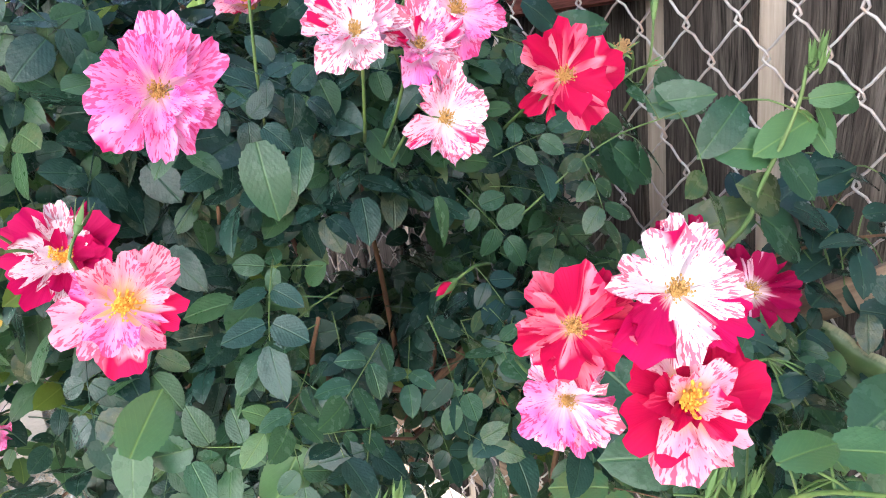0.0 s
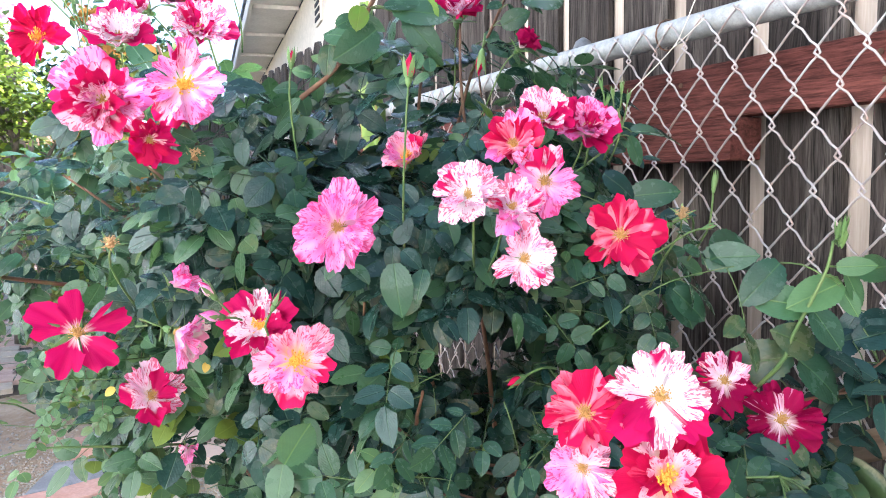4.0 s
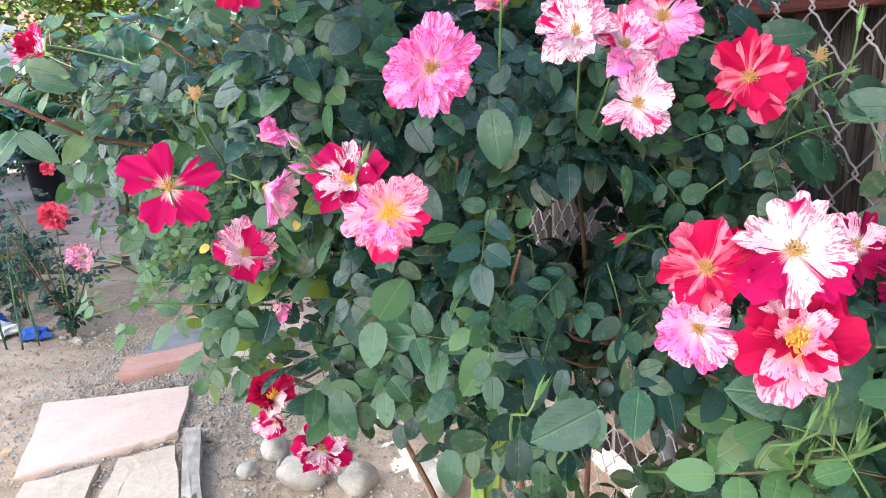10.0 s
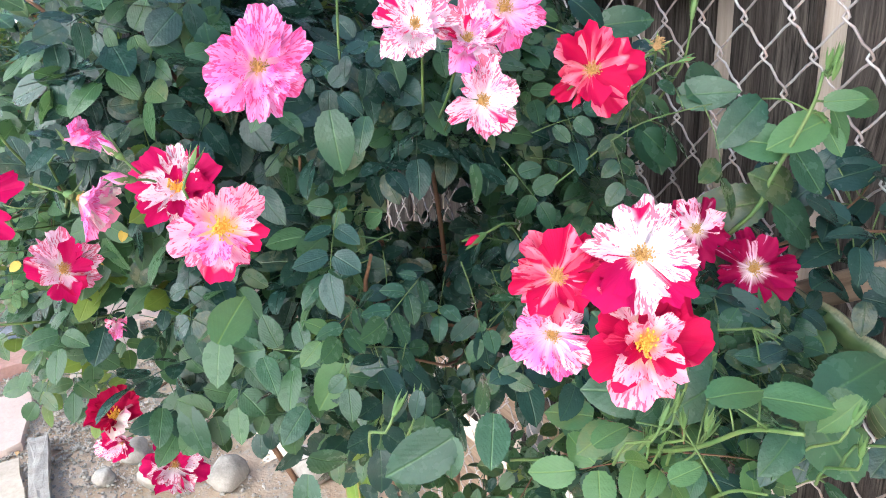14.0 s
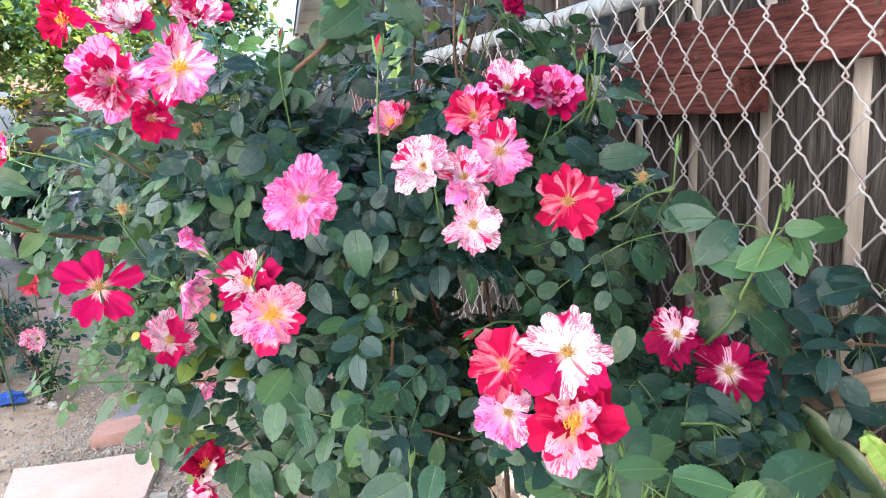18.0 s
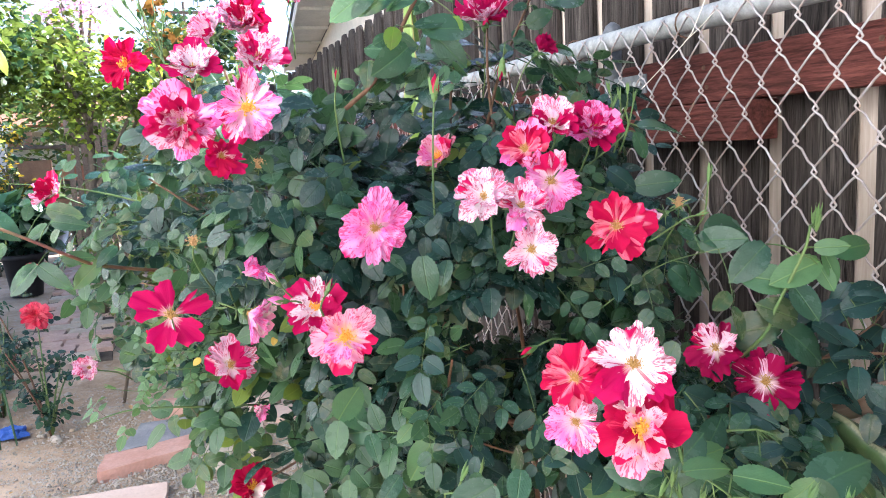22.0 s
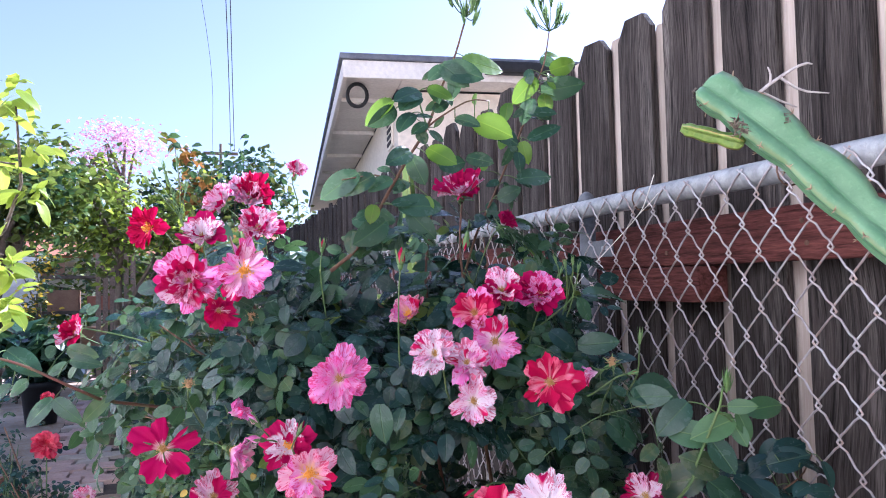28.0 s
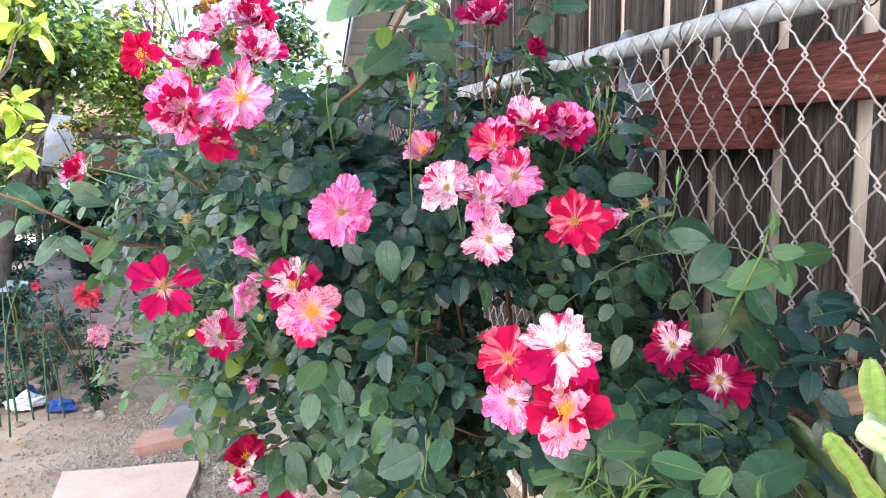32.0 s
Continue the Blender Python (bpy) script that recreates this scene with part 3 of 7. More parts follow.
# the brick path that runs on between the beds
path_base = tagged(new("garden_path", slab_mesh("garden_path", [(-1.16, 5.3), (-0.54, 5.3), (-1.1, 15.0), (-1.75, 15.0)], -0.03, 0.004, JOINT, 11)), "long garden path of pinkish-brown pavers", "path", kind="structure")
paver_a = slab_mesh("paver", [(-0.121, -0.096), (0.121, -0.096), (0.121, 0.096), (-0.121, 0.096)], -0.02, 0.03, PAVER, 21)
paver_b = slab_mesh("paver", [(-0.121, -0.096), (0.121, -0.096), (0.121, 0.096), (-0.121, 0.096)], -0.02, 0.026, SLAB_BUFF, 22)
rnd = random.Random(5)
for row in range(44):
    y = 5.42 + row * 0.215
    mid = -0.84 - (y - 5.42) * 0.062
    for col in range(2):
        ob = put("paver", paver_a if rnd.random() < 0.75 else paver_b, path_base, pose(mid + (col - 0.5) * 0.262 + (0.05 if row % 2 else -0.05), y, 0.004 + rnd.uniform(0, 0.006), 0, 0, rnd.uniform(-2, 2) + 3))


def rock_mesh(name, r, mat, seed, flat=0.7):
    bm = bmesh.new()
    bmesh.ops.create_icosphere(bm, subdivisions=3, radius=1.0)
    for v in bm.verts:
        k = 1 + 0.28 * noise.noise(v.co * 1.3 + Vector((seed, 0, 0))) + 0.09 * noise.noise(v.co * 3.7 + Vector((0, seed, 0)))
        v.co = Vector((v.co.x * k * r, v.co.y * k * r * 0.8, v.co.z * k * r * flat))
    return bm_mesh(name, bm, mat, True)


for i, (x, y, r) in enumerate(((0.2, 2.1, 0.085), (0.36, 2.0, 0.07), (0.12, 2.3, 0.06), (0.55, 2.35, 0.1), (0.27, 2.38, 0.05), (0.42, 2.55, 0.06), (0.02, 2.2, 0.04), (0.6, 1.9, 0.08), (0.33, 2.24, 0.04))):
    tagged(put("rock", rock_mesh("rock", r, PEBBLE, i * 3.1), None, pose(x, y, r * 0.35, 0, 0, i * 41)), "rounded pale grey garden rock on the soil", "rock", "rocks under the rose bush")

pebbles = Heap()
rnd = random.Random(8)
bm = bmesh.new()
bmesh.ops.create_icosphere(bm, subdivisions=1, radius=1.0)
pv = np.array([v.co[:] for v in bm.verts])
pf = [tuple(v.index for v in f.verts) for f in bm.faces]
bm.free()
for i in range(20000):
    x, y = rnd.uniform(-1.0, 0.7), rnd.uniform(1.6, 4.6)
    if rnd.random() < 0.55:
        x, y = rnd.gauss(0.05, 0.3), rnd.gauss(2.9, 0.6)
    elif rnd.random() < 0.6:
        x, y = rnd.gauss(-0.45, 0.28), rnd.gauss(3.1, 0.45)
    r = rnd.choice((0.002, 0.003, 0.004, 0.005, 0.008)) * rnd.uniform(0.7, 1.3)
    pebbles.add(pv * (r, r * rnd.uniform(0.6, 1), r * 0.6), pf, None, pose(x, y, rnd.uniform(-0.008, 0.006), rnd.uniform(-20, 20), 0, rnd.uniform(0, 360)))
tagged(new("gravel", pebbles.mesh("gravel", [PEBBLE])), "loose grey gravel between the flagstones", "gravel", kind="stuff")

# ---- wooden fence ----
FENCE_X, PITCH, TOP = 0.932, 0.177, 2.0
wood_fence = empty("wooden_fence", (FENCE_X, 3, 0), "weathered dark wooden board fence with pale laths in the gaps", "fence", kind="structure")


def board_mesh(name, width, height, thick, mat, seed):
    """A fence board with clipped upper corners and slightly uneven edges; its foot at z = 0, its face at x = 0."""
    rnd_ = random.Random(seed)
    h = width / 2
    zs = [0.3 + rnd_.uniform(-0.01, 0.01)] + [height * k / 7 for k in range(2, 7)]
    left = [(-h + rnd_.uniform(-0.0015, 0.0015), z) for z in zs] + [(-h, height - 0.042), (-h * 0.55, height - 0.004 + rnd_.uniform(-0.004, 0.002))]
    right = [(h * 0.5, height + rnd_.uniform(-0.004, 0.003)), (h, height - 0.045)] + [(h + rnd_.uniform(-0.0015, 0.0015), z) for z in reversed(zs)]
    ring = left + right
    n = len(ring)
    vs = [(0.002, y * 0.985, z) for y, z in ring] + [(0.0, y * 0.97, z) for y, z in ring] + [(thick, y, z) for y, z in ring]
    fs = [tuple(range(n, 2 * n))]
    for i in range(n):
        j = (i + 1) % n
        fs.append((n + j, n + i, i, j))
        fs.append((j, i, 2 * n + i, 2 * n + j))
    fs.append(tuple(range(3 * n - 1, 2 * n - 1, -1)))
    return mesh_from(name, vs, fs, [mat])


boards = [board_mesh("board", 0.13 + 0.005 * k, TOP + 0.008 * k, 0.013, BOARD, k) for k in range(4)]
laths = [board_mesh("lath", 0.1, TOP - 0.02 + 0.006 * k, 0.016, LATH, 30 + k) for k in range(3)]
rnd = random.Random(3)
for i in range(-8, 60):
    y = 0.4615 + i * PITCH
    put("board", boards[rnd.randrange(4)], wood_fence, pose(rnd.uniform(-0.002, 0.002), y - 3, rnd.uniform(-0.012, 0.012), 0, 0, rnd.uniform(-0.7, 0.7)))
    put("lath", laths[rnd.randrange(3)], wood_fence, pose(0.0165 + rnd.uniform(0, 0.002), y - 3 + PITCH / 2 + rnd.uniform(-0.004, 0.004), rnd.uniform(-0.015, 0.01)))

tagged(new("kickboard", box("kickboard", 0.925, 0.95, -0.7, 8.0, -0.05, 0.235, PLANK, 0.004)), "unpainted horizontal kickboard under the board fence", "kickboard")
# the stained rails that lie between the boards and the wire netting
tagged(new("fence_rail", box("fence_rail", 0.893, 0.93, -0.7, 1.12, 1.447, 1.535, BEAM, 0.004)), "red-brown stained timber rail on the board fence", "fence rail")
tagged(new("fence_rail", box("fence_rail", 0.893, 0.93, 1.125, 5.2, 1.44, 1.528, BEAM, 0.004)), "red-brown stained timber rail on the board fence", "fence rail")
tagged(new("fence_block", box("fence_block", 0.864, 0.93, 0.712, 1.06, 1.378, 1.4445, BEAM, 0.004)), "short red-brown timber block under the fence rail", "timber block")
tagged(new("fence_rail", box("fence_rail", 0.893, 0.93, -0.6, 5.0, 0.42, 0.51, PLANK, 0.004)), "unstained lower timber rail of the board fence", "fence rail")
bm = bmesh.new()
bmesh.ops.create_cone(bm, cap_ends=True, segments=8, radius1=0.0045, radius2=0.0036, depth=0.003)
nail_mesh = bm_mesh("nail", bm, RUSTY)
for rail in [ob for ob in bpy.data.objects if ob.name.startswith("fence_rail")]:
    ys = [v.co.y for v in rail.data.vertices]
    zs = [v.co.z for v in rail.data.vertices]
    y = min(ys) + 0.12
    while y < min(max(ys), 2.6):
        for q in (0.3, 0.7):
            put("nail", nail_mesh, rail, pose(0.8925, y + 0.02 * q, min(zs) + (max(zs) - min(zs)) * q, 0, 90, 0))
        y += PITCH * 2
bracket = tagged(new("metal_bracket", box("metal_bracket", 0.803, 0.808, 0.9, 1.0, 1.47, 1.505, ZINC_DULL, 0.0015)), "small galvanised steel bracket plate on the rail", "bracket")
for y in (0.915, 0.93):
    bm = bmesh.new()
    bmesh.ops.create_cone(bm, cap_ends=True, segments=8, radius1=0.005, radius2=0.004, depth=0.004)
    put("screw", bm_mesh("screw", bm, ZINC), bracket, pose(0.8015, y, 1.488, 0, 90, 0))

# ---- wire netting fence ----
NET_X, RAIL_Z = 0.803, 1.5745
net = empty("chain_link_fence", (NET_X, 1.0, 0), "galvanised chain-link fence with a round steel top rail", "fence", kind="structure")
put("top_rail", tube("top_rail", [(0, y - 1.0, RAIL_Z + 0.002 * math.sin(y * 2.3)) for y in np.linspace(-0.9, 7.5, 30)], 0.019, ZINC, 14), net)


def post(y):
    p = put("post", tube("post", [(0.038, y - 1, -0.2), (0.038, y - 1, 0.8), (0.038, y - 1, 1.585)], 0.018, ZINC_DULL, 14), net)
    put("post_cap", tube("post_cap", [(0.038, y - 1, 1.58), (0.038, y - 1, 1.6), (0.038, y - 1, 1.615), (0.038, y - 1, 1.622)], (0.021, 0.021, 0.014, 0.004), ZINC_DULL, 14), p)
    put("rail_clamp", tube("rail_clamp", [(0, y - 1.014, RAIL_Z), (0, y - 0.986, RAIL_Z)], 0.021, ZINC, 14), p)


for y in (1.06, 3.6, 6.1):
    post(y)
HALF_W, HALF_H = 0.03195, 0.0418


def strand(parity, side, top, rows):
    """One bent wire of the netting: it swings between two columns of knuckles and hooks into its neighbours."""
    pts = []
    for j in range(rows):
        z = top - j * HALF_H
        right = (j + parity) % 2 == 0
        yy = HALF_W if right else 0.0
        over = 0.003 if right else -0.003
        front = 0.002 if right else -0.002
        pts += [(-0.0012, yy - over * 3.0, z + 0.0125), (front * 0.6, yy - over * 0.4, z + 0.0068), (front, yy + over * 0.9, z + 0.0024), (-front, yy + over * 0.9, z - 0.0024), (-front * 0.6, yy - over * 0.4, z - 0.0068), (0.0012, yy - over * 3.0, z - 0.0125)]
    return tube("wire", pts[3:], 0.00155, WIRE, side, True)


wires = [strand(k, 6, 1.5878, 37) for k in (0, 1)]
thin = [strand(k, 4, 1.5878, 37) for k in (0, 1)]
Y0 = 0.34 - 28 * HALF_W
for i in range(160):
    y = Y0 + i * HALF_W
    put("wire", (wires if y < 2.2 else thin)[i % 2], net, pose(-0.0215, y - 1.0, 0))
# loops that tie the netting to the rail
for i in range(14):
    y = -0.3 + i * 0.36
    loop = [(math.cos(an) * 0.0235, y - 1 + 0.008 * an / 6.3, RAIL_Z + math.sin(an) * 0.0235) for an in np.linspace(0.4, 6.6, 14)]
    put("tie_wire", tube("tie_wire", loop, 0.0014, RUSTY, 5), net)
string = tagged(new("string", tube("string", curve_points([(0.742, 0.66, 1.6), (0.738, 0.68, 1.56), (0.735, 0.70, 1.535), (0.722, 0.76, 1.49), (0.7, 0.82, 1.44), (0.69, 0.86, 1.405)], 24), 0.0009, TRIM, 5)), "thin white string tied to the chain-link rail", "string")
put("loose_end", tube("loose_end", curve_points([(0.735, 0.70, 1.535), (0.73, 0.66, 1.55), (0.728, 0.63, 1.565)], 8), 0.0008, TRIM, 5), string)
plank = tagged(new("wooden_plank", box("wooden_plank", 0.7, 0.735, -0.4, 0.6, -0.016, 0.016, PLANK, 0.003)), "rough unpainted timber lath leaning on the netting", "plank")
plank.matrix_world = Matrix.Translation((0, 0.4, 1.05)) @ Matrix.Rotation(radians(-29), 4, "X") @ Matrix.Translation((0, -0.4, 0))

# ---- neighbour's house ----
house = empty("house", (1.0, 4.4, 0), "cream stucco house with white fascia and grey roof", "house")
HC = Vector((0.93, 4.3, -0.04))


def house_part(name, x0, x1, y0, y1, z0, z1, mat, label="", parent=None, bevel=0.006):
    """A box in the house's own axes: x along its front, y along its side."""
    ob = new(name, box(name, x0, x1, y0, y1, z0, z1, mat, bevel))
    ob.parent = parent or house
    if parent is None:
        ob.matrix_basis = Matrix.Translation(HC - house.location) @ Matrix.Rotation(radians(-7), 4, "Z")
    return tagged(ob, label)


house_part("wall", 0.42, 7, 0.45, 9, 0, 2.86, STUCCO, "cream stucco wall")
house_part("roof", -0.02, 7.4, -0.02, 9.3, 2.945, 2.985, SHINGLE, "thin grey roof edge")
house_part("fascia", 0, 7.4, 0.0, 0.03, 2.825, 2.943, TRIM, "white front fascia board")
house_part("side_fascia", -0.0, 0.03, 0.032, 9.2, 2.83, 2.943, TRIM, "white side fascia board")
house_part("soffit", 0.032, 0.418, 0.034, 9.2, 2.87, 2.885, TRIM, "off-white soffit boarding")
house_part("front_soffit", 0.42, 7.3, 0.034, 0.448, 2.872, 2.884, TRIM)
house_part("gutter", 0.95, 7.4, -0.12, -0.022, 2.86, 2.94, CABLE, "dark metal gutter", None, 0.02)
for k in range(6):
    house_part("rafter", 0.034, 0.415, 0.7 + k * 1.2, 0.75 + k * 1.2, 2.835, 2.868, TRIM, "", None, 0.003)
vent = house_part("vent", 0.404, 0.4185, 0.66, 0.92, 2.5, 2.78, STUCCO, "small louvred attic vent", None, 0.002)
for k in range(5):
    house_part("louvre", 0.397, 0.4035, 0.69, 0.89, 2.525 + k * 0.051, 2.553 + k * 0.051, CABLE, "", vent, 0.001)
coil = [Vector((0.068 * math.cos(an) * (1 + 0.04 * math.sin(an * 0.31)), -0.02 * (an / 30), 0.08 * math.sin(an) * (1 + 0.04 * math.cos(an * 0.23)))) for an in np.linspace(0, 25, 110)]
cable = tagged(new("cable_coil", tube("cable_coil", coil, 0.011, CABLE, 6)), "coiled black cable hanging under the eaves", "cable")
cable.matrix_world = Matrix.Translation((1.083, 4.58, 2.742)) @ Matrix.Rotation(radians(-10), 4, "Z")

# unseen walls added across the walk and behind the viewer, to bounce sunlight back
tagged(new("wall_west", box("wall_west", -2.75, -2.6, -7, 4.0, -0.1, 5.4, BOUNCE_PLASTER, 0.01)), "unseen pale wall added to bounce sunlight onto the bush", "wall", kind="structure")
tagged(new("wall_south", box("wall_south", -2.6, 0.9, -5.15, -5, -0.1, 5.4, BOUNCE_PLASTER, 0.01)), "unseen pale wall added to bounce sunlight onto the bush", "wall", kind="structure")


# ---- the climbing rose ----
BUSH = Vector((0.45, 0.85, 0.0))
bush = empty("rose_bush", BUSH, "climbing rose bush with striped crimson and pink blooms beside chain-link fence", "rose bush")
EYE_SIDE = Vector((0.02, -0.25, 1.38))      # the open side, towards which the blooms turn


def petal_data(seed, spread=42.0, cup=0.2, wave=0.06, curl=0.15, ragged=1.0, nu=17, nv=9):
    """A petal one unit long from its foot along y: a fan with a ragged, notched and waved rim."""
    r_ = random.Random(seed)
    ph = [r_.uniform(0, 6.28) for _ in range(7)]
    nicks = [(r_.uniform(-0.75, 0.75), r_.uniform(0.05, 0.17) * ragged, r_.uniform(0.06, 0.16)) for _ in range(3)]
    skew = r_.uniform(-0.12, 0.12)
    verts, uvs, faces = [], [], []
    for j in range(nv):
        v = 0.04 + 0.96 * (1 - (1 - j / (nv - 1)) ** 1.35)
        for i in range(nu):
            u = i / (nu - 1)
            s = 2 * u - 1
            rim = max(0.0, v - 0.35) / 0.65
            edge = 1 - 0.3 * abs(s) ** 2.6 + 0.045 * ragged * math.sin(4.6 * s + ph[0]) + 0.03 * ragged * math.sin(10.5 * s + ph[1]) + 0.02 * ragged * math.sin(22.0 * s + ph[2])
            for at, deep, wide in nicks:
                edge -= deep * math.exp(-((s - at) / wide) ** 2)
            rho = v * (1 + (edge - 1) * rim)
            an = s * radians(spread) * (0.8 + 0.2 * v) + skew * v
            z = cup * (0.35 * s * s * v + 0.3 * v * v) - curl * rim ** 2 * (0.75 + 0.35 * math.sin(2.1 * s + ph[3])) + wave * rim * (math.sin(4.4 * s + ph[4] + 2.4 * v) + 0.7 * math.sin(9.5 * s + ph[5]) * v + 0.3 * math.sin(19 * s + ph[6]) * rim)
            verts.append((rho * math.sin(an), rho * math.cos(an), z))
            uvs.append((u, v))
    for j in range(nv - 1):
        for i in range(nu - 1):
            k = j * nu + i
            faces.append((k, k + 1, k + 1 + nu, k + nu))
    return verts, faces, uvs


PETAL_SHAPE = [petal_data(100 + k, (37, 41, 32, 43, 35, 30)[k], (0.14, 0.3, 0.45, 0.18, 0.05, 0.36)[k], (0.06, 0.1, 0.08, 0.1, 0.07, 0.12)[k], (0.12, 0.06, 0.0, 0.1, 0.2, 0.04)[k], (0.7, 1.0, 1.1, 0.9, 0.8, 1.3)[k]) for k in range(6)]
PETAL_MESH = {kind: [mesh_from("petal", v, f, [PETAL[kind]], u, smooth=True) for v, f, u in PETAL_SHAPE] for kind in PETAL}


def stamen_mesh(mat, seed, n=80):
    """A tuft of filaments with anthers."""
    heap, r_ = Heap(), random.Random(seed)
    for i in range(n):
        an, tilt, ln = r_.uniform(0, 6.283), r_.uniform(0.05, 1.2), r_.uniform(0.1, 0.24)
        d = Vector((math.cos(an) * math.sin(tilt), math.sin(an) * math.sin(tilt), math.cos(tilt)))
        f = d * 0.04 * r_.random()
        v, fc, uv = tube_data([f, f + d * ln], [0.006, 0.004], 3)
        heap.add(v, fc, uv)
        tip = f + d * ln
        v, fc, uv = tube_data([tip - d * 0.012, tip + Vector((0.012, 0.008, 0.01)), tip + Vector((0.026, 0.016, 0.012))], [0.01, 0.016, 0.008], 4)
        heap.add(v, fc, uv)
    v, fc, uv = tube_data([(0, 0, -0.02), (0, 0, 0.05), (0, 0, 0.1)], [0.1, 0.085, 0.03], 8)
    heap.add(v, fc, uv)
    return heap.mesh("stamen_tuft", [mat])


STAMENS = {"ochre": stamen_mesh(STAMEN, 1), "gold": stamen_mesh(STAMEN_GOLD, 2, 60), "dried": stamen_mesh(DRIED, 3, 70)}


def calyx_mesh(seed, spread=0.5):
    """The green cup behind a bloom, with five pointed sepals."""
    heap, r_ = Heap(), random.Random(seed)
    v, f, u = tube_data([(0, 0, -0.3), (0, 0, -0.22), (0, 0, -0.1), (0, 0, -0.02)], [0.045, 0.1, 0.13, 0.11], 8)
    heap.add(v, f, u)
    for k in range(5):
        an = k * 1.2566 + r_.uniform(-0.2, 0.2)
        d = Vector((math.cos(an), math.sin(an), 0))
        s = Vector((-d.y, d.x, 0))
        vs, fs, us = [], [], []
        for j in range(6):
            q = j / 5
            p = d * (0.1 + q * 0.62 * spread * 1.6) + Vector((0, 0, -0.06 + (1 - spread) * q * 0.75 - 0.25 * spread * q * q))
            w = 0.085 * (1 - q) ** 0.8 + 0.006
            vs += [p - s * w, p + Vector((0, 0, 0.012)), p + s * w]
            us += [(0, q), (0.5, q), (1, q)]
            if j:
                b0 = (j - 1) * 3
                fs += [(b0, b0 + 1, b0 + 4, b0 + 3), (b0 + 1, b0 + 2, b0 + 5, b0 + 4)]
        heap.add(vs, fs, us)
    return heap.mesh("calyx", [SEPAL])


CALYX = [calyx_mesh(k, 0.55) for k in range(3)]
BLOOMS = []
STEMS = Heap()


def stem_to(p, back, seed, length=0.08, r0=0.001, r1=0.0013):
    """A thin flower stalk from behind p down into the bush."""
    r_ = random.Random(seed)
    d = Vector(back).normalized()
    heart = Vector((0.42, 0.85, 1.0))
    end = p + d * length * 0.8 + (heart - p).normalized() * length * 0.5 + Vector((0, 0, -0.12 * length))
    pts = curve_points([p, p + d * length * 0.3, p.lerp(end, 0.6) + Vector((r_.uniform(-1, 1), r_.uniform(-1, 1), r_.uniform(-1, 1))) * 0.008, end], 7)
    v, f, u = tube_data(pts, [r0 + (r1 - r0) * i / 6 for i in range(7)], 5)
    STEMS.add(v, f, u)
    return end


def bloom(kind, x, y, z, r, turn=(0, 0), rows=2, opened=1.0, heart="ochre", seed=0, mix=None, squash=1.0, label=""):
    """An open rose: petals in rows round a tuft of stamens. turn: degrees right and up from facing the open side; opened: 1 flat, 0 shut."""
    r_ = random.Random(seed * 7 + 13)
    p = Vector((x, y, z))
    f = (EYE_SIDE - p).normalized()
    side = f.cross(Vector((0, 0, 1))).normalized()
    f = Matrix.Rotation(radians(turn[0]), 3, "Z") @ f
    f = Matrix.Rotation(radians(turn[1]), 3, f.cross(Vector((0, 0, 1))).normalized()) @ f
    base = axes(p, f, Vector((0, 0, 1))) @ Matrix.Diagonal((squash, 1, 1, 1)) @ Matrix.Rotation(radians(r_.uniform(0, 72)), 4, "Z")
    core = put("bloom", CALYX[seed % 3], bush, Matrix.Translation(-BUSH) @ base @ Matrix.Scale(r, 4) @ Matrix.Translation((0, 0, -0.06)), label)
    counts = {1: ((5, 1.04, 6),), 2: ((5, 1.03, 4), (5, 0.92, 15)), 3: ((6, 1.03, 3), (5, 0.92, 15), (4, 0.66, 36)), 4: ((6, 1.04, 2), (6, 0.95, 10), (6, 0.8, 22), (4, 0.56, 42))}[rows]
    for row, (n, size, lift) in enumerate(counts):
        for k in range(n):
            an = 360 * (k + 0.5 * (row % 2)) / n + r_.uniform(-15, 15)
            up = 90 - (90 - lift) * opened + r_.uniform(-9, 14)
            kd = kind if mix is None or r_.random() > 0.36 else mix
            me = PETAL_MESH[kd][(r_.randrange(6) if row == 0 else r_.choice((1, 2, 3, 5)))]
            s_ = size * r_.uniform(0.86, 1.12)
            m = Matrix.Rotation(radians(an), 4, "Z") @ Matrix.Translation((0, 0.02, 0.03 * row + 0.008 * (k % 2))) @ Matrix.Rotation(radians(up), 4, "X") @ Matrix.Rotation(radians(7 + r_.uniform(-12, 12)), 4, "Y") @ Matrix.Diagonal((s_ * r_.uniform(0.84, 1.08) * (0.82 if rows == 1 else 1.0), s_, s_, 1))
            put("petal", me, core, Matrix.Translation((0, 0, 0.06)) @ m)
    if opened > 0.45:
        put("stamen_tuft", STAMENS[heart], core, Matrix.Translation((0, 0, 0.1)) @ Matrix.Scale(0.95 if heart == "ochre" else 1.5, 4))
    BLOOMS.append((p, r))
    stem_to(p - f * r * 0.35, -f, seed)
    return core


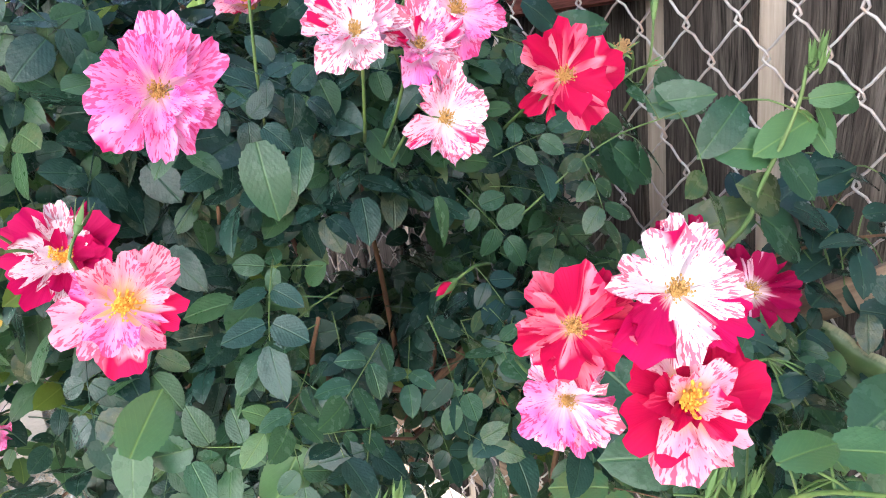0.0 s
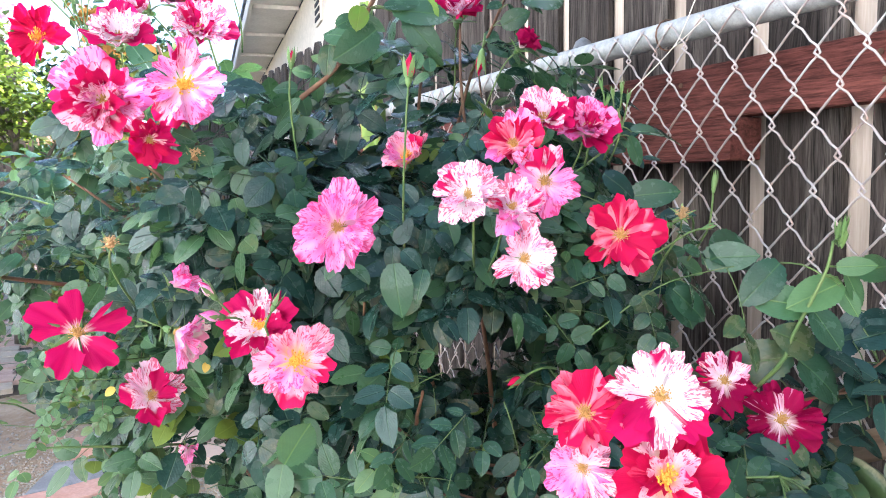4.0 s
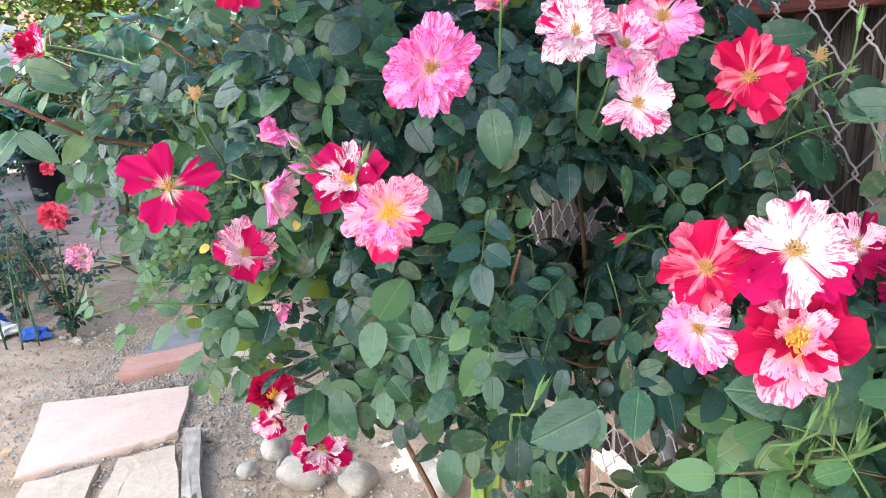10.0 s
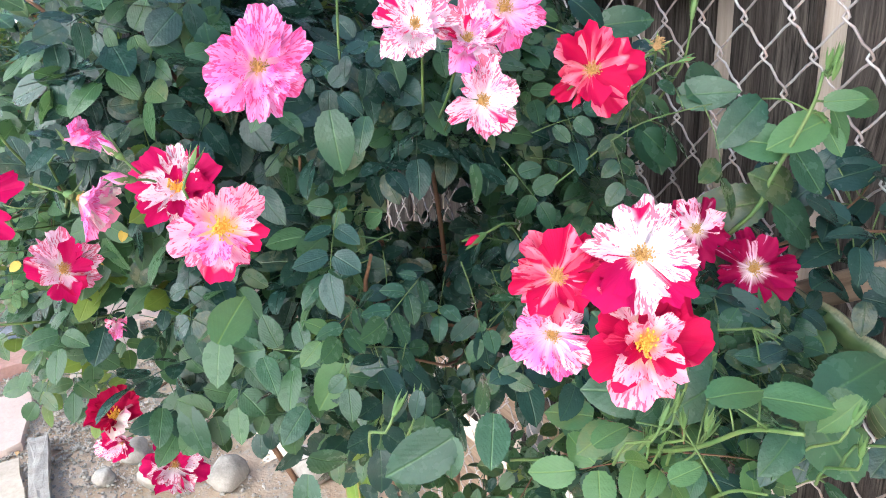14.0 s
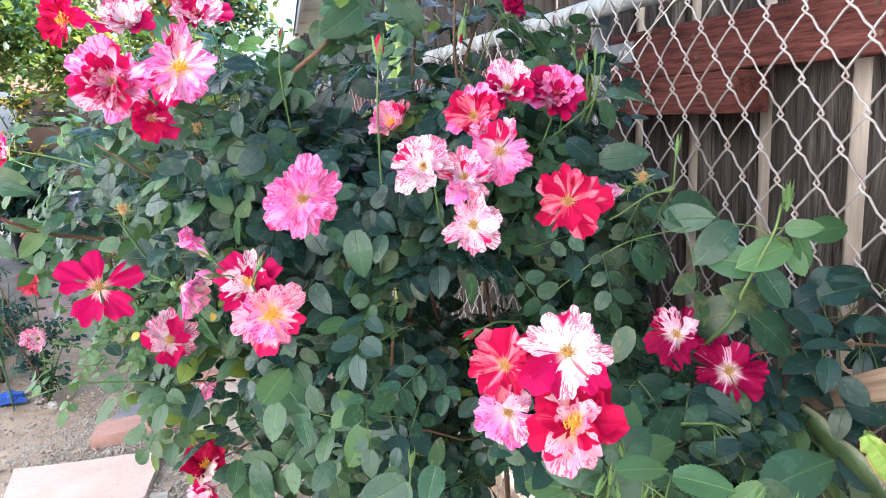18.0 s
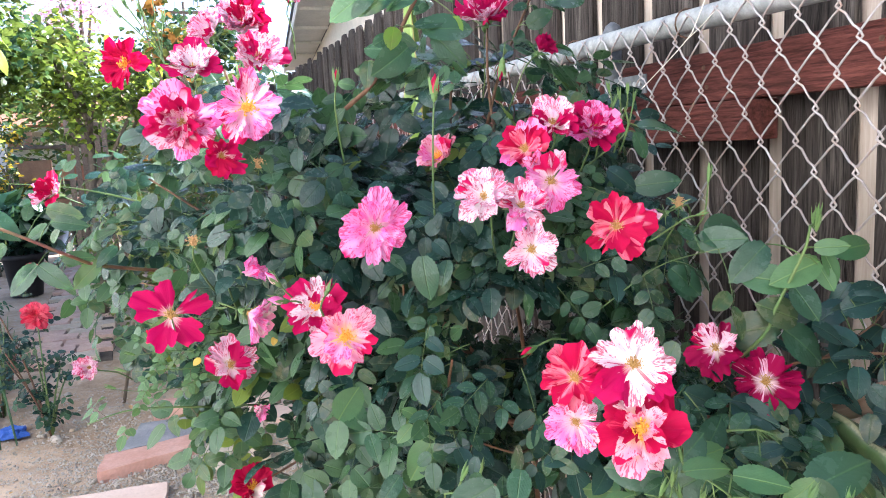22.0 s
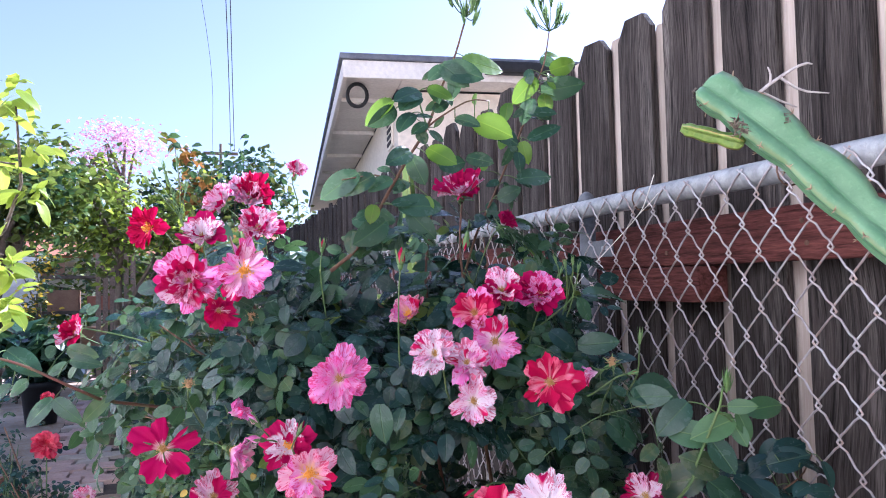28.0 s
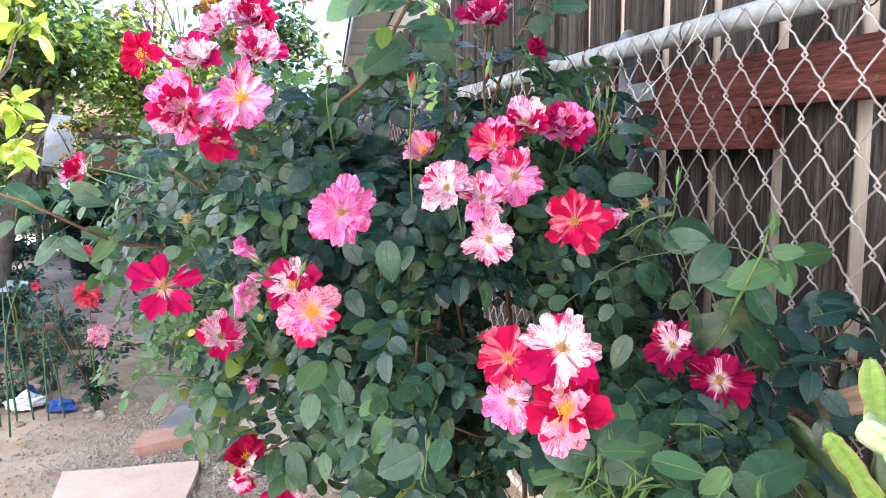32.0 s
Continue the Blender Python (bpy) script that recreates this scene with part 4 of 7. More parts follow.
def bud_mesh(seed, mat_tip, show):
    """A shut bud: a pointed swirl of petals in long green sepals. show: how much of the petals is out."""
    heap, r_ = Heap(), random.Random(seed)
    n = 9
    rad = [0.14, 0.3, 0.36, 0.34, 0.3, 0.24, 0.16, 0.08, 0.01]
    v, f, u = tube_data([(0.02 * math.sin(i), 0.02 * math.cos(i * 1.3), -0.25 + i * 0.155 * (0.75 + 0.35 * show)) for i in range(n)], [q * (0.75 + 0.25 * show) for q in rad], 9)
    heap.add(v, f, u, None, 1)
    v, f, u = tube_data([(0, 0, -0.75), (0, 0, -0.6), (0, 0, -0.38), (0, 0, -0.2)], [0.07, 0.17, 0.25, 0.2], 8)
    heap.add(v, f, u)
    for k in range(5):
        an = k * 1.2566 + r_.uniform(-0.25, 0.25)
        d = Vector((math.cos(an), math.sin(an), 0))
        s = Vector((-d.y, d.x, 0))
        vs, fs, us = [], [], []
        flare = 0.25 + 0.75 * show * r_.uniform(0.3, 1.2)
        for j in range(7):
            q = j / 6
            p = d * (0.24 + 0.13 * math.sin(q * 2.4) + flare * 0.3 * q * q) + Vector((0, 0, -0.25 + q * 1.45 * (1 - 0.35 * flare * q)))
            w = 0.2 * math.sin(math.pi * (0.25 + 0.72 * q)) * (1 - q * 0.6)
            vs += [p - s * w, p + d * 0.03, p + s * w]
            us += [(0, q), (0.5, q), (1, q)]
            if j:
                b0 = (j - 1) * 3
                fs += [(b0, b0 + 1, b0 + 4, b0 + 3), (b0 + 1, b0 + 2, b0 + 5, b0 + 4)]
        heap.add(vs, fs, us)
    return heap.mesh("bud", [SEPAL, mat_tip])


BUD = {"green": bud_mesh(1, SEPAL, 0.0), "red": bud_mesh(2, PETAL["red"], 0.75), "pink": bud_mesh(3, PETAL["pink"], 0.9), "dark": bud_mesh(4, PETAL["dark"], 0.6), "small": bud_mesh(5, PETAL["red"], 0.25)}


def bud(kind, x, y, z, r, to=(0, 0, 1), length=0.09, seed=0, stem=True):
    p, d = Vector((x, y, z)), Vector(to).normalized()
    put("bud", BUD[kind], bush, Matrix.Translation(-BUSH) @ axes(p, d, (1, 0.2, 0)) @ Matrix.Rotation(seed, 4, "Z") @ Matrix.Diagonal((r, r, r * (1.5 if kind == "green" else 1.1), 1)))
    if stem:
        stem_to(p - d * r * 0.7, -d, seed + 50, length)


def spent(x, y, z, r, seed=0):
    """A bloom that has lost its petals: a dry tuft and drooping sepals."""
    p = Vector((x, y, z))
    f = (EYE_SIDE - p).normalized() + Vector((0, 0, 0.9))
    core = put("spent_bloom", CALYX[seed % 3], bush, Matrix.Translation(-BUSH) @ axes(p, f, (1, 0, 0)) @ Matrix.Scale(r * 1.4, 4), "withered bloom, petals fallen")
    put("stamen_tuft", STAMENS["dried"], core, Matrix.Scale(1.7, 4))
    stem_to(p - f.normalized() * r * 0.4, -f, seed + 80)


# blooms of the low front cluster
bloom("white", 0.317, 0.243, 1.211, 0.036, (4, 4), 2, 1.0, "ochre", 1, "crimson", label="white bloom with crimson petal edges")
bloom("yellow", 0.320, 0.240, 1.156, 0.0365, (0, 4), 3, 0.95, "gold", 2, "red", label="pink and crimson bloom with a golden heart")
bloom("rose", 0.279, 0.272, 1.197, 0.032, (-12, 6), 2, 0.85, "ochre", 3, "red", label="rose-red bloom")
bloom("mixed", 0.288, 0.288, 1.152, 0.028, (-10, -18), 2, 0.85, "ochre", 4, "pink")
bloom("dark", 0.519, 0.381, 1.160, 0.031, (-10, 8), 2, 0.95, "ochre", 45, "mixed", label="dark crimson bloom with a pale pink petal")
bloom("dark", 0.556, 0.348, 1.126, 0.037, (0, 4), 2, 1.0, "ochre", 6, label="dark crimson bloom streaked with white")
# the middle cluster
bloom("red", 0.395, 0.383, 1.306, 0.0355, (4, 0), 2, 0.98, "ochre", 7, "rose", label="scarlet bloom with a golden heart")
bloom("pink", 0.343, 0.423, 1.353, 0.032, (8, 4), 2, 1.0, "ochre", 8, "mixed")
bloom("white", 0.265, 0.415, 1.342, 0.031, (-14, 26), 3, 0.85, "ochre", 9, "mixed")
bloom("mixed", 0.299, 0.404, 1.331, 0.03, (6, 22), 3, 0.85, "ochre", 10, "pink")
bloom("mixed", 0.299, 0.386, 1.291, 0.029, (8, -4), 2, 0.9, "ochre", 11, "white")
bloom("crimson", 0.436, 0.49, 1.402, 0.038, (8, 40), 4, 0.8, "ochre", 12, "pink", label="crimson and pink ruffled bloom")
bloom("mixed", 0.378, 0.478, 1.412, 0.032, (-6, 34), 3, 0.75, "ochre", 13, "crimson")
bloom("rose", 0.33, 0.452, 1.386, 0.031, (-10, 26), 2, 0.75, "ochre", 14, "pink")
bloom("yellow", 0.293, 0.616, 1.378, 0.033, (-20, 35), 2, 0.6, "gold", 15, "pink")
# the big pink one and its neighbours
bloom("pink", 0.155, 0.428, 1.321, 0.0385, (-2, 0), 3, 1.0, "ochre", 16, squash=0.8, label="large ruffled pink bloom")
bloom("yellow", 0.120, 0.438, 1.216, 0.033, (6, 0), 2, 0.95, "gold", 17, "pink", label="pale pink bloom with a golden heart")
bloom("white", 0.112, 0.53, 1.228, 0.035, (-14, 12), 3, 0.85, "gold", 18, "crimson")
bloom("cream", 0.042, 0.579, 1.222, 0.031, (60, -30), 2, 0.5, "ochre", 19, "pink", label="pale half-open bloom seen from its side")
bloom("crimson", -0.038, 0.604, 1.224, 0.04, (0, 4), 1, 1.0, "ochre", 20, label="open crimson bloom with a white heart")
bloom("mixed", 0.022, 0.655, 1.142, 0.034, (10, 18), 2, 0.85, "ochre", 21, "crimson")
# the high cluster
bloom("pink", 0.062, 0.592, 1.448, 0.039, (6, 2), 2, 1.0, "gold", 22, "marble", label="pink bloom with crimson and golden heart")
bloom("marble", -0.005, 0.635, 1.436, 0.043, (-12, 0), 4, 0.8, "ochre", 23, "pink", label="crimson and pink marbled bloom")
bloom("crimson", 0.03, 0.59, 1.398, 0.027, (6, -24), 2, 0.7, "ochre", 24, "red")
bloom("white", 0.012, 0.64, 1.492, 0.034, (-8, 50), 3, 0.7, "ochre", 25, "crimson")
bloom("mixed", 0.084, 0.64, 1.503, 0.037, (10, 46), 3, 0.75, "ochre", 26, "crimson")
bloom("red", 0.086, 0.78, 1.563, 0.043, (-6, 48), 4, 0.7, "ochre", 27, "mixed", label="deep red ruffled bloom with pale petals")
bloom("mixed", 0.045, 0.77, 1.552, 0.032, (-40, 36), 2, 0.6, "ochre", 46, "crimson")
bloom("red", -0.062, 0.794, 1.519, 0.035, (-34, 10), 2, 0.8, "gold", 28, "rose")
bloom("mixed", 0.174, 0.926, 1.628, 0.028, (10, 40), 2, 0.4, "ochre", 29)
bloom("crimson", 0.432, 0.77, 1.572, 0.048, (6, 62), 3, 0.7, "ochre", 30, "mixed", label="crimson bloom seen from its side")
bloom("dark", 0.452, 0.646, 1.512, 0.027, (40, 40), 2, 0.35, "ochre", 31)
# low and far ones
bloom("red", 0.046, 0.82, 0.905, 0.038, (-4, 24), 2, 0.65, "gold", 32, "cream")
bloom("crimson", 0.100, 0.79, 0.835, 0.04, (8, 8), 3, 0.8, "ochre", 33, "white")
bloom("mixed", 0.05, 0.83, 0.865, 0.03, (-30, -10), 2, 0.5, "ochre", 34, "crimson")
bloom("mixed", -0.164, 0.932, 1.092, 0.026, (-20, 10), 2, 0.5, "ochre", 35, "mixed")
bloom("mixed", -0.19, 1.0, 1.352, 0.036, (-40, 20), 2, 0.5, "ochre", 36, "red")
bloom("pink", 0.486, 0.428, 1.308, 0.022, (-60, -20), 1, 0.3, "ochre", 37, "mixed")
bloom("pink", 0.06, 0.72, 1.06, 0.02, (0, -20), 1, 0.4, "ochre", 38, "mixed")
bloom("coral", -0.055, 0.63, 1.2, 0.02, (-20, -20), 1, 0.3, "ochre", 39)
bloom("pink", 0.045, 0.6, 1.26, 0.026, (40, 20), 1, 0.3, "ochre", 40)
spent(0.504, 0.425, 1.318, 0.016, 1)
spent(-0.007, 0.6, 1.303, 0.017, 2)
spent(0.075, 0.64, 1.383, 0.018, 3)
bud("red", 0.25, 0.503, 1.455, 0.016, (0.05, -0.1, 1), 0.14, 1)
bud("red", 0.302, 0.4, 1.186, 0.012, (-0.8, -0.2, -0.15), 0.07, 2)
bud("red", 0.378, 0.605, 1.488, 0.016, (-0.2, 0, -1), 0.06, 3)
bud("green", 0.55, 0.43, 1.348, 0.009, (0.1, 0, 1), 0.06, 4)
bud("small", 0.525, 0.412, 1.306, 0.008, (1, -0.3, 0.25), 0.05, 5)
bud("pink", 0.07, 0.535, 1.262, 0.013, (-0.5, -0.1, 0.6), 0.07, 6)
bud("pink", 0.072, 0.52, 1.243, 0.014, (-0.6, -0.3, 0.2), 0.07, 7)
bud("dark", 0.12, 0.5, 1.254, 0.011, (0.4, 0, 0.8), 0.05, 8)
bud("small", 0.07, 0.72, 1.5, 0.011, (0.1, 0, 1), 0.08, 9)
bud("small", 0.17, 0.62, 1.48, 0.012, (0.1, 0, 1), 0.09, 10)
for k, (x, y, z) in enumerate(((0.21, 0.34, 1.07), (0.225, 0.36, 1.09), (0.205, 0.35, 1.095), (0.36, 0.27, 1.06), (0.385, 0.28, 1.045), (0.41, 0.26, 1.055), (0.56, 0.27, 1.0), (0.58, 0.25, 0.985), (0.59, 0.27, 1.01))):
    bud("green", x, y, z, 0.0085, ((k % 3 - 1) * 0.3, -0.3, 0.9), 0.06, 20 + k)

# ---- its leaves ----
def leaflet_data(seed, n=9):
    """One toothed leaflet, a unit long along y, folded at the midrib and arched."""
    r_ = random.Random(seed)
    fold, arch, twist = r_.uniform(0.02, 0.3), r_.uniform(0.0, 0.4), r_.uniform(-0.3, 0.3)
    wide = r_.uniform(0.3, 0.39)
    verts, uvs, faces = [], [], []
    for j in range(n * 2 + 1):
        q = j / (n * 2)
        w = wide * q ** 0.55 * (1 - q) ** 0.72 / 0.417 * (1.0 if j % 2 else 0.95) + 0.004
        y = q + (0.0 if j % 2 else 0.012)
        droop = -arch * q * q
        for s in (-1, -0.5, 0, 0.5, 1):
            verts.append((s * w + twist * q * q * 0.3, y - (0.02 if abs(s) == 1 and j % 2 else 0), droop + fold * (1.5 * abs(s) - 0.8 * s * s) * w + twist * s * w * q + 0.003 * math.sin(q * 30) * abs(s)))
            uvs.append((0.5 + s * 0.5 * (w / wide), q))
    for j in range(n * 2):
        for i in range(4):
            k = j * 5 + i
            faces.append((k, k + 1, k + 6, k + 5))
    return verts, faces, uvs


def leaf_data(seed, size=1.0, count=5):
    """A compound rose leaf: a stalk with leaflets in pairs and one at its tip."""
    r_ = random.Random(seed)
    heap = Heap()
    spine = [Vector((0.02 * math.sin(2 * q + seed), q * 1.7, 0.05 * math.sin(q * 2.2) - 0.25 * q * q)) for q in np.linspace(0, 1, 6)]
    v, f, u = tube_data(spine, [0.02, 0.018, 0.016, 0.014, 0.012, 0.011], 4)
    heap.add(v, f, u, None, 1)
    spots = [(1.0, 0, 1.0)]
    for k in range((count - 1) // 2):
        q = 0.72 - 0.38 * k
        for s in (-1, 1):
            spots.append((q, s, 0.86 - 0.14 * k))
    for q, s, sc in spots:
        b_ = spine[min(5, int(round(q * 5)))]
        v, f, u = leaflet_data(r_.randrange(999), 10)
        an = -s * r_.uniform(50, 78) + (r_.uniform(-14, 14) if s == 0 else 0)
        m = Matrix.Translation(b_) @ Matrix.Rotation(radians(an), 4, "Z") @ Matrix.Rotation(radians(r_.uniform(-28, 16)), 4, "X") @ Matrix.Rotation(radians(r_.uniform(-25, 25)), 4, "Y") @ Matrix.Translation((0, 0.07, 0)) @ Matrix.Scale(sc * r_.uniform(0.85, 1.1), 4)
        heap.add(v, f, u, m)
    return np.concatenate(heap.v) * size, heap.f, np.concatenate(heap.u), heap.i


LEAVES = [leaf_data(300 + k, 1.0, (5, 3, 5, 5, 7, 3)[k % 6]) for k in range(9)]


def leaf_meshes(name, mat, stalk):
    return [mesh_from(name, v, f, [mat, stalk], u, i, True) for v, f, u, i in LEAVES]


LEAF_MESH = {"dark": leaf_meshes("leaf", LEAF_DARK, CANE_GREEN), "mid": leaf_meshes("leaf", LEAF_MID, CANE_GREEN), "young": leaf_meshes("leaf", LEAF_YOUNG, TWIG_RED), "bright": leaf_meshes("leaf", LEAF_BRIGHT, CANE_GREEN)}

# masses of foliage: middle, half axes, how many leaves, share of young ones
MASSES = [
    ((0.40, 0.80, 1.16), (0.36, 0.36, 0.34), 460, 0.12),
    ((0.10, 0.86, 1.36), (0.17, 0.24, 0.15), 110, 0.15),
    ((0.48, 0.55, 1.02), (0.23, 0.19, 0.17), 110, 0.15),
    ((0.14, 0.88, 1.02), (0.18, 0.2, 0.2), 130, 0.3),
    ((-0.02, 1.2, 1.22), (0.2, 0.3, 0.22), 150, 0.3),
    ((0.44, 0.36, 0.975), (0.17, 0.09, 0.08), 48, 0.6),
    ((0.5, 0.76, 0.8), (0.2, 0.2, 0.16), 60, 0.3),
    ((0.50, 0.37, 1.05), (0.14, 0.09, 0.07), 60, 0.1),
    ((0.30, 0.50, 1.10), (0.12, 0.09, 0.12), 50, 0.15),
    ((0.40, 0.75, 1.45), (0.2, 0.2, 0.1), 70, 0.3),
    ((0.58, 1.2, 1.15), (0.12, 0.3, 0.3), 260, 0.0),
    ((0.35, 0.95, 1.12), (0.28, 0.16, 0.3), 200, 0.0),
    ((0.36, 0.63, 1.22), (0.2, 0.13, 0.17), 190, 0.1),
    ((0.16, 0.68, 1.28), (0.14, 0.1, 0.14), 90, 0.1),
]
# clear lanes where the netting shows between the leaves: from, to, width
GAPS = [((0.11, 0.35, 1.07), (0.24, 1.0, 0.7), 0.045), ((0.26, 0.37, 1.22), (0.76, 1.5, 0.93), 0.062), ((0.3, 0.4, 1.215), (0.76, 1.28, 0.98), 0.05), ((0.221, 0.222, 1.12), (0.78, 1.234, 0.444), 0.055), ((0.247, 0.213, 1.132), (0.78, 1.037, 0.6), 0.05), ((0.188, 0.248, 1.156), (0.78, 1.664, 0.422), 0.03), ((0.1, 0.3, 1.42), (0.6, 1.6, 1.42), 0.035)]


def in_gap(p):
    for a_, b_, w in GAPS:
        a_, b_ = Vector(a_), Vector(b_)
        q = max(0.0, min(1.0, (p - a_).dot(b_ - a_) / (b_ - a_).length_squared))
        if (p - a_.lerp(b_, q)).length < w:
            return True
    return False


def by_the_fence(p):
    """The open corner beside the netting, where only single shoots stand."""
    d = p - EYE_SIDE
    return math.degrees(math.atan2(d.x, d.y)) > 35.5 and math.degrees(math.atan2(d.z, math.hypot(d.x, d.y))) > -15.5


def hides_bloom(p):
    for c, r in BLOOMS:
        d = (EYE_SIDE - c).normalized()
        q = (p - c).dot(d)
        if -0.012 < q < 0.3 and ((p - c) - d * q).length < r + 0.022:
            return True
    return False


rnd = random.Random(42)
placed = []
for mi, (c, rad, n, young) in enumerate(MASSES):
    c, tries, got = Vector(c), 0, 0
    n = int(n * 1.36)
    while got < n and tries < n * 8:
        tries += 1
        d = Vector((rnd.gauss(0, 1), rnd.gauss(0, 1), rnd.gauss(0, 1))).normalized()
        if d.y > 0.55 and rnd.random() < 0.6:
            continue
        k = rnd.uniform(0.72, 1.04) * (1 + 0.12 * noise.noise(d * 2.5 + c))
        p = c + Vector((d.x * rad[0], d.y * rad[1], d.z * rad[2])) * k
        if p.x > 0.735 or p.z < max(0.45, 0.88 - 0.9 * max(0.0, p.x - 0.2)) or in_gap(p) or hides_bloom(p) or by_the_fence(p):
            continue
        inside = any(mj != mi and sum(((p[q] - c2[q]) / r2[q]) ** 2 for q in range(3)) < 0.5 for mj, (c2, r2, _, _) in enumerate(MASSES))
        if inside and rnd.random() < 0.8:
            continue
        out = Vector((d.x / rad[0], d.y / rad[1], d.z / rad[2])).normalized()
        nrm = out * 0.4 + Vector((-0.12, -0.34, 0.68)) + Vector((rnd.gauss(0, 0.5), rnd.gauss(0, 0.42), rnd.gauss(0, 0.4)))
        tip = out * 0.6 + Vector((rnd.gauss(0, 0.9), rnd.gauss(0, 0.8) - 0.2, rnd.gauss(-0.4, 0.6)))
        kind = "young" if rnd.random() < young * 0.35 else ("mid" if rnd.random() < (0.6 if p.x > 0.4 and p.y < 0.6 else 0.3) + young else "dark")
        size = rnd.triangular(0.024, 0.056, 0.037) * max(0.68, min(1.0, 0.48 + 0.6 * p.y)) * (1.0 if p.x > 0.05 else 0.85) * (0.85 if kind == "young" else 1.0)
        m = axes(p, nrm, tip) @ Matrix.Scale(size, 4) @ Matrix.Translation((0, -0.9, 0))
        placed.append((m, rnd.randrange(len(LEAVES)), kind, p))
        got += 1


def spray(points, n, kind, size, seed, spread=0.8, thick=0.0019):
    """A long shoot with leaves along it."""
    r_ = random.Random(seed)
    pts = curve_points(points, 16)
    rad_ = [thick * (1 - 0.6 * i / 15) for i in range(16)]
    put("cane", tube("cane", [p - BUSH for p in pts], rad_, CANE_GREEN if kind not in ("dark", "bright") else CANE_BROWN, 7), bush)
    for k in range(n):
        q = (5.0 + k * 9.3 / n if kind == "bright" else 1.5 + k * 13.0 / n) + r_.uniform(-0.3, 0.3)
        p = pts[int(q)].lerp(pts[int(q) + 1], q - int(q))
        d = (pts[int(q) + 1] - pts[int(q)]).normalized()
        an = k * 2.4 + r_.uniform(-0.5, 0.5)
        sd = d.orthogonal().normalized()
        out = (Matrix.Rotation(an, 3, d) @ sd + d * 0.5 * spread).normalized()
        nrm = Vector((0, -0.62, 0.55)) + d * 0.2 + Vector((r_.gauss(0, 0.25), r_.gauss(0, 0.25), 0))
        m = axes(p, nrm, out) @ Matrix.Scale(size * r_.uniform(0.8, 1.15), 4)
        if hides_bloom(p + out * size * 0.9) or hides_bloom(p + out * size * 1.9) or in_gap(p + out * size):
            continue
        placed.append((m, r_.randrange(len(LEAVES)), "mid" if kind == "bright" and k % 5 < 2 else kind, Vector((p.x, 0.0, p.z))))
    return pts


# shoots that stand out of the mass
def cane(points, thick, thin_, mat, n=16):
    pts_ = curve_points(points, n)
    put("cane", tube("cane", [p - BUSH for p in pts_], [thick + (thin_ - thick) * i / (n - 1) for i in range(n)], mat, 7), bush)
    return pts_


LONE = {kind: [mesh_from("leaf", *leaflet_data(500 + k, 13)[:2], [mat], leaflet_data(500 + k, 13)[2], smooth=True) for k in range(7)] for kind, mat in (("dark", LEAF_DARK), ("mid", LEAF_MID), ("young", LEAF_YOUNG), ("bright", LEAF_BRIGHT))}


def lone_leaves(shoot, rows, seed, face=(-0.25, -0.8, 0.45), loose=0.3, size=1.0):
    """Single leaflets, each from its foot to its tip, with a stalk to the nearest point of the shoot."""
    r_ = random.Random(seed)
    for kind, foot, tip in rows:
        foot = Vector(foot)
        tip = foot + (Vector(tip) - foot) * size
        n_ = Vector(face) + Vector((r_.gauss(0, loose), r_.gauss(0, loose * 0.5), r_.gauss(0, loose)))
        ln = (tip - foot).length
        put("leaf", LONE[kind][r_.randrange(7)], bush, Matrix.Translation(-BUSH) @ axes(foot, n_, tip - foot) @ Matrix.Diagonal((ln * r_.uniform(0.8, 1.0), ln * 1.05, ln, 1)))
        near = min(shoot, key=lambda q: (q - foot).length)
        if (near - foot).length < 0.06:
            v, f, u = tube_data(curve_points([near, near.lerp(foot, 0.5) + Vector((0, 0, 0.1 * (near - foot).length)), foot], 5), 0.0008, 4)
            STEMS.add(v, f, u)


# leaves beside the middle cluster
side = cane([(0.42, 0.62, 1.3), (0.47, 0.56, 1.36), (0.505, 0.525, 1.4), (0.5, 0.52, 1.43)], 0.0016, 0.0011, CANE_GREEN, 10)
lone_leaves(side, (
    ("mid", (0.519, 0.52, 1.405), (0.583, 0.512, 1.407)), ("mid", (0.507, 0.51, 1.4), (0.522, 0.502, 1.37)), ("mid", (0.497, 0.5, 1.335), (0.55, 0.492, 1.334)),
    ("dark", (0.435, 0.46, 1.36), (0.465, 0.452, 1.335)), ("mid", (0.524, 0.42, 1.275), (0.574, 0.412, 1.266)), ("mid", (0.497, 0.43, 1.245), (0.531, 0.422, 1.212)),
    ("mid", (0.199, 0.42, 1.291), (0.2, 0.412, 1.251)), ("mid", (0.225, 0.42, 1.284), (0.218, 0.412, 1.259)), ("young", (0.105, 0.42, 1.14), (0.126, 0.412, 1.177)),
    ("mid", (0.299, 0.4, 1.244), (0.305, 0.392, 1.216))), 8)
for k, q in enumerate(((0.478, 0.52, 1.454), (0.493, 0.52, 1.445), (0.505, 0.52, 1.451), (0.514, 0.52, 1.442), (0.486, 0.52, 1.437))):
    bud("green", *q, 0.0062, ((k - 2) * 0.15, -0.1, 1), 0.05, 420 + k)
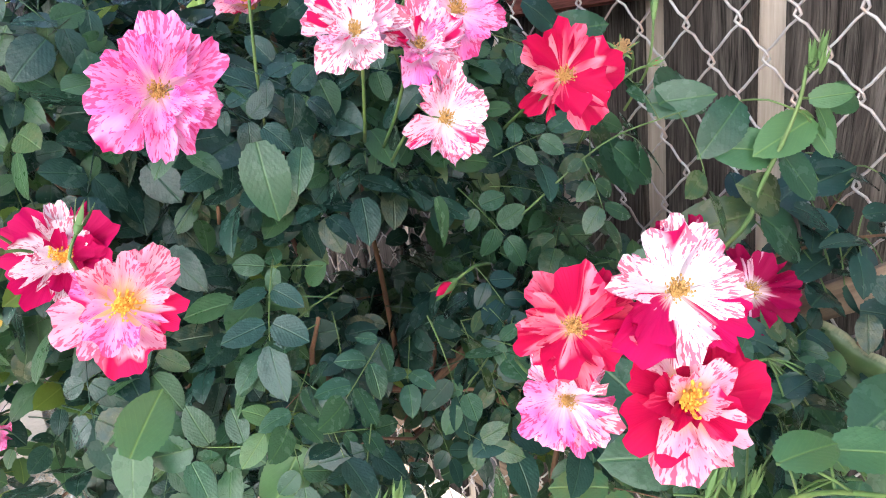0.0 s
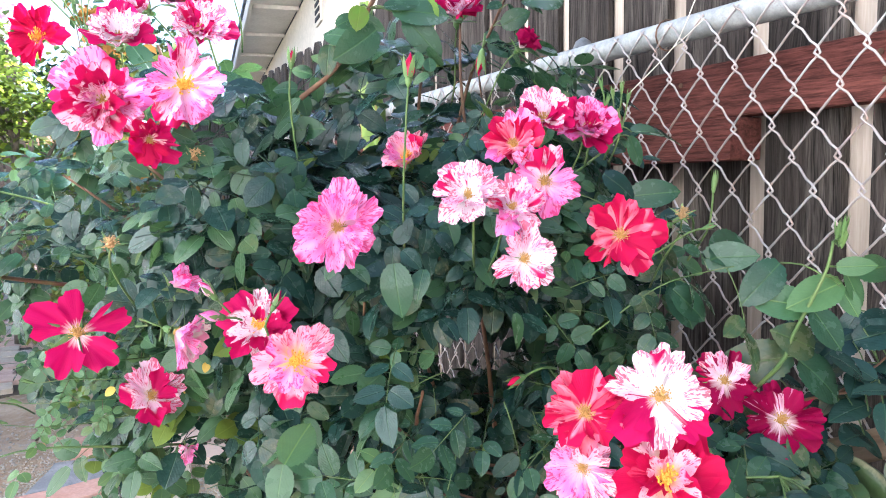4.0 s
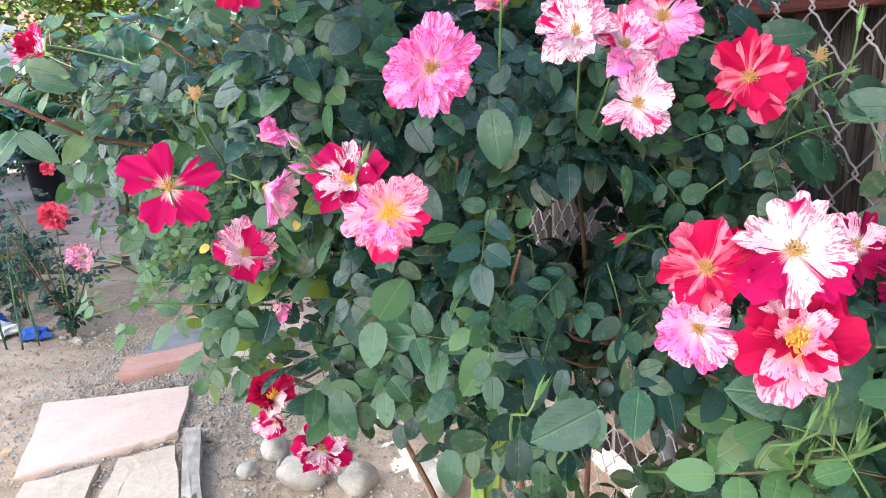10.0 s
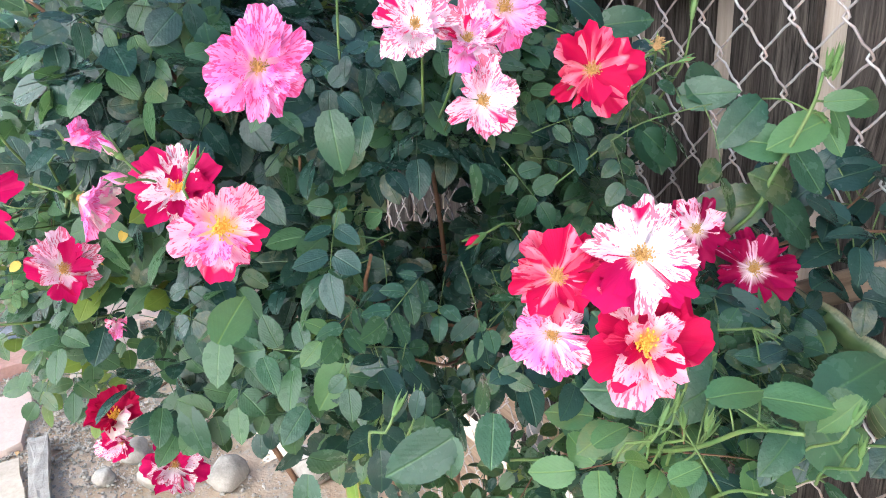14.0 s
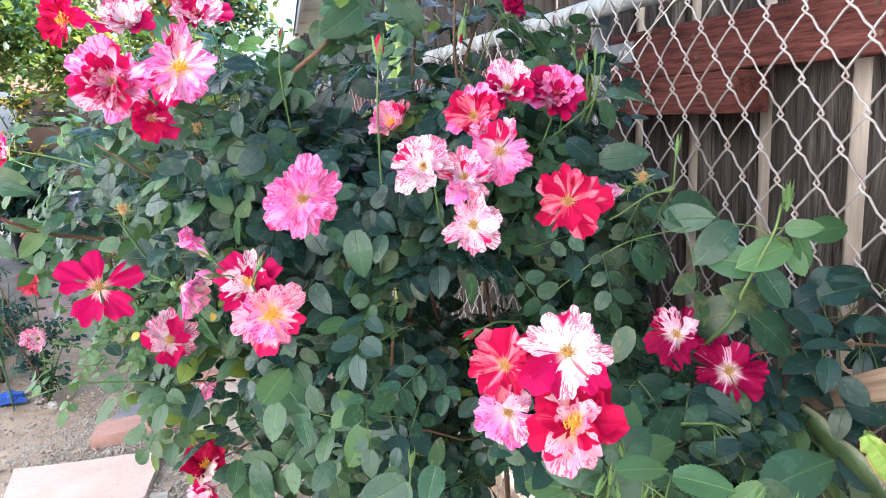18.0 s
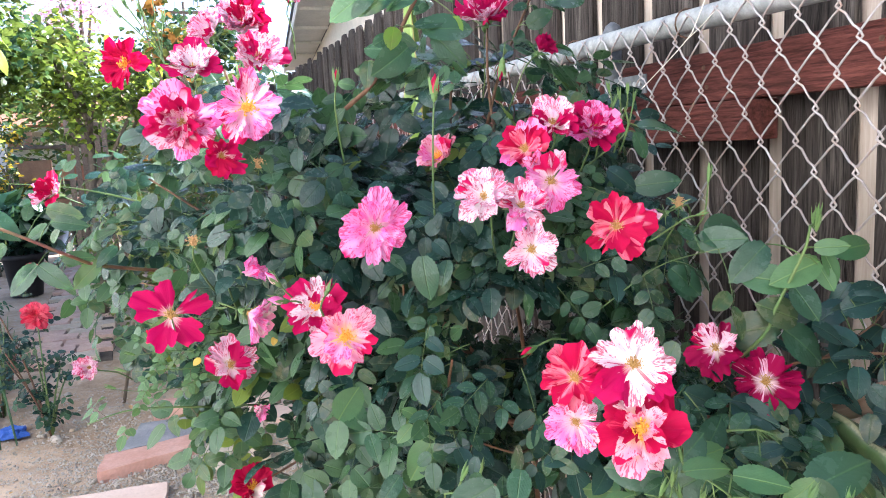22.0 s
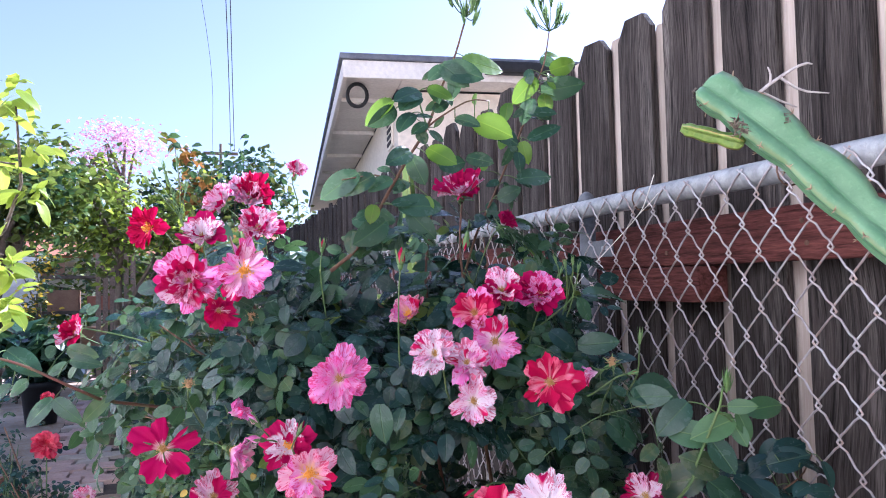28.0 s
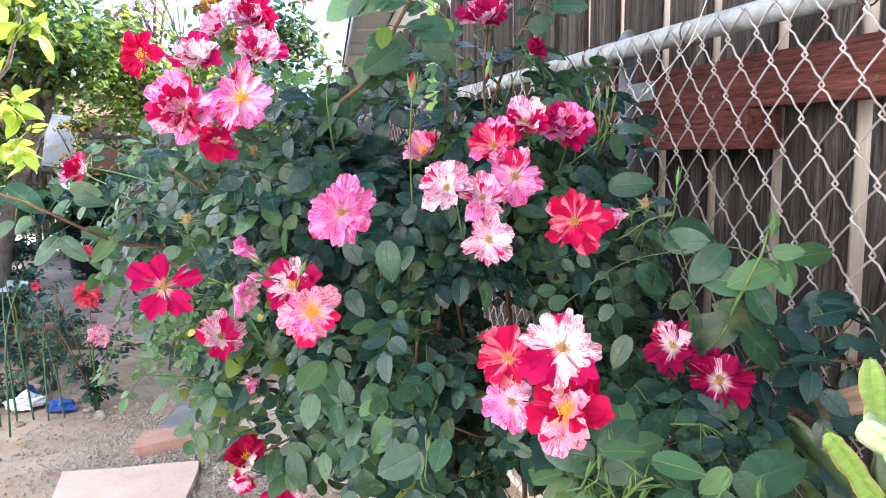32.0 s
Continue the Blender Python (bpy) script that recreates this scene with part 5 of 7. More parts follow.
# the tall shoot that arches up against the sky
top = cane([(0.188, 0.66, 1.446), (0.228, 0.65, 1.482), (0.268, 0.64, 1.554), (0.3, 0.63, 1.61), (0.327, 0.62, 1.654), (0.35, 0.62, 1.713), (0.373, 0.62, 1.764), (0.392, 0.62, 1.824)], 0.003, 0.0014, CANE_BROWN, 24)
twigs = cane([(0.327, 0.62, 1.654), (0.346, 0.61, 1.669), (0.386, 0.6, 1.692), (0.42, 0.605, 1.695)], 0.0016, 0.0009, TWIG_RED, 9) + cane([(0.327, 0.62, 1.654), (0.317, 0.62, 1.686), (0.311, 0.61, 1.703)], 0.0015, 0.001, CANE_GREEN, 8) + cane([(0.277, 0.64, 1.573), (0.25, 0.63, 1.583), (0.197, 0.61, 1.572)], 0.0016, 0.0009, CANE_BROWN, 9)
lone_leaves(top + twigs, (
    ("mid", (0.314, 0.61, 1.704), (0.271, 0.602, 1.679)), ("bright", (0.273, 0.61, 1.689), (0.227, 0.602, 1.67)), ("mid", (0.277, 0.61, 1.677), (0.242, 0.602, 1.65)),
    ("mid", (0.312, 0.61, 1.698), (0.285, 0.602, 1.665)), ("mid", (0.302, 0.61, 1.672), (0.279, 0.602, 1.635)), ("bright", (0.325, 0.61, 1.71), (0.36, 0.602, 1.69)),
    ("bright", (0.398, 0.61, 1.666), (0.445, 0.602, 1.63)), ("mid", (0.42, 0.61, 1.661), (0.458, 0.602, 1.627)), ("mid", (0.367, 0.61, 1.667), (0.398, 0.602, 1.644)),
    ("bright", (0.394, 0.61, 1.695), (0.42, 0.602, 1.697)), ("bright", (0.38, 0.61, 1.755), (0.445, 0.602, 1.752)), ("mid", (0.351, 0.61, 1.741), (0.406, 0.602, 1.727)),
    ("mid", (0.369, 0.61, 1.734), (0.362, 0.602, 1.699)), ("mid", (0.347, 0.61, 1.747), (0.382, 0.602, 1.714))), 1)
lone_leaves(top + twigs, (
    ("mid", (0.301, 0.62, 1.617), (0.257, 0.612, 1.589)), ("mid", (0.301, 0.62, 1.611), (0.317, 0.612, 1.57)), ("bright", (0.327, 0.62, 1.624), (0.362, 0.612, 1.589)),
    ("mid", (0.343, 0.62, 1.597), (0.385, 0.612, 1.607)), ("mid", (0.387, 0.62, 1.612), (0.422, 0.612, 1.593)), ("mid", (0.223, 0.62, 1.584), (0.168, 0.612, 1.558)),
    ("mid", (0.246, 0.62, 1.581), (0.199, 0.612, 1.559)), ("mid", (0.272, 0.62, 1.576), (0.237, 0.612, 1.568)), ("bright", (0.325, 0.62, 1.553), (0.314, 0.612, 1.524)),
    ("mid", (0.271, 0.62, 1.54), (0.306, 0.612, 1.554)), ("mid", (0.294, 0.62, 1.532), (0.33, 0.612, 1.49)), ("mid", (0.279, 0.62, 1.536), (0.344, 0.612, 1.54)),
    ("mid", (0.262, 0.62, 1.516), (0.219, 0.612, 1.482)), ("bright", (0.245, 0.62, 1.539), (0.236, 0.612, 1.511))), 2)
# the second tall shoot, nearer the fence
top2 = cane([(0.44, 0.8, 1.42), (0.477, 0.82, 1.508), (0.506, 0.81, 1.572), (0.533, 0.8, 1.636), (0.567, 0.8, 1.708), (0.588, 0.8, 1.769), (0.612, 0.8, 1.822), (0.625, 0.8, 1.884)], 0.0026, 0.0012, CANE_BROWN, 22)
lone_leaves(top2, (
    ("bright", (0.592, 0.79, 1.792), (0.544, 0.782, 1.76)), ("bright", (0.618, 0.79, 1.807), (0.676, 0.782, 1.828)), ("mid", (0.598, 0.79, 1.769), (0.673, 0.782, 1.781)),
    ("bright", (0.605, 0.79, 1.763), (0.604, 0.782, 1.724)), ("mid", (0.583, 0.79, 1.754), (0.551, 0.782, 1.718)), ("mid", (0.571, 0.79, 1.726), (0.619, 0.782, 1.715)),
    ("mid", (0.57, 0.79, 1.678), (0.63, 0.782, 1.689)), ("bright", (0.559, 0.79, 1.675), (0.562, 0.782, 1.636)), ("mid", (0.547, 0.79, 1.607), (0.612, 0.782, 1.62)),
    ("mid", (0.52, 0.79, 1.6), (0.553, 0.782, 1.563)), ("mid", (0.509, 0.79, 1.57), (0.546, 0.782, 1.586)), ("bright", (0.534, 0.79, 1.743), (0.524, 0.782, 1.709)),
    ("bright", (0.598, 0.79, 1.8), (0.633, 0.782, 1.79)), ("mid", (0.487, 0.79, 1.545), (0.52, 0.782, 1.53))), 3)
for shoot, seed in ((top, 71), (top2, 72)):
    r_ = random.Random(seed)
    more = []
    for k in range(22):
        q = shoot[4 + r_.randrange(len(shoot) - 6)] + Vector((r_.gauss(0, 0.016), r_.gauss(0, 0.012), r_.gauss(0, 0.01)))
        more.append(("bright" if r_.random() < 0.3 else "mid", q, q + Vector((r_.gauss(0, 1), r_.gauss(-0.3, 0.4), r_.gauss(-0.3, 0.5))).normalized() * r_.uniform(0.02, 0.036)))
    lone_leaves(shoot, more, seed)
# the young shoot before the netting
right = cane([(0.54, 0.42, 1.1), (0.563, 0.36, 1.172), (0.57, 0.35, 1.203), (0.58, 0.335, 1.245), (0.59, 0.33, 1.271), (0.594, 0.328, 1.295)], 0.0022, 0.0014, CANE_GREEN)
lone_leaves(right, (
    ("young", (0.626, 0.33, 1.262), (0.679, 0.322, 1.271)), ("young", (0.614, 0.33, 1.265), (0.624, 0.322, 1.232)), ("young", (0.611, 0.33, 1.255), (0.557, 0.322, 1.254)),
    ("young", (0.601, 0.33, 1.27), (0.632, 0.322, 1.268)), ("mid", (0.576, 0.37, 1.272), (0.531, 0.362, 1.243)), ("mid", (0.598, 0.43, 1.282), (0.525, 0.422, 1.265)),
    ("young", (0.588, 0.345, 1.231), (0.54, 0.337, 1.251)), ("mid", (0.583, 0.34, 1.232), (0.602, 0.332, 1.192)), ("mid", (0.602, 0.35, 1.189), (0.553, 0.342, 1.21)),
    ("mid", (0.536, 0.47, 1.245), (0.542, 0.462, 1.195)), ("mid", (0.592, 0.36, 1.177), (0.636, 0.352, 1.137)), ("mid", (0.598, 0.37, 1.178), (0.527, 0.362, 1.182)),
    ("young", (0.609, 0.33, 1.25), (0.618, 0.322, 1.224))), 4)
# blue-green leaves of a side branch at the netting
low = cane([(0.54, 0.45, 1.05), (0.62, 0.39, 1.12), (0.69, 0.35, 1.136), (0.735, 0.34, 1.132), (0.77, 0.33, 1.128)], 0.002, 0.0014, CANE_BROWN) + cane([(0.66, 0.37, 1.13), (0.716, 0.37, 1.15), (0.75, 0.372, 1.165), (0.765, 0.37, 1.19)], 0.0014, 0.0009, CANE_BROWN, 8)
lone_leaves(low, (
    ("dark", (0.722, 0.39, 1.184), (0.671, 0.382, 1.195)), ("dark", (0.705, 0.385, 1.178), (0.757, 0.377, 1.178)), ("dark", (0.714, 0.38, 1.192), (0.757, 0.372, 1.208)),
    ("dark", (0.725, 0.35, 1.187), (0.76, 0.342, 1.175)), ("dark", (0.755, 0.37, 1.154), (0.702, 0.362, 1.154)), ("dark", (0.725, 0.34, 1.154), (0.757, 0.332, 1.149)),
    ("dark", (0.682, 0.35, 1.122), (0.635, 0.342, 1.134)), ("dark", (0.665, 0.34, 1.096), (0.618, 0.332, 1.098)), ("dark", (0.671, 0.34, 1.113), (0.698, 0.332, 1.094)),
    ("dark", (0.716, 0.36, 1.146), (0.739, 0.352, 1.11)), ("dark", (0.736, 0.4, 1.206), (0.698, 0.392, 1.208))), 5, (-0.2, -0.5, 0.8))
r_ = random.Random(61)
bunch = []
for k in range(44):
    q = Vector((r_.uniform(0.6, 0.755), r_.uniform(0.29, 0.44), r_.gauss(1.12, 0.05)))
    if hides_bloom(q) or q.z > 1.21:
        continue
    bunch.append(("dark", q, q + Vector((r_.gauss(0, 1), r_.gauss(-0.2, 0.4), r_.gauss(-0.1, 0.6))).normalized() * r_.uniform(0.03, 0.046)))
lone_leaves(low, bunch, 9, (-0.2, -0.55, 0.75))
# leaves round the crimson blooms and below the front cluster
front = cane([(0.45, 0.5, 0.9), (0.46, 0.38, 1.04), (0.47, 0.33, 1.09), (0.5, 0.3, 1.1)], 0.0022, 0.0012, CANE_GREEN) + cane([(0.42, 0.42, 0.95), (0.38, 0.26, 1.05), (0.37, 0.2, 1.1), (0.35, 0.15, 1.13)], 0.0022, 0.0012, CANE_GREEN)
lone_leaves(front, (
    ("dark", (0.452, 0.35, 1.132), (0.501, 0.342, 1.107)), ("dark", (0.404, 0.32, 1.143), (0.421, 0.312, 1.123)), ("mid", (0.432, 0.3, 1.085), (0.462, 0.292, 1.122)),
    ("dark", (0.509, 0.28, 1.091), (0.477, 0.272, 1.079)), ("dark", (0.512, 0.28, 1.094), (0.53, 0.272, 1.085)), ("mid", (0.45, 0.36, 1.183), (0.422, 0.352, 1.161)),
    ("dark", (0.511, 0.35, 1.11), (0.55, 0.342, 1.077)), ("dark", (0.51, 0.38, 1.141), (0.53, 0.372, 1.107)), ("mid", (0.504, 0.24, 1.061), (0.565, 0.232, 1.074)),
    ("mid", (0.481, 0.22, 1.086), (0.507, 0.212, 1.056)), ("mid", (0.41, 0.26, 1.093), (0.368, 0.252, 1.082)), ("mid", (0.422, 0.25, 1.084), (0.451, 0.242, 1.059))), 6)
lone_leaves(front, (
    ("young", (0.292, 0.25, 1.089), (0.318, 0.242, 1.111)), ("mid", (0.338, 0.26, 1.086), (0.366, 0.252, 1.098)), ("young", (0.332, 0.2, 1.133), (0.376, 0.192, 1.124)),
    ("mid", (0.376, 0.22, 1.109), (0.411, 0.212, 1.073)), ("young", (0.38, 0.2, 1.12), (0.424, 0.192, 1.091)), ("mid", (0.42, 0.2, 1.085), (0.375, 0.19, 1.066)), ("mid", (0.425, 0.21, 1.08), (0.4, 0.2, 1.045)),
    ("young", (0.436, 0.17, 1.117), (0.401, 0.162, 1.099)), ("mid", (0.499, 0.28, 1.08), (0.473, 0.272, 1.099)), ("young", (0.31, 0.24, 1.078), (0.339, 0.232, 1.086)),
    ("young", (0.306, 0.2, 1.088), (0.33, 0.192, 1.096)), ("dark", (0.486, 0.28, 1.083), (0.514, 0.272, 1.089)), ("dark", (0.52, 0.28, 1.064), (0.553, 0.272, 1.037)),
    ("dark", (0.5, 0.28, 1.069), (0.515, 0.272, 1.048)), ("mid", (0.439, 0.2, 1.087), (0.479, 0.19, 1.03))), 7, (-0.15, -0.5, 0.75), 0.42, 0.8)
# young leaves in front of the netting's foot
young = cane([(0.5, 0.42, 0.86), (0.53, 0.34, 0.96), (0.54, 0.28, 1.02), (0.57, 0.25, 1.05)], 0.0022, 0.0012, CANE_GREEN) + cane([(0.53, 0.34, 0.96), (0.49, 0.26, 1.0), (0.46, 0.22, 1.03)], 0.0016, 0.001, CANE_GREEN, 8)
r_ = random.Random(77)
bunch = []
for k in range(40):
    q = Vector((r_.uniform(0.45, 0.63), r_.uniform(0.2, 0.34), r_.uniform(0.97, 1.06)))
    if not hides_bloom(q):
        bunch.append((r_.choice(("young", "mid", "mid", "dark")), q, q + Vector((r_.gauss(0, 1), r_.gauss(-0.3, 0.4), r_.gauss(0, 0.5))).normalized() * r_.uniform(0.024, 0.04)))
lone_leaves(young, bunch, 12, (-0.2, -0.5, 0.75), 0.4)
# hanging leaves low on the bush
low2 = cane([(0.42, 0.62, 0.98), (0.33, 0.5, 1.03), (0.27, 0.47, 1.065), (0.24, 0.46, 1.06)], 0.0016, 0.001, CANE_BROWN, 9)
lone_leaves(low2 + front, (
    ("young", (0.215, 0.46, 1.087), (0.178, 0.452, 1.049)), ("mid", (0.224, 0.47, 1.084), (0.224, 0.462, 1.054)), ("mid", (0.144, 0.46, 1.104), (0.149, 0.452, 1.076)),
    ("dark", (0.224, 0.47, 1.088), (0.242, 0.462, 1.058)), ("mid", (0.188, 0.24, 1.136), (0.149, 0.232, 1.124)), ("mid", (0.187, 0.24, 1.136), (0.177, 0.232, 1.117)),
    ("mid", (0.206, 0.23, 1.149), (0.196, 0.222, 1.124)), ("mid", (0.208, 0.25, 1.139), (0.227, 0.242, 1.152)), ("mid", (0.186, 0.27, 1.134), (0.18, 0.262, 1.119)),
    ("dark", (0.198, 0.3, 1.133), (0.188, 0.292, 1.12)), ("mid", (0.16, 0.42, 1.033), (0.189, 0.412, 1.01)), ("mid", (0.153, 0.4, 1.032), (0.145, 0.392, 0.997)),
    ("mid", (0.171, 0.45, 1.057), (0.148, 0.442, 1.037)), ("mid", (0.089, 0.7, 0.962), (0.075, 0.692, 0.925)), ("mid", (0.112, 0.68, 0.966), (0.123, 0.672, 0.911))), 10)
for k, q in enumerate(((0.369, 0.25, 1.12), (0.353, 0.24, 1.105), (0.343, 0.24, 1.099), (0.36, 0.24, 1.09), (0.384, 0.24, 1.081), (0.432, 0.17, 1.106), (0.435, 0.165, 1.083), (0.449, 0.15, 1.106))):
    bud("green", *q, 0.0075, ((k % 3 - 1) * 0.3, -0.2, 0.9), 0.05, 400 + k)
spray([(0.42, 0.46, 1.2), (0.47, 0.42, 1.25), (0.52, 0.4, 1.265), (0.56, 0.39, 1.27)], 5, "mid", 0.034, 11, 0.8, 0.0009)
# the reddish branch that reaches out over the path, with its large single leaflets
pts = curve_points([(0.05, 1.0, 1.2), (-0.12, 0.919, 1.243), (-0.162, 0.872, 1.268), (-0.207, 0.858, 1.296), (-0.243, 0.86, 1.315), (-0.284, 0.862, 1.33), (-0.36, 0.88, 1.345)], 18)
put("cane", tube("cane", [p - BUSH for p in pts], [0.0029 - 0.00006 * i for i in range(18)], TWIG_RED, 8), bush)
for k, (foot, tip, kind) in enumerate((
        ((-0.207, 0.884, 1.26), (-0.171, 0.858, 1.226), "mid"), ((-0.207, 0.884, 1.26), (-0.263, 0.884, 1.224), "mid"), ((-0.241, 0.88, 1.291), (-0.274, 0.876, 1.272), "mid"),
        ((-0.262, 0.874, 1.286), (-0.304, 0.871, 1.258), "mid"), ((-0.272, 0.878, 1.339), (-0.216, 0.847, 1.309), "mid"), ((-0.271, 0.877, 1.324), (-0.293, 0.869, 1.306), "mid"),
        ((-0.19, 0.895, 1.313), (-0.225, 0.892, 1.299), "mid"), ((-0.187, 0.896, 1.317), (-0.142, 0.872, 1.313), "mid"), ((-0.191, 0.897, 1.336), (-0.147, 0.872, 1.32), "mid"),
        ((-0.179, 0.891, 1.266), (-0.14, 0.869, 1.262), "mid"), ((-0.107, 0.905, 1.274), (-0.135, 0.898, 1.243), "mid"), ((-0.129, 0.899, 1.255), (-0.169, 0.894, 1.217), "young"))):
    foot, tip = Vector(foot), Vector(tip)
    r_ = random.Random(400 + k)
    me = mesh_from("leaf", *leaflet_data(410 + k, 8)[:2], [LEAF_MID if kind == "mid" else LEAF_YOUNG], leaflet_data(410 + k, 8)[2], smooth=True)
    put("leaf", me, bush, Matrix.Translation(-BUSH) @ axes(foot, (-0.25 + r_.gauss(0, 0.3), -0.85, 0.35 + r_.gauss(0, 0.25)), tip - foot) @ Matrix.Diagonal(((tip - foot).length * 0.72, (tip - foot).length * 0.95, (tip - foot).length * 0.95, 1)))
    near = min(pts, key=lambda q: (q - foot).length)
    v, f, u = tube_data([near, near.lerp(foot, 0.5) + Vector((0, 0, 0.004)), foot], 0.0009, 4)
    STEMS.add(v, f, u)
# upright stalk of shut buds above the leaves
for k, q in enumerate(((-0.031, 0.924, 1.581), (-0.042, 0.932, 1.613), (-0.047, 0.936, 1.635), (-0.025, 0.932, 1.643), (-0.062, 0.939, 1.622), (-0.074, 0.941, 1.609), (-0.012, 0.93, 1.6))):
    q = Vector(q)
    bud("green", q.x, q.y, q.z, 0.0085, q - Vector((-0.02, 0.915, 1.5)), 0.02, 300 + k, False)
    v, f, u = tube_data(curve_points([(0.0, 0.92, 1.45), (-0.018, 0.918, 1.54), q], 6), 0.0011, 4)
    STEMS.add(v, f, u)
spray([(0.0, 1.0, 1.3), (-0.1, 1.0, 1.34), (-0.18, 1.02, 1.36), (-0.26, 1.04, 1.37)], 6, "mid", 0.026, 5)
spray([(0.4, 0.5, 0.9), (0.42, 0.35, 0.98), (0.4, 0.28, 1.03), (0.39, 0.26, 1.05)], 9, "young", 0.044, 7)
spray([(0.5, 0.4, 0.85), (0.44, 0.3, 0.95), (0.36, 0.2, 1.06), (0.34, 0.16, 1.09)], 5, "mid", 0.05, 12)
for k in range(5):
    spray([(0.08, 0.86, 1.08 + 0.02 * k), (0.0, 0.78, 1.09 + 0.022 * k), (-0.07 + 0.01 * k, 0.74 + 0.02 * k, 1.1 + 0.02 * k), (-0.12 + 0.012 * k, 0.74 + 0.02 * k, 1.11 + 0.015 * k)], 7, "young", 0.015, 30 + k, 0.9, 0.0009)
    bud("green", -0.12 + 0.012 * k, 0.74 + 0.02 * k, 1.113 + 0.015 * k, 0.006, (-0.8, -0.2, 0.4), 0.02, 440 + k, False)
spray([(0.15, 0.95, 1.5), (0.12, 0.95, 1.6), (0.08, 0.98, 1.68)], 5, "mid", 0.025, 9)
spray([(0.1, 0.9, 1.0), (0.0, 0.82, 1.04), (-0.1, 0.8, 1.06), (-0.16, 0.8, 1.05)], 8, "young", 0.024, 10)
for tipset, base_seed in ((top, 100), (top2, 120), (right, 140)):
    r_ = random.Random(base_seed)
    end, d = tipset[-1], (tipset[-1] - tipset[-3]).normalized()
    for k in range(14 if base_seed < 140 else 5):
        wide = 1.0 if base_seed < 140 else 0.45
        q = end + Vector((r_.gauss(0, 0.02), r_.gauss(0, 0.016), r_.uniform(0.0, 0.07))) * wide
        bud("green", q.x, q.y, q.z, r_.uniform(0.011, 0.014) * (0.3 + 0.6 * wide), (q - end) + Vector((0, 0, 0.04)), 0.02, base_seed + k, False)
        v, f, u = tube_data([end, end.lerp(q, 0.5) + Vector((0, 0, -0.004)), q], 0.0009, 4)
        STEMS.add(v, f, u)

# a few yellowed leaves
r_ = random.Random(9)
yellow_leaf = mesh_from("leaf", *leaflet_data(5, 7)[:2], [YELLOWED], leaflet_data(5, 7)[2], smooth=True)
for x, y, z in ((0.056, 0.7, 1.138), (0.036, 0.71, 1.14), (0.06, 0.64, 1.215), (0.075, 0.62, 1.18), (-0.01, 0.68, 1.15)):
    put("leaf", yellow_leaf, bush, Matrix.Translation(-BUSH) @ axes((x, y, z), (r_.gauss(0, 0.5), -0.6, 0.5), (r_.gauss(0, 1), -0.2, -0.6)) @ Matrix.Scale(r_.uniform(0.009, 0.013), 4), "yellowed leaf")

# woody canes from the ground up through the bush
for k, ctrl in enumerate((
        [(0.5, 0.95, -0.05), (0.46, 0.9, 0.4), (0.38, 0.85, 0.9), (0.25, 0.85, 1.35)],
        [(0.52, 0.97, -0.05), (0.55, 0.9, 0.45), (0.5, 0.8, 0.95), (0.42, 0.75, 1.4)],
        [(0.47, 0.93, -0.05), (0.36, 0.98, 0.45), (0.2, 0.98, 0.85), (0.02, 0.9, 1.2)],
        [(0.53, 0.92, -0.05), (0.6, 0.8, 0.4), (0.58, 0.62, 0.8), (0.5, 0.5, 1.05)],
        [(0.2, 0.85, 1.2), (0.15, 0.7, 1.3), (0.08, 0.68, 1.4), (0.05, 0.7, 1.5)],
        [(0.45, 0.8, 1.2), (0.42, 0.72, 1.35), (0.41, 0.72, 1.48), (0.43, 0.76, 1.56)])):
    pts = curve_points(ctrl, 14)
    put("cane", tube("cane", [p - BUSH for p in pts], [0.008 - 0.0062 * i / 13 if k < 4 else 0.0026 - 0.001 * i / 13 for i in range(14)], CANE_BROWN, 8), bush)
r_ = random.Random(77)
for k in range(90):
    c, rad, _, _ = MASSES[r_.randrange(len(MASSES))]
    d = Vector((r_.gauss(0, 1), r_.gauss(0, 1), r_.gauss(0, 1))).normalized()
    p = Vector(c) + Vector((d.x * rad[0], d.y * rad[1], d.z * rad[2])) * 0.9
    if p.x > 0.73 or p.z < 0.45 or in_gap(p):
        continue
    q = Vector(c) + (Vector((0.42, 0.85, 0.9)) - Vector(c)) * 0.4
    if in_gap(q) or in_gap(p.lerp(q, 0.5)):
        continue
    v, f, u = tube_data(curve_points([p, p.lerp(q, 0.4) + Vector((r_.gauss(0, 0.02), r_.gauss(0, 0.02), 0.0)), q], 8), [0.0014, 0.0016, 0.002, 0.0022, 0.0026, 0.003, 0.0032, 0.0034], 5)
    STEMS.add(v, f, u, None, 1)
STEMS.v = [v - np.array(BUSH) for v in STEMS.v]
tagged(put("stalk_mass", STEMS.mesh("stalk_mass", [CANE_GREEN, CANE_BROWN]), bush), kind="stuff")

# the leaves at the front are pieces of their own, those behind are joined
placed.sort(key=lambda q: q[3].y)
for m, k, kind, p in placed[:330]:
    put("leaf", LEAF_MESH[kind][k], bush, Matrix.Translation(-BUSH) @ m)
rest = Heap()
slot = {"dark": 0, "mid": 1, "young": 2, "bright": 2}
for m, k, kind, p in placed[330:]:
    v, f, u, i = LEAVES[k]
    rest.add(v, f, u, Matrix.Translation(-BUSH) @ m, slot[kind])
tagged(put("foliage", rest.mesh("foliage", [STUFF_DARK, STUFF_MID, STUFF_YOUNG]), bush), kind="stuff")


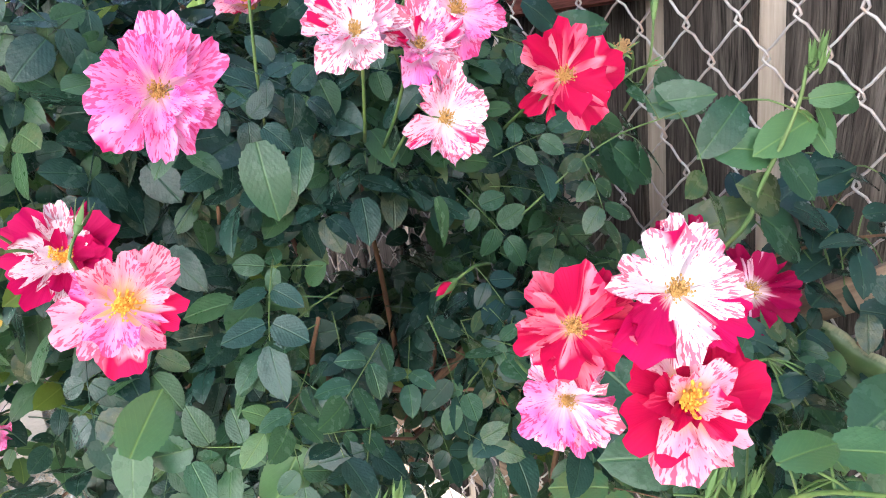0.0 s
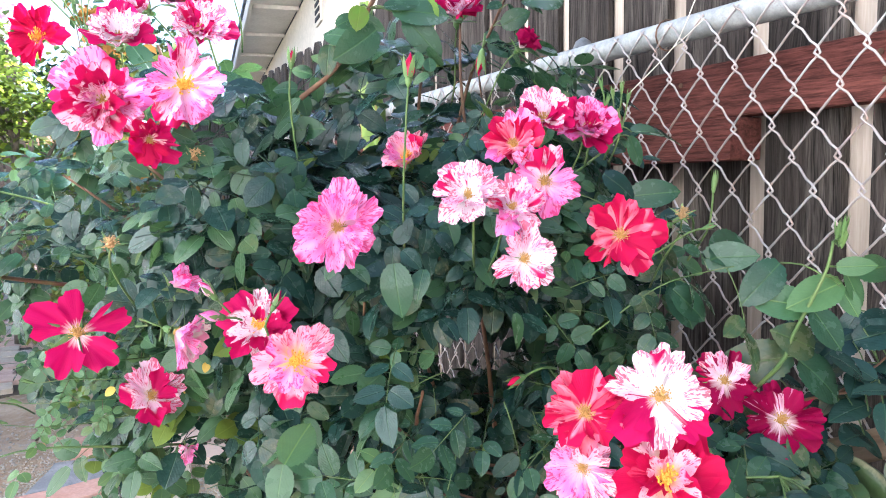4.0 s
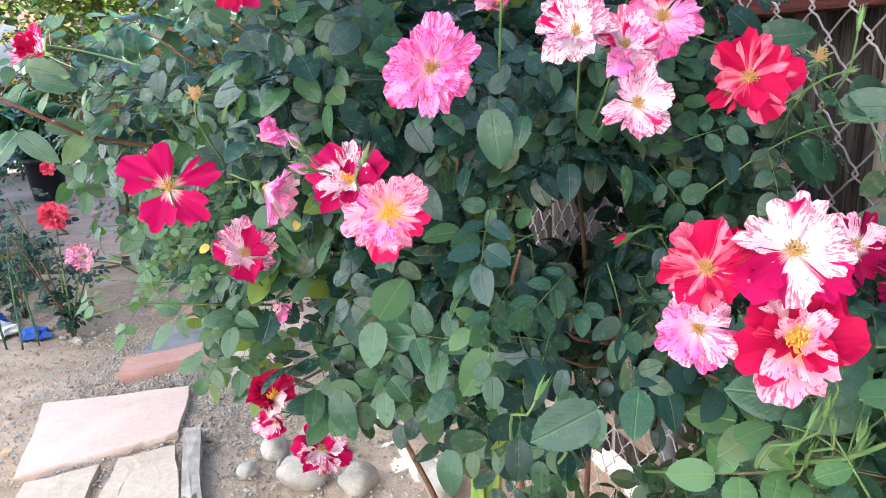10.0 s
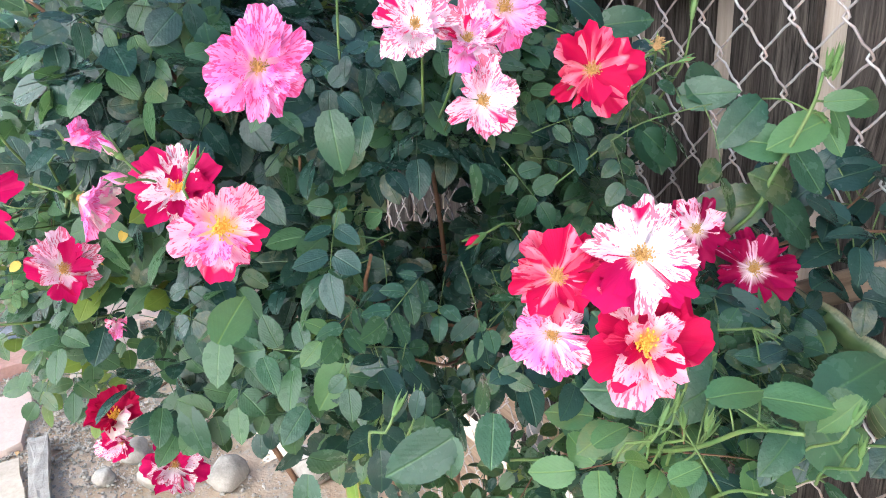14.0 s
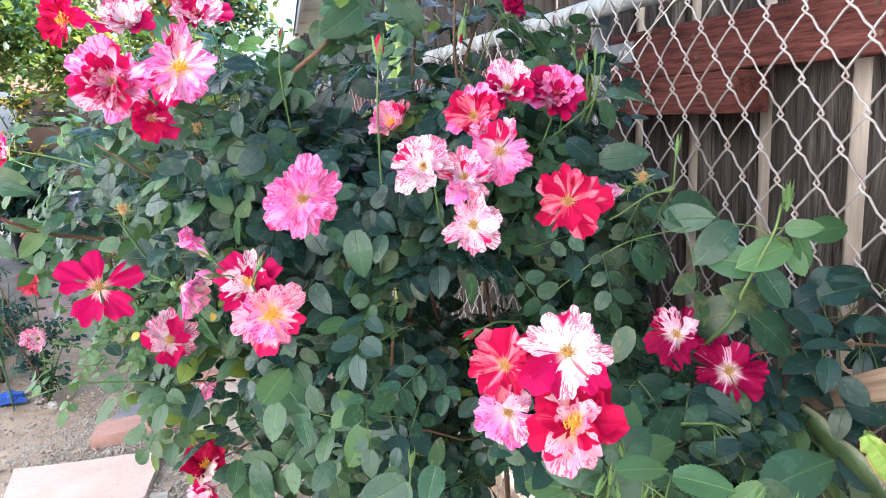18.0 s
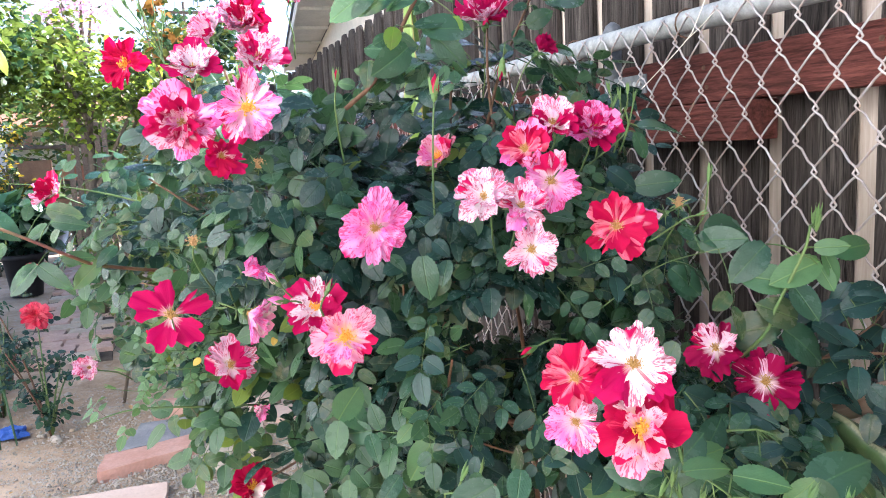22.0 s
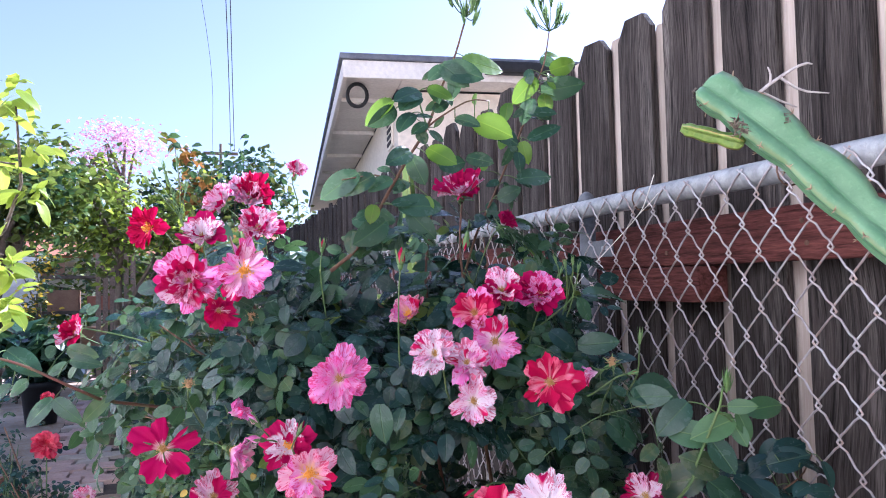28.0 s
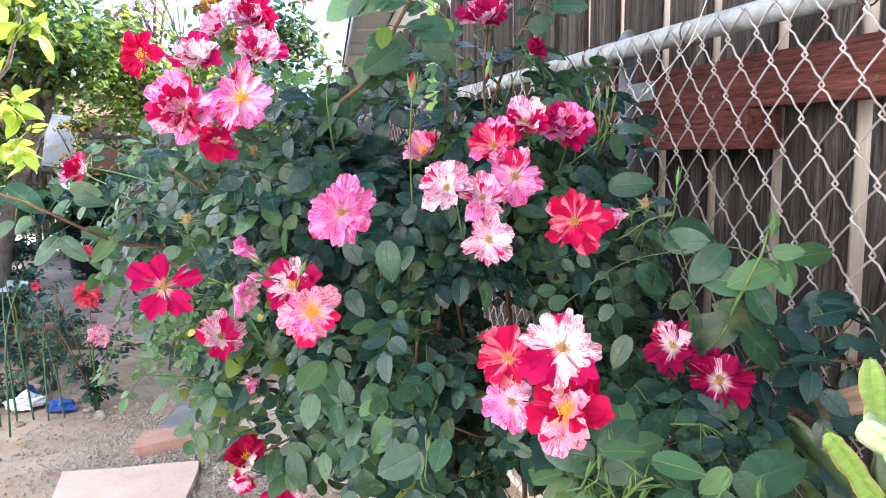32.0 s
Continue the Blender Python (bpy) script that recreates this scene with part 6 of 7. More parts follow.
# ---- shrubs and trees beyond ----
def small_leaf(seed, ln=1.0, wd=0.36):
    v = [(0, 0, 0), (-wd * 0.8, 0.3, 0.06), (0, 0.33, 0), (wd * 0.8, 0.3, 0.06), (-wd * 0.75, 0.65, 0.02), (0, 0.68, -0.05), (wd * 0.75, 0.65, 0.02), (0, 1.0, -0.18)]
    f = [(0, 2, 1), (0, 3, 2), (1, 2, 5, 4), (2, 3, 6, 5), (4, 5, 7), (5, 6, 7)]
    return np.array(v) * ln, f, [(0.5 + p[0], p[1]) for p in v]


SL = small_leaf(0)


FINE = leaflet_data(3, 4)
FINE = (np.array(FINE[0]) * (0.6, 1.0, 1.0), FINE[1], FINE[2])


def crown(name, blobs, leaf, mats, seed, parent, droop=0.3, offset=Vector((0, 0, 0)), shape=SL):
    """A crown of many small leaves on clumps: blobs are (middle, half axes, leaves)."""
    r_ = random.Random(seed)
    heap = Heap()
    for c, rad, n in blobs:
        c = Vector(c)
        sub = [Vector((r_.gauss(0, 0.5), r_.gauss(0, 0.5), r_.gauss(0, 0.5))) for _ in range(max(4, n // 60))]
        for k in range(n):
            s_ = sub[r_.randrange(len(sub))]
            d = s_ + Vector((r_.gauss(0, 0.3), r_.gauss(0, 0.3), r_.gauss(0, 0.26)))
            p = c + Vector((d.x * rad[0], d.y * rad[1], d.z * rad[2]))
            if p.z < 0.02:
                continue
            nrm = Vector((r_.gauss(0, 0.6), r_.gauss(0, 0.6), 0.8))
            tip = Vector((r_.gauss(0, 1), r_.gauss(0, 1), r_.gauss(-droop, 0.5)))
            heap.add(shape[0], shape[1], shape[2], axes(p - offset, nrm, tip) @ Matrix.Scale(leaf * r_.uniform(0.6, 1.25), 4), r_.randrange(len(mats)))
    return tagged(put(name, heap.mesh(name, mats, shape is not SL), parent), kind="stuff")


def tree(name, foot, trunk_pts, r0, blobs, leaf, mats, seed, label, category="tree", limbs=4, shape=SL):
    o = Vector(foot)
    t_ = empty(name, o, label, category)
    pts = curve_points(trunk_pts, 10)
    put("trunk", tube("trunk", [p - o for p in pts], [r0 * (1 - 0.07 * i) for i in range(10)], BARK, 9), t_)
    r_ = random.Random(seed)
    for k in range(limbs):
        c, rad, n = blobs[k % len(blobs)]
        s_ = pts[4 + r_.randrange(5)]
        e_ = Vector(c) + Vector((r_.gauss(0, 0.3) * rad[0], r_.gauss(0, 0.3) * rad[1], r_.gauss(0, 0.3) * rad[2]))
        lp = curve_points([s_, s_.lerp(e_, 0.5) + Vector((r_.gauss(0, 0.05), r_.gauss(0, 0.05), 0.06)), e_], 7)
        put("limb", tube("limb", [p - o for p in lp], [r0 * 0.5 * (1 - 0.12 * i) for i in range(7)], BARK, 7), t_)
    crown("crown", blobs, leaf, mats, seed + 1, t_, 0.3, o, shape)
    return t_


# tree at the left edge of the garden, and a branch of it that hangs near
tree("citrus_tree", (-1.9, 6.38, 0), [(-1.9, 6.38, -0.05), (-1.8, 6.4, 0.7), (-1.534, 6.39, 1.448), (-1.42, 6.39, 1.68), (-1.35, 6.39, 1.9)], 0.085,
     [((-1.85, 6.3, 2.3), (0.55, 0.5, 0.36), 1700), ((-1.25, 6.35, 2.2), (0.42, 0.45, 0.34), 1500), ((-1.5, 6.5, 2.1), (0.5, 0.4, 0.2), 700), ((-2.6, 6.2, 2.4), (0.6, 0.5, 0.55), 900), ((-1.6, 6.3, 2.5), (0.3, 0.4, 0.25), 600)], 0.085, [STUFF_MID, STUFF_FAR, STUFF_YOUNG, STUFF_YOUNG], 31, "small citrus tree with glossy green leaves in the sun", "tree", 7)
tree("yellow_green_shrub", (-0.7, 6.9, 0), [(-0.72, 6.9, -0.05), (-0.7, 6.9, 0.8), (-0.66, 6.9, 1.6), (-0.7, 6.9, 2.0)], 0.05,
     [((-0.85, 7.2, 2.12), (0.42, 0.4, 0.38), 1900), ((-0.3, 6.9, 2.0), (0.36, 0.35, 0.28), 800), ((-0.1, 7.0, 1.9), (0.3, 0.3, 0.3), 500), ((-1.0, 7.0, 2.3), (0.3, 0.3, 0.3), 360)], 0.075, [STUFF_YOUNG, STUFF_FAR, STUFF_LIME], 41, "tall yellow-green shrub behind the beds", "shrub", 6)
tree("young_tree", (-0.75, 1.45, 0), [(-0.75, 1.45, -0.05), (-0.78, 1.45, 0.7), (-0.7, 1.4, 1.4), (-0.55, 1.3, 1.85)], 0.014,
     [((-0.36, 1.34, 1.82), (0.05, 0.06, 0.06), 36), ((-0.345, 1.35, 1.7), (0.04, 0.05, 0.05), 30), ((-0.37, 1.35, 1.49), (0.03, 0.04, 0.05), 20), ((-0.365, 1.34, 1.4), (0.03, 0.04, 0.045), 20), ((-0.5, 1.25, 1.7), (0.1, 0.1, 0.2), 70)], 0.052, [STUFF_LIME], 51, "young tree with long bright yellow-green leaves", "tree", 3, FINE)
tree("pink_tree", (-2.4, 26, 0), [(-2.4, 26, -0.2), (-2.4, 26, 2), (-2.3, 26, 4), (-2.2, 26, 5)], 0.2,
     [((-2.3, 26, 6.3), (1.2, 1.0, 0.7), 800), ((-3.4, 26, 5.7), (1.0, 1, 0.6), 400)], 0.15, [STUFF_PINK], 61, "distant tree in pale pink bloom", "tree", 8)
tree("hedge_tree", (0.4, 11.5, 0), [(0.4, 11.5, -0.05), (0.4, 11.5, 1), (0.4, 11.5, 2), (0.4, 11.5, 2.6)], 0.07,
     [((0.45, 11.5, 2.9), (0.7, 0.5, 0.5), 900), ((-0.35, 11.3, 2.75), (0.6, 0.5, 0.45), 700), ((1.1, 11.8, 3.0), (0.6, 0.5, 0.45), 600)], 0.12, [STUFF_MID, STUFF_DARK, STUFF_FAR], 71, "dark green tree behind the garden", "tree", 7)
tree("rust_shrub", (0.42, 3.75, 0), [(0.42, 3.75, -0.05), (0.35, 3.6, 0.8), (0.2, 3.42, 1.4), (0.0, 3.3, 1.95)], 0.012,
     [((0.0, 3.28, 2.02), (0.1, 0.1, 0.11), 60), ((0.05, 3.3, 1.9), (0.15, 0.14, 0.12), 110), ((-0.08, 3.3, 2.13), (0.06, 0.06, 0.05), 14), ((0.1, 3.3, 1.55), (0.24, 0.2, 0.24), 260)], 0.055, [STUFF_RUST, STUFF_FAR, STUFF_MID], 81, "rose shrub with rust-brown new leaves", "shrub", 6)
tree("leafy_shrub", (-0.42, 4.3, 0), [(-0.42, 4.3, -0.05), (-0.3, 4.1, 0.5), (-0.25, 3.55, 0.9), (-0.3, 3.5, 1.2)], 0.01,
     [((-0.1, 3.5, 1.28), (0.2, 0.22, 0.2), 230), ((-0.16, 3.5, 0.95), (0.14, 0.16, 0.18), 90), ((0.1, 3.6, 1.2), (0.24, 0.25, 0.35), 380), ((-0.05, 3.4, 0.75), (0.25, 0.2, 0.25), 260)], 0.055, [STUFF_YOUNG, STUFF_FAR, STUFF_MID], 91, "sunlit yellow-green shrub by the path", "shrub", 6)
tree("yellow_flower_bush", (-1.95, 10.3, 0), [(-1.95, 10.3, -0.05), (-1.95, 10.3, 0.4), (-1.95, 10.3, 0.9), (-1.95, 10.3, 1.4)], 0.03,
     [((-1.88, 10.3, 1.8), (0.26, 0.2, 0.12), 260), ((-1.95, 10.3, 1.1), (0.2, 0.2, 0.6), 500)], 0.07, [STUFF_YELLOW, STUFF_FAR, STUFF_MID], 95, "upright plant with yellow flowers", "shrub", 3)
tree("far_hedge", (1, 15.4, 0), [(1, 15.4, -0.05), (1, 15.4, 0.6), (1, 15.4, 1.2), (1, 15.4, 2.2)], 0.06,
     [((-4 + i * 1.1, 15.5 + (i % 2), 2.2 + 0.35 * math.sin(i * 1.7)), (0.9, 0.6, 0.8), 620) for i in range(-2, 9)] + [((-4 + i * 1.1, 15.2, 0.9), (0.9, 0.5, 0.7), 520) for i in range(-2, 9)], 0.17, [STUFF_FAR, STUFF_MID, STUFF_YOUNG], 97, "long sunlit hedge closing the garden", "hedge", 6)

# low planting along both sides of the path
for k, (x, y, h, w, mats) in enumerate((
        (-1.5, 5.2, 0.5, 0.22, [STUFF_MID, STUFF_DARK]), (-2.0, 5.0, 0.7, 0.3, [STUFF_MID, STUFF_FAR]), (-1.75, 6.6, 0.7, 0.3, [STUFF_MID, STUFF_DARK]),
        (-2.4, 7.6, 0.9, 0.4, [STUFF_FAR, STUFF_MID]), (-2.2, 10.4, 0.9, 0.45, [STUFF_MID, STUFF_DARK]), (-0.1, 5.2, 1.25, 0.36, [STUFF_MID, STUFF_FAR, STUFF_YOUNG]),
        (0.35, 5.9, 1.5, 0.4, [STUFF_FAR, STUFF_MID]), (-0.25, 7.3, 1.35, 0.42, [STUFF_YOUNG, STUFF_FAR, STUFF_MID]), (0.2, 8.6, 1.6, 0.5, [STUFF_MID, STUFF_FAR]), (-0.4, 10.2, 1.7, 0.5, [STUFF_FAR, STUFF_MID]),
        (-2.9, 12.0, 1.0, 0.6, [STUFF_FAR, STUFF_MID]), (0.3, 4.5, 1.1, 0.28, [STUFF_MID, STUFF_DARK]))):
    tree("garden_shrub", (x, y, 0), [(x, y, -0.03), (x, y, h * 0.25), (x + 0.03, y, h * 0.5), (x, y, h * 0.8)], 0.018,
         [((x, y, h * 0.78), (w, w * 0.8, h * 0.22), 420), ((x - 0.1, y - 0.1, h * 0.42), (w * 0.9, w * 0.8, h * 0.3), 380)], 0.06, mats, 200 + k * 3, "leafy green garden shrub beside the path", "shrub", 4)

# coral rose plant in the bed
o = Vector((-0.74, 3.92, 0))
coral = empty("garden_rose", o, "small rose plant with coral-pink blooms in the bed", "rose bush")
r_ = random.Random(3)
for k, (dx, dy, h) in enumerate(((0.0, 0.0, 0.6), (-0.22, 0.12, 0.72), (-0.05, 0.1, 0.5), (-0.3, 0.2, 0.6), (0.08, 0.0, 0.35), (-0.15, -0.05, 0.42), (0.1, 0.1, 0.3))):
    put("cane", tube("cane", curve_points([(0, 0, -0.03), (dx * 0.4, dy * 0.4, h * 0.5), (dx, dy, h)], 8), [0.007, 0.006, 0.006, 0.005, 0.005, 0.004, 0.004, 0.003], CANE_BROWN if k % 2 else CANE_GREEN, 6), coral)
    for j in range(13):
        q = 0.2 + 0.75 * j / 9
        p = Vector((dx * q, dy * q, h * q))
        an = r_.uniform(0, 6.28)
        put("leaf", LEAF_MESH["mid" if j % 2 else "dark"][r_.randrange(9)], coral, axes(p, (r_.gauss(0, 0.4), -0.3 + r_.gauss(0, 0.3), 0.8), (math.cos(an), math.sin(an), 0.1)) @ Matrix.Scale(0.042, 4))
for k, (x, y, z, s_) in enumerate(((0.0, -0.03, 0.63, 0.085), (-0.03, 0.2, 0.84, 0.045), (-0.3, 0.2, 0.66, 0.03))):
    core = put("bloom", CALYX[k], coral, axes((x, y, z), (0.2, -0.8, 0.6), (0, 0, 1)) @ Matrix.Scale(s_, 4), "full coral-pink bloom")
    for row, (n, size, lift) in enumerate(((7, 0.9, 12), (7, 0.8, 32), (6, 0.65, 52), (5, 0.45, 70))):
        for j in range(n):
            put("petal", PETAL_MESH["coral"][(j + row) % 6], core, Matrix.Rotation(6.283 * (j + 0.5 * row) / n, 4, "Z") @ Matrix.Translation((0, 0.04, 0.05 * row)) @ Matrix.Rotation(radians(lift), 4, "X") @ Matrix.Scale(size, 4))

# more stems and low leaves in the bed
for k, (x, y, h) in enumerate(((-1.04, 4.35, 0.55), (-1.3, 4.75, 0.55), (-1.12, 4.95, 0.42), (-1.25, 4.15, 0.3))):
    plant = empty("rose_seedling", (x, y, 0), "thin-stemmed young rose plant in the bed", "rose bush", "young roses in the bed")
    for j in range(7):
        dx, dy, hh = r_.gauss(0, 0.09), r_.gauss(0, 0.09), h * r_.uniform(0.6, 1.1)
        put("cane", tube("cane", curve_points([(dx * 0.1, dy * 0.1, -0.02), (dx * 0.5, dy * 0.5, hh * 0.55), (dx, dy, hh)], 7), [0.005, 0.0045, 0.004, 0.004, 0.0035, 0.003, 0.002], CANE_GREEN if j % 3 else CANE_BROWN, 5), plant)
        for i in range(4):
            q, an = r_.uniform(0.15, 0.95), r_.uniform(0, 6.28)
            put("leaf", LEAF_MESH["mid" if i % 2 else "dark"][r_.randrange(9)], plant, axes((dx * q, dy * q, hh * q), (r_.gauss(0, 0.4), -0.3 + r_.gauss(0, 0.3), 0.8), (math.cos(an), math.sin(an), -0.1)) @ Matrix.Scale(0.05, 4))

# onion stalks
for k, (x, y, n) in enumerate(((-0.9, 3.82, 2), (-1.12, 3.8, 3), (-1.03, 3.62, 1), (-1.3, 4.2, 2))):
    plant = empty("onion_plant", (x, y, 0), "onion plant with tall hollow green stalks", "onion", "onions in the bed")
    for j in range(n):
        dx, dy, h = r_.uniform(-0.22, 0.1), r_.uniform(-0.1, 0.1), r_.uniform(0.35, 0.95)
        put("stalk", tube("stalk", curve_points([(0.07 * j - 0.06, 0.03 * j, -0.02), (0.05 * j - 0.05 + dx * 0.2, dy * 0.3, h * 0.6), (dx, dy, h)], 9), [0.005, 0.0055, 0.0055, 0.005, 0.0046, 0.0042, 0.0035, 0.002, 0.001], ONION, 8), plant)

# litter and containers in the bed
def crumpled(name, mat, size, seed):
    bm = bmesh.new()
    bmesh.ops.create_icosphere(bm, subdivisions=3, radius=1.0)
    for v in bm.verts:
        k = 1 + 0.5 * noise.noise(v.co * 2.0 + Vector((seed, 0, 0))) + 0.35 * noise.noise(v.co * 5.0 + Vector((0, seed, 0)))
        v.co = Vector((v.co.x * k * size, v.co.y * k * size * 0.7, max(-0.3, v.co.z * k) * size * 0.55))
    return bm_mesh(name, bm, mat)


tagged(put("plastic_bag", crumpled("plastic_bag", WHITE_PLASTIC, 0.1, 1), None, pose(-1.12, 4.05, 0.02, 0, 0, 20)), "crumpled white plastic bag lying on the soil", "bag")
tagged(put("plastic_bag", crumpled("plastic_bag", BLUE, 0.07, 2), None, pose(-0.93, 3.95, 0.015)), "crumpled blue plastic bag lying on the soil", "bag")
tagged(put("plastic_bag", crumpled("plastic_bag", BLUE, 0.07, 6), None, pose(-1.18, 4.25, 0.015)), "crumpled blue plastic bag lying on the soil", "bag")


def pot(x, y, r, h, mat, label, name="plant_pot"):
    prof = [(r * 0.72, 0.0), (r * 0.74, 0.02), (r * 0.95, h * 0.86), (r * 1.04, h * 0.87), (r * 1.04, h), (r * 0.95, h), (r * 0.9, h * 0.85), (0.01, h * 0.84)]
    n = 24
    vs = [(q * math.cos(6.2832 * k / n), q * math.sin(6.2832 * k / n), z) for q, z in prof for k in range(n)]
    fs = [(j * n + k, j * n + (k + 1) % n, (j + 1) * n + (k + 1) % n, (j + 1) * n + k) for j in range(len(prof) - 1) for k in range(n)]
    return tagged(put(name, mesh_from(name, vs, fs, [mat], smooth=True), None, pose(x, y, 0)), label, "plant pot")


pot(-1.6, 8.6, 0.21, 0.46, BLACK, "large black plastic nursery pot beside the path")
pot(-1.9, 12.6, 0.3, 0.45, BLUE_POT, "blue-grey plastic pot by the path")
pot(-1.4, 12.9, 0.28, 0.4, BLACK, "dark plastic pot by the path")
pot(-1.86, 6.1, 0.27, 0.36, WHITE_PLASTIC, "pale grey plastic tub in the bed", "plastic_tub")
crown("spiky_leaves", [((-1.6, 8.6, 0.75), (0.35, 0.3, 0.25), 200)], 0.3, [STUFF_MID, STUFF_DARK], 17, tagged(new("strap_leaf_plant"), "clump of long strap-shaped green leaves in the black pot", "plant"), 0.2)
stone("edging_brick", [(-1.9, 5.5), (-1.3, 5.5), (-1.3, 5.62), (-1.9, 5.62)], 0.12, TERRACOTTA, "row of terracotta edging bricks", 15)

# clods and stones scattered on the bed
rock_rnd = random.Random(58)
for k in range(22):
    r0 = rock_rnd.uniform(0.01, 0.03)
    x, y = rock_rnd.uniform(-1.35, -0.55), rock_rnd.uniform(3.15, 4.7)
    tagged(put("stone", rock_mesh("stone", r0, GROUND if k % 3 else PEBBLE, k * 2.3), None, pose(x, y, r0 * 0.3 - 0.006, 0, 0, k * 53)), "small rough stone half sunk in the soil", "stone", "stones in the bed")

# fallen leaves on the soil
litter, r_ = Heap(), random.Random(21)
for k in range(70):
    litter.add(SL[0], SL[1], SL[2], pose(r_.uniform(-1.2, 0.3), r_.uniform(2.2, 4.8), 0.012, r_.uniform(-25, 25), r_.uniform(-25, 25), r_.uniform(0, 360)) @ Matrix.Scale(r_.uniform(0.02, 0.045), 4))
tagged(new("leaf_litter", litter.mesh("leaf_litter", [DRIED])), "dry brown leaves scattered on the soil", "leaf litter", kind="stuff")

# low outbuilding that closes the garden
shed = empty("outbuilding", (-2.0, 17.5, 0), "low cream outbuilding with a faded clay roof beyond the garden", "outbuilding")
put("wall", box("wall", -6, 4.0, 0, 0.15, -0.05, 2.1, STUCCO, 0.01), shed)
put("fascia", box("fascia", -6.2, 4.2, -0.34, -0.3, 2.05, 2.2, TRIM, 0.005), shed)
put("roof", mesh_from("roof", [(-6.2, -0.35, 2.2), (4.2, -0.35, 2.2), (4.2, 2.4, 3.0), (-6.2, 2.4, 3.0), (-6.2, -0.35, 2.14), (4.2, -0.35, 2.14), (4.2, 2.4, 2.94), (-6.2, 2.4, 2.94)], [(0, 1, 2, 3), (7, 6, 5, 4), (0, 4, 5, 1), (1, 5, 6, 2), (2, 6, 7, 3), (3, 7, 4, 0)], [TERRACOTTA]), shed)

# slatted screen, shelf and cartons at the end of the garden
screen = empty("slatted_screen", (-1.04, 10.6, 0), "upright wooden slat screen at the end of the path", "screen")
for k in range(6):
    put("slat", box("slat", -0.032, 0.032, -0.012, 0.012, 0, 1.95, PLANK, 0.003), screen, pose(-0.22 + k * 0.088, 0, 0))
for z in (0.4, 1.7):
    put("crossbar", box("crossbar", -0.26, 0.26, 0.014, 0.045, z, z + 0.08, PLANK, 0.003), screen)
shelf = empty("shelf_rack", (-1.85, 11.4, 0), "low timber rack loaded with cartons", "rack")
for z in (0.55, 1.1, 1.6):
    put("board", box("board", -0.75, 0.75, -0.25, 0.25, z, z + 0.04, BARK, 0.004), shelf)
for x in (-0.72, 0.72):
    for y in (-0.22, 0.22):
        put("leg", box("leg", x - 0.03, x + 0.03, y - 0.03, y + 0.03, 0, 1.6, PLANK, 0.004), shelf)
for k, (x, z, w, h, mat) in enumerate(((-0.5, 0.59, 0.4, 0.32, CARTON), (0.0, 0.59, 0.45, 0.26, TERRACOTTA), (0.45, 0.59, 0.3, 0.3, CARTON), (-0.45, 1.14, 0.35, 0.26, TRIM), (0.05, 1.14, 0.4, 0.3, CARTON), (0.5, 1.14, 0.3, 0.2, TERRACOTTA), (-0.2, 1.64, 0.5, 0.2, CARTON))):
    tagged(put("carton", box("carton", -w / 2, w / 2, -0.18, 0.18, 0, h, mat, 0.006), None, pose(-1.85 + x, 11.4, z + 0.001, 0, 0, k * 3 - 8)), "carton on the timber rack", "carton", "cartons on the rack")
tagged(put("white_panel", box("white_panel", -0.2, 0.2, -0.012, 0.012, 0.0, 0.75, TRIM, 0.004), None, pose(-2.3, 10.9, 1.2, -14, 10, 12)), "white board leaning among the stored things", "board")
stand = empty("potting_stand", (-2.3, 10.9, 0), "rough low timber stand under the white board", "stand")
put("top", box("top", -0.3, 0.3, -0.2, 0.2, 1.16, 1.2, BARK, 0.004), stand)
for x in (-0.26, 0.26):
    for y in (-0.16, 0.16):
        put("leg", box("leg", x - 0.025, x + 0.025, y - 0.025, y + 0.025, 0, 1.16, BARK, 0.004), stand)
# overhead wires and pole far off
pole = empty("utility_pole", (0.9, 27, 0), "distant wooden utility pole with a crossarm", "utility pole")
put("shaft", tube("shaft", [(0, 0, -0.3), (0, 0, 3), (0, 0, 6.6)], [0.07, 0.065, 0.05], BARK, 10), pole)
put("crossarm", box("crossarm", -0.6, 0.6, -0.05, 0.05, 6.2, 6.3, BARK, 0.01), pole)
for k, (x, x2, z2) in enumerate(((0.7, 0.2, 14), (0.95, 0.35, 14.2), (-0.55, -0.9, 13))):
    tagged(new("overhead_wire", tube("overhead_wire", curve_points([(0.9 + x * 0.5, 27, 6.35), (0.6 + x * 0.4, 20, 8.0), (x2, 9, z2 * 0.82)], 14), 0.012 if k < 2 else 0.006, CABLE, 5)), "thin black overhead cable against the sky", "cable", "overhead cables")


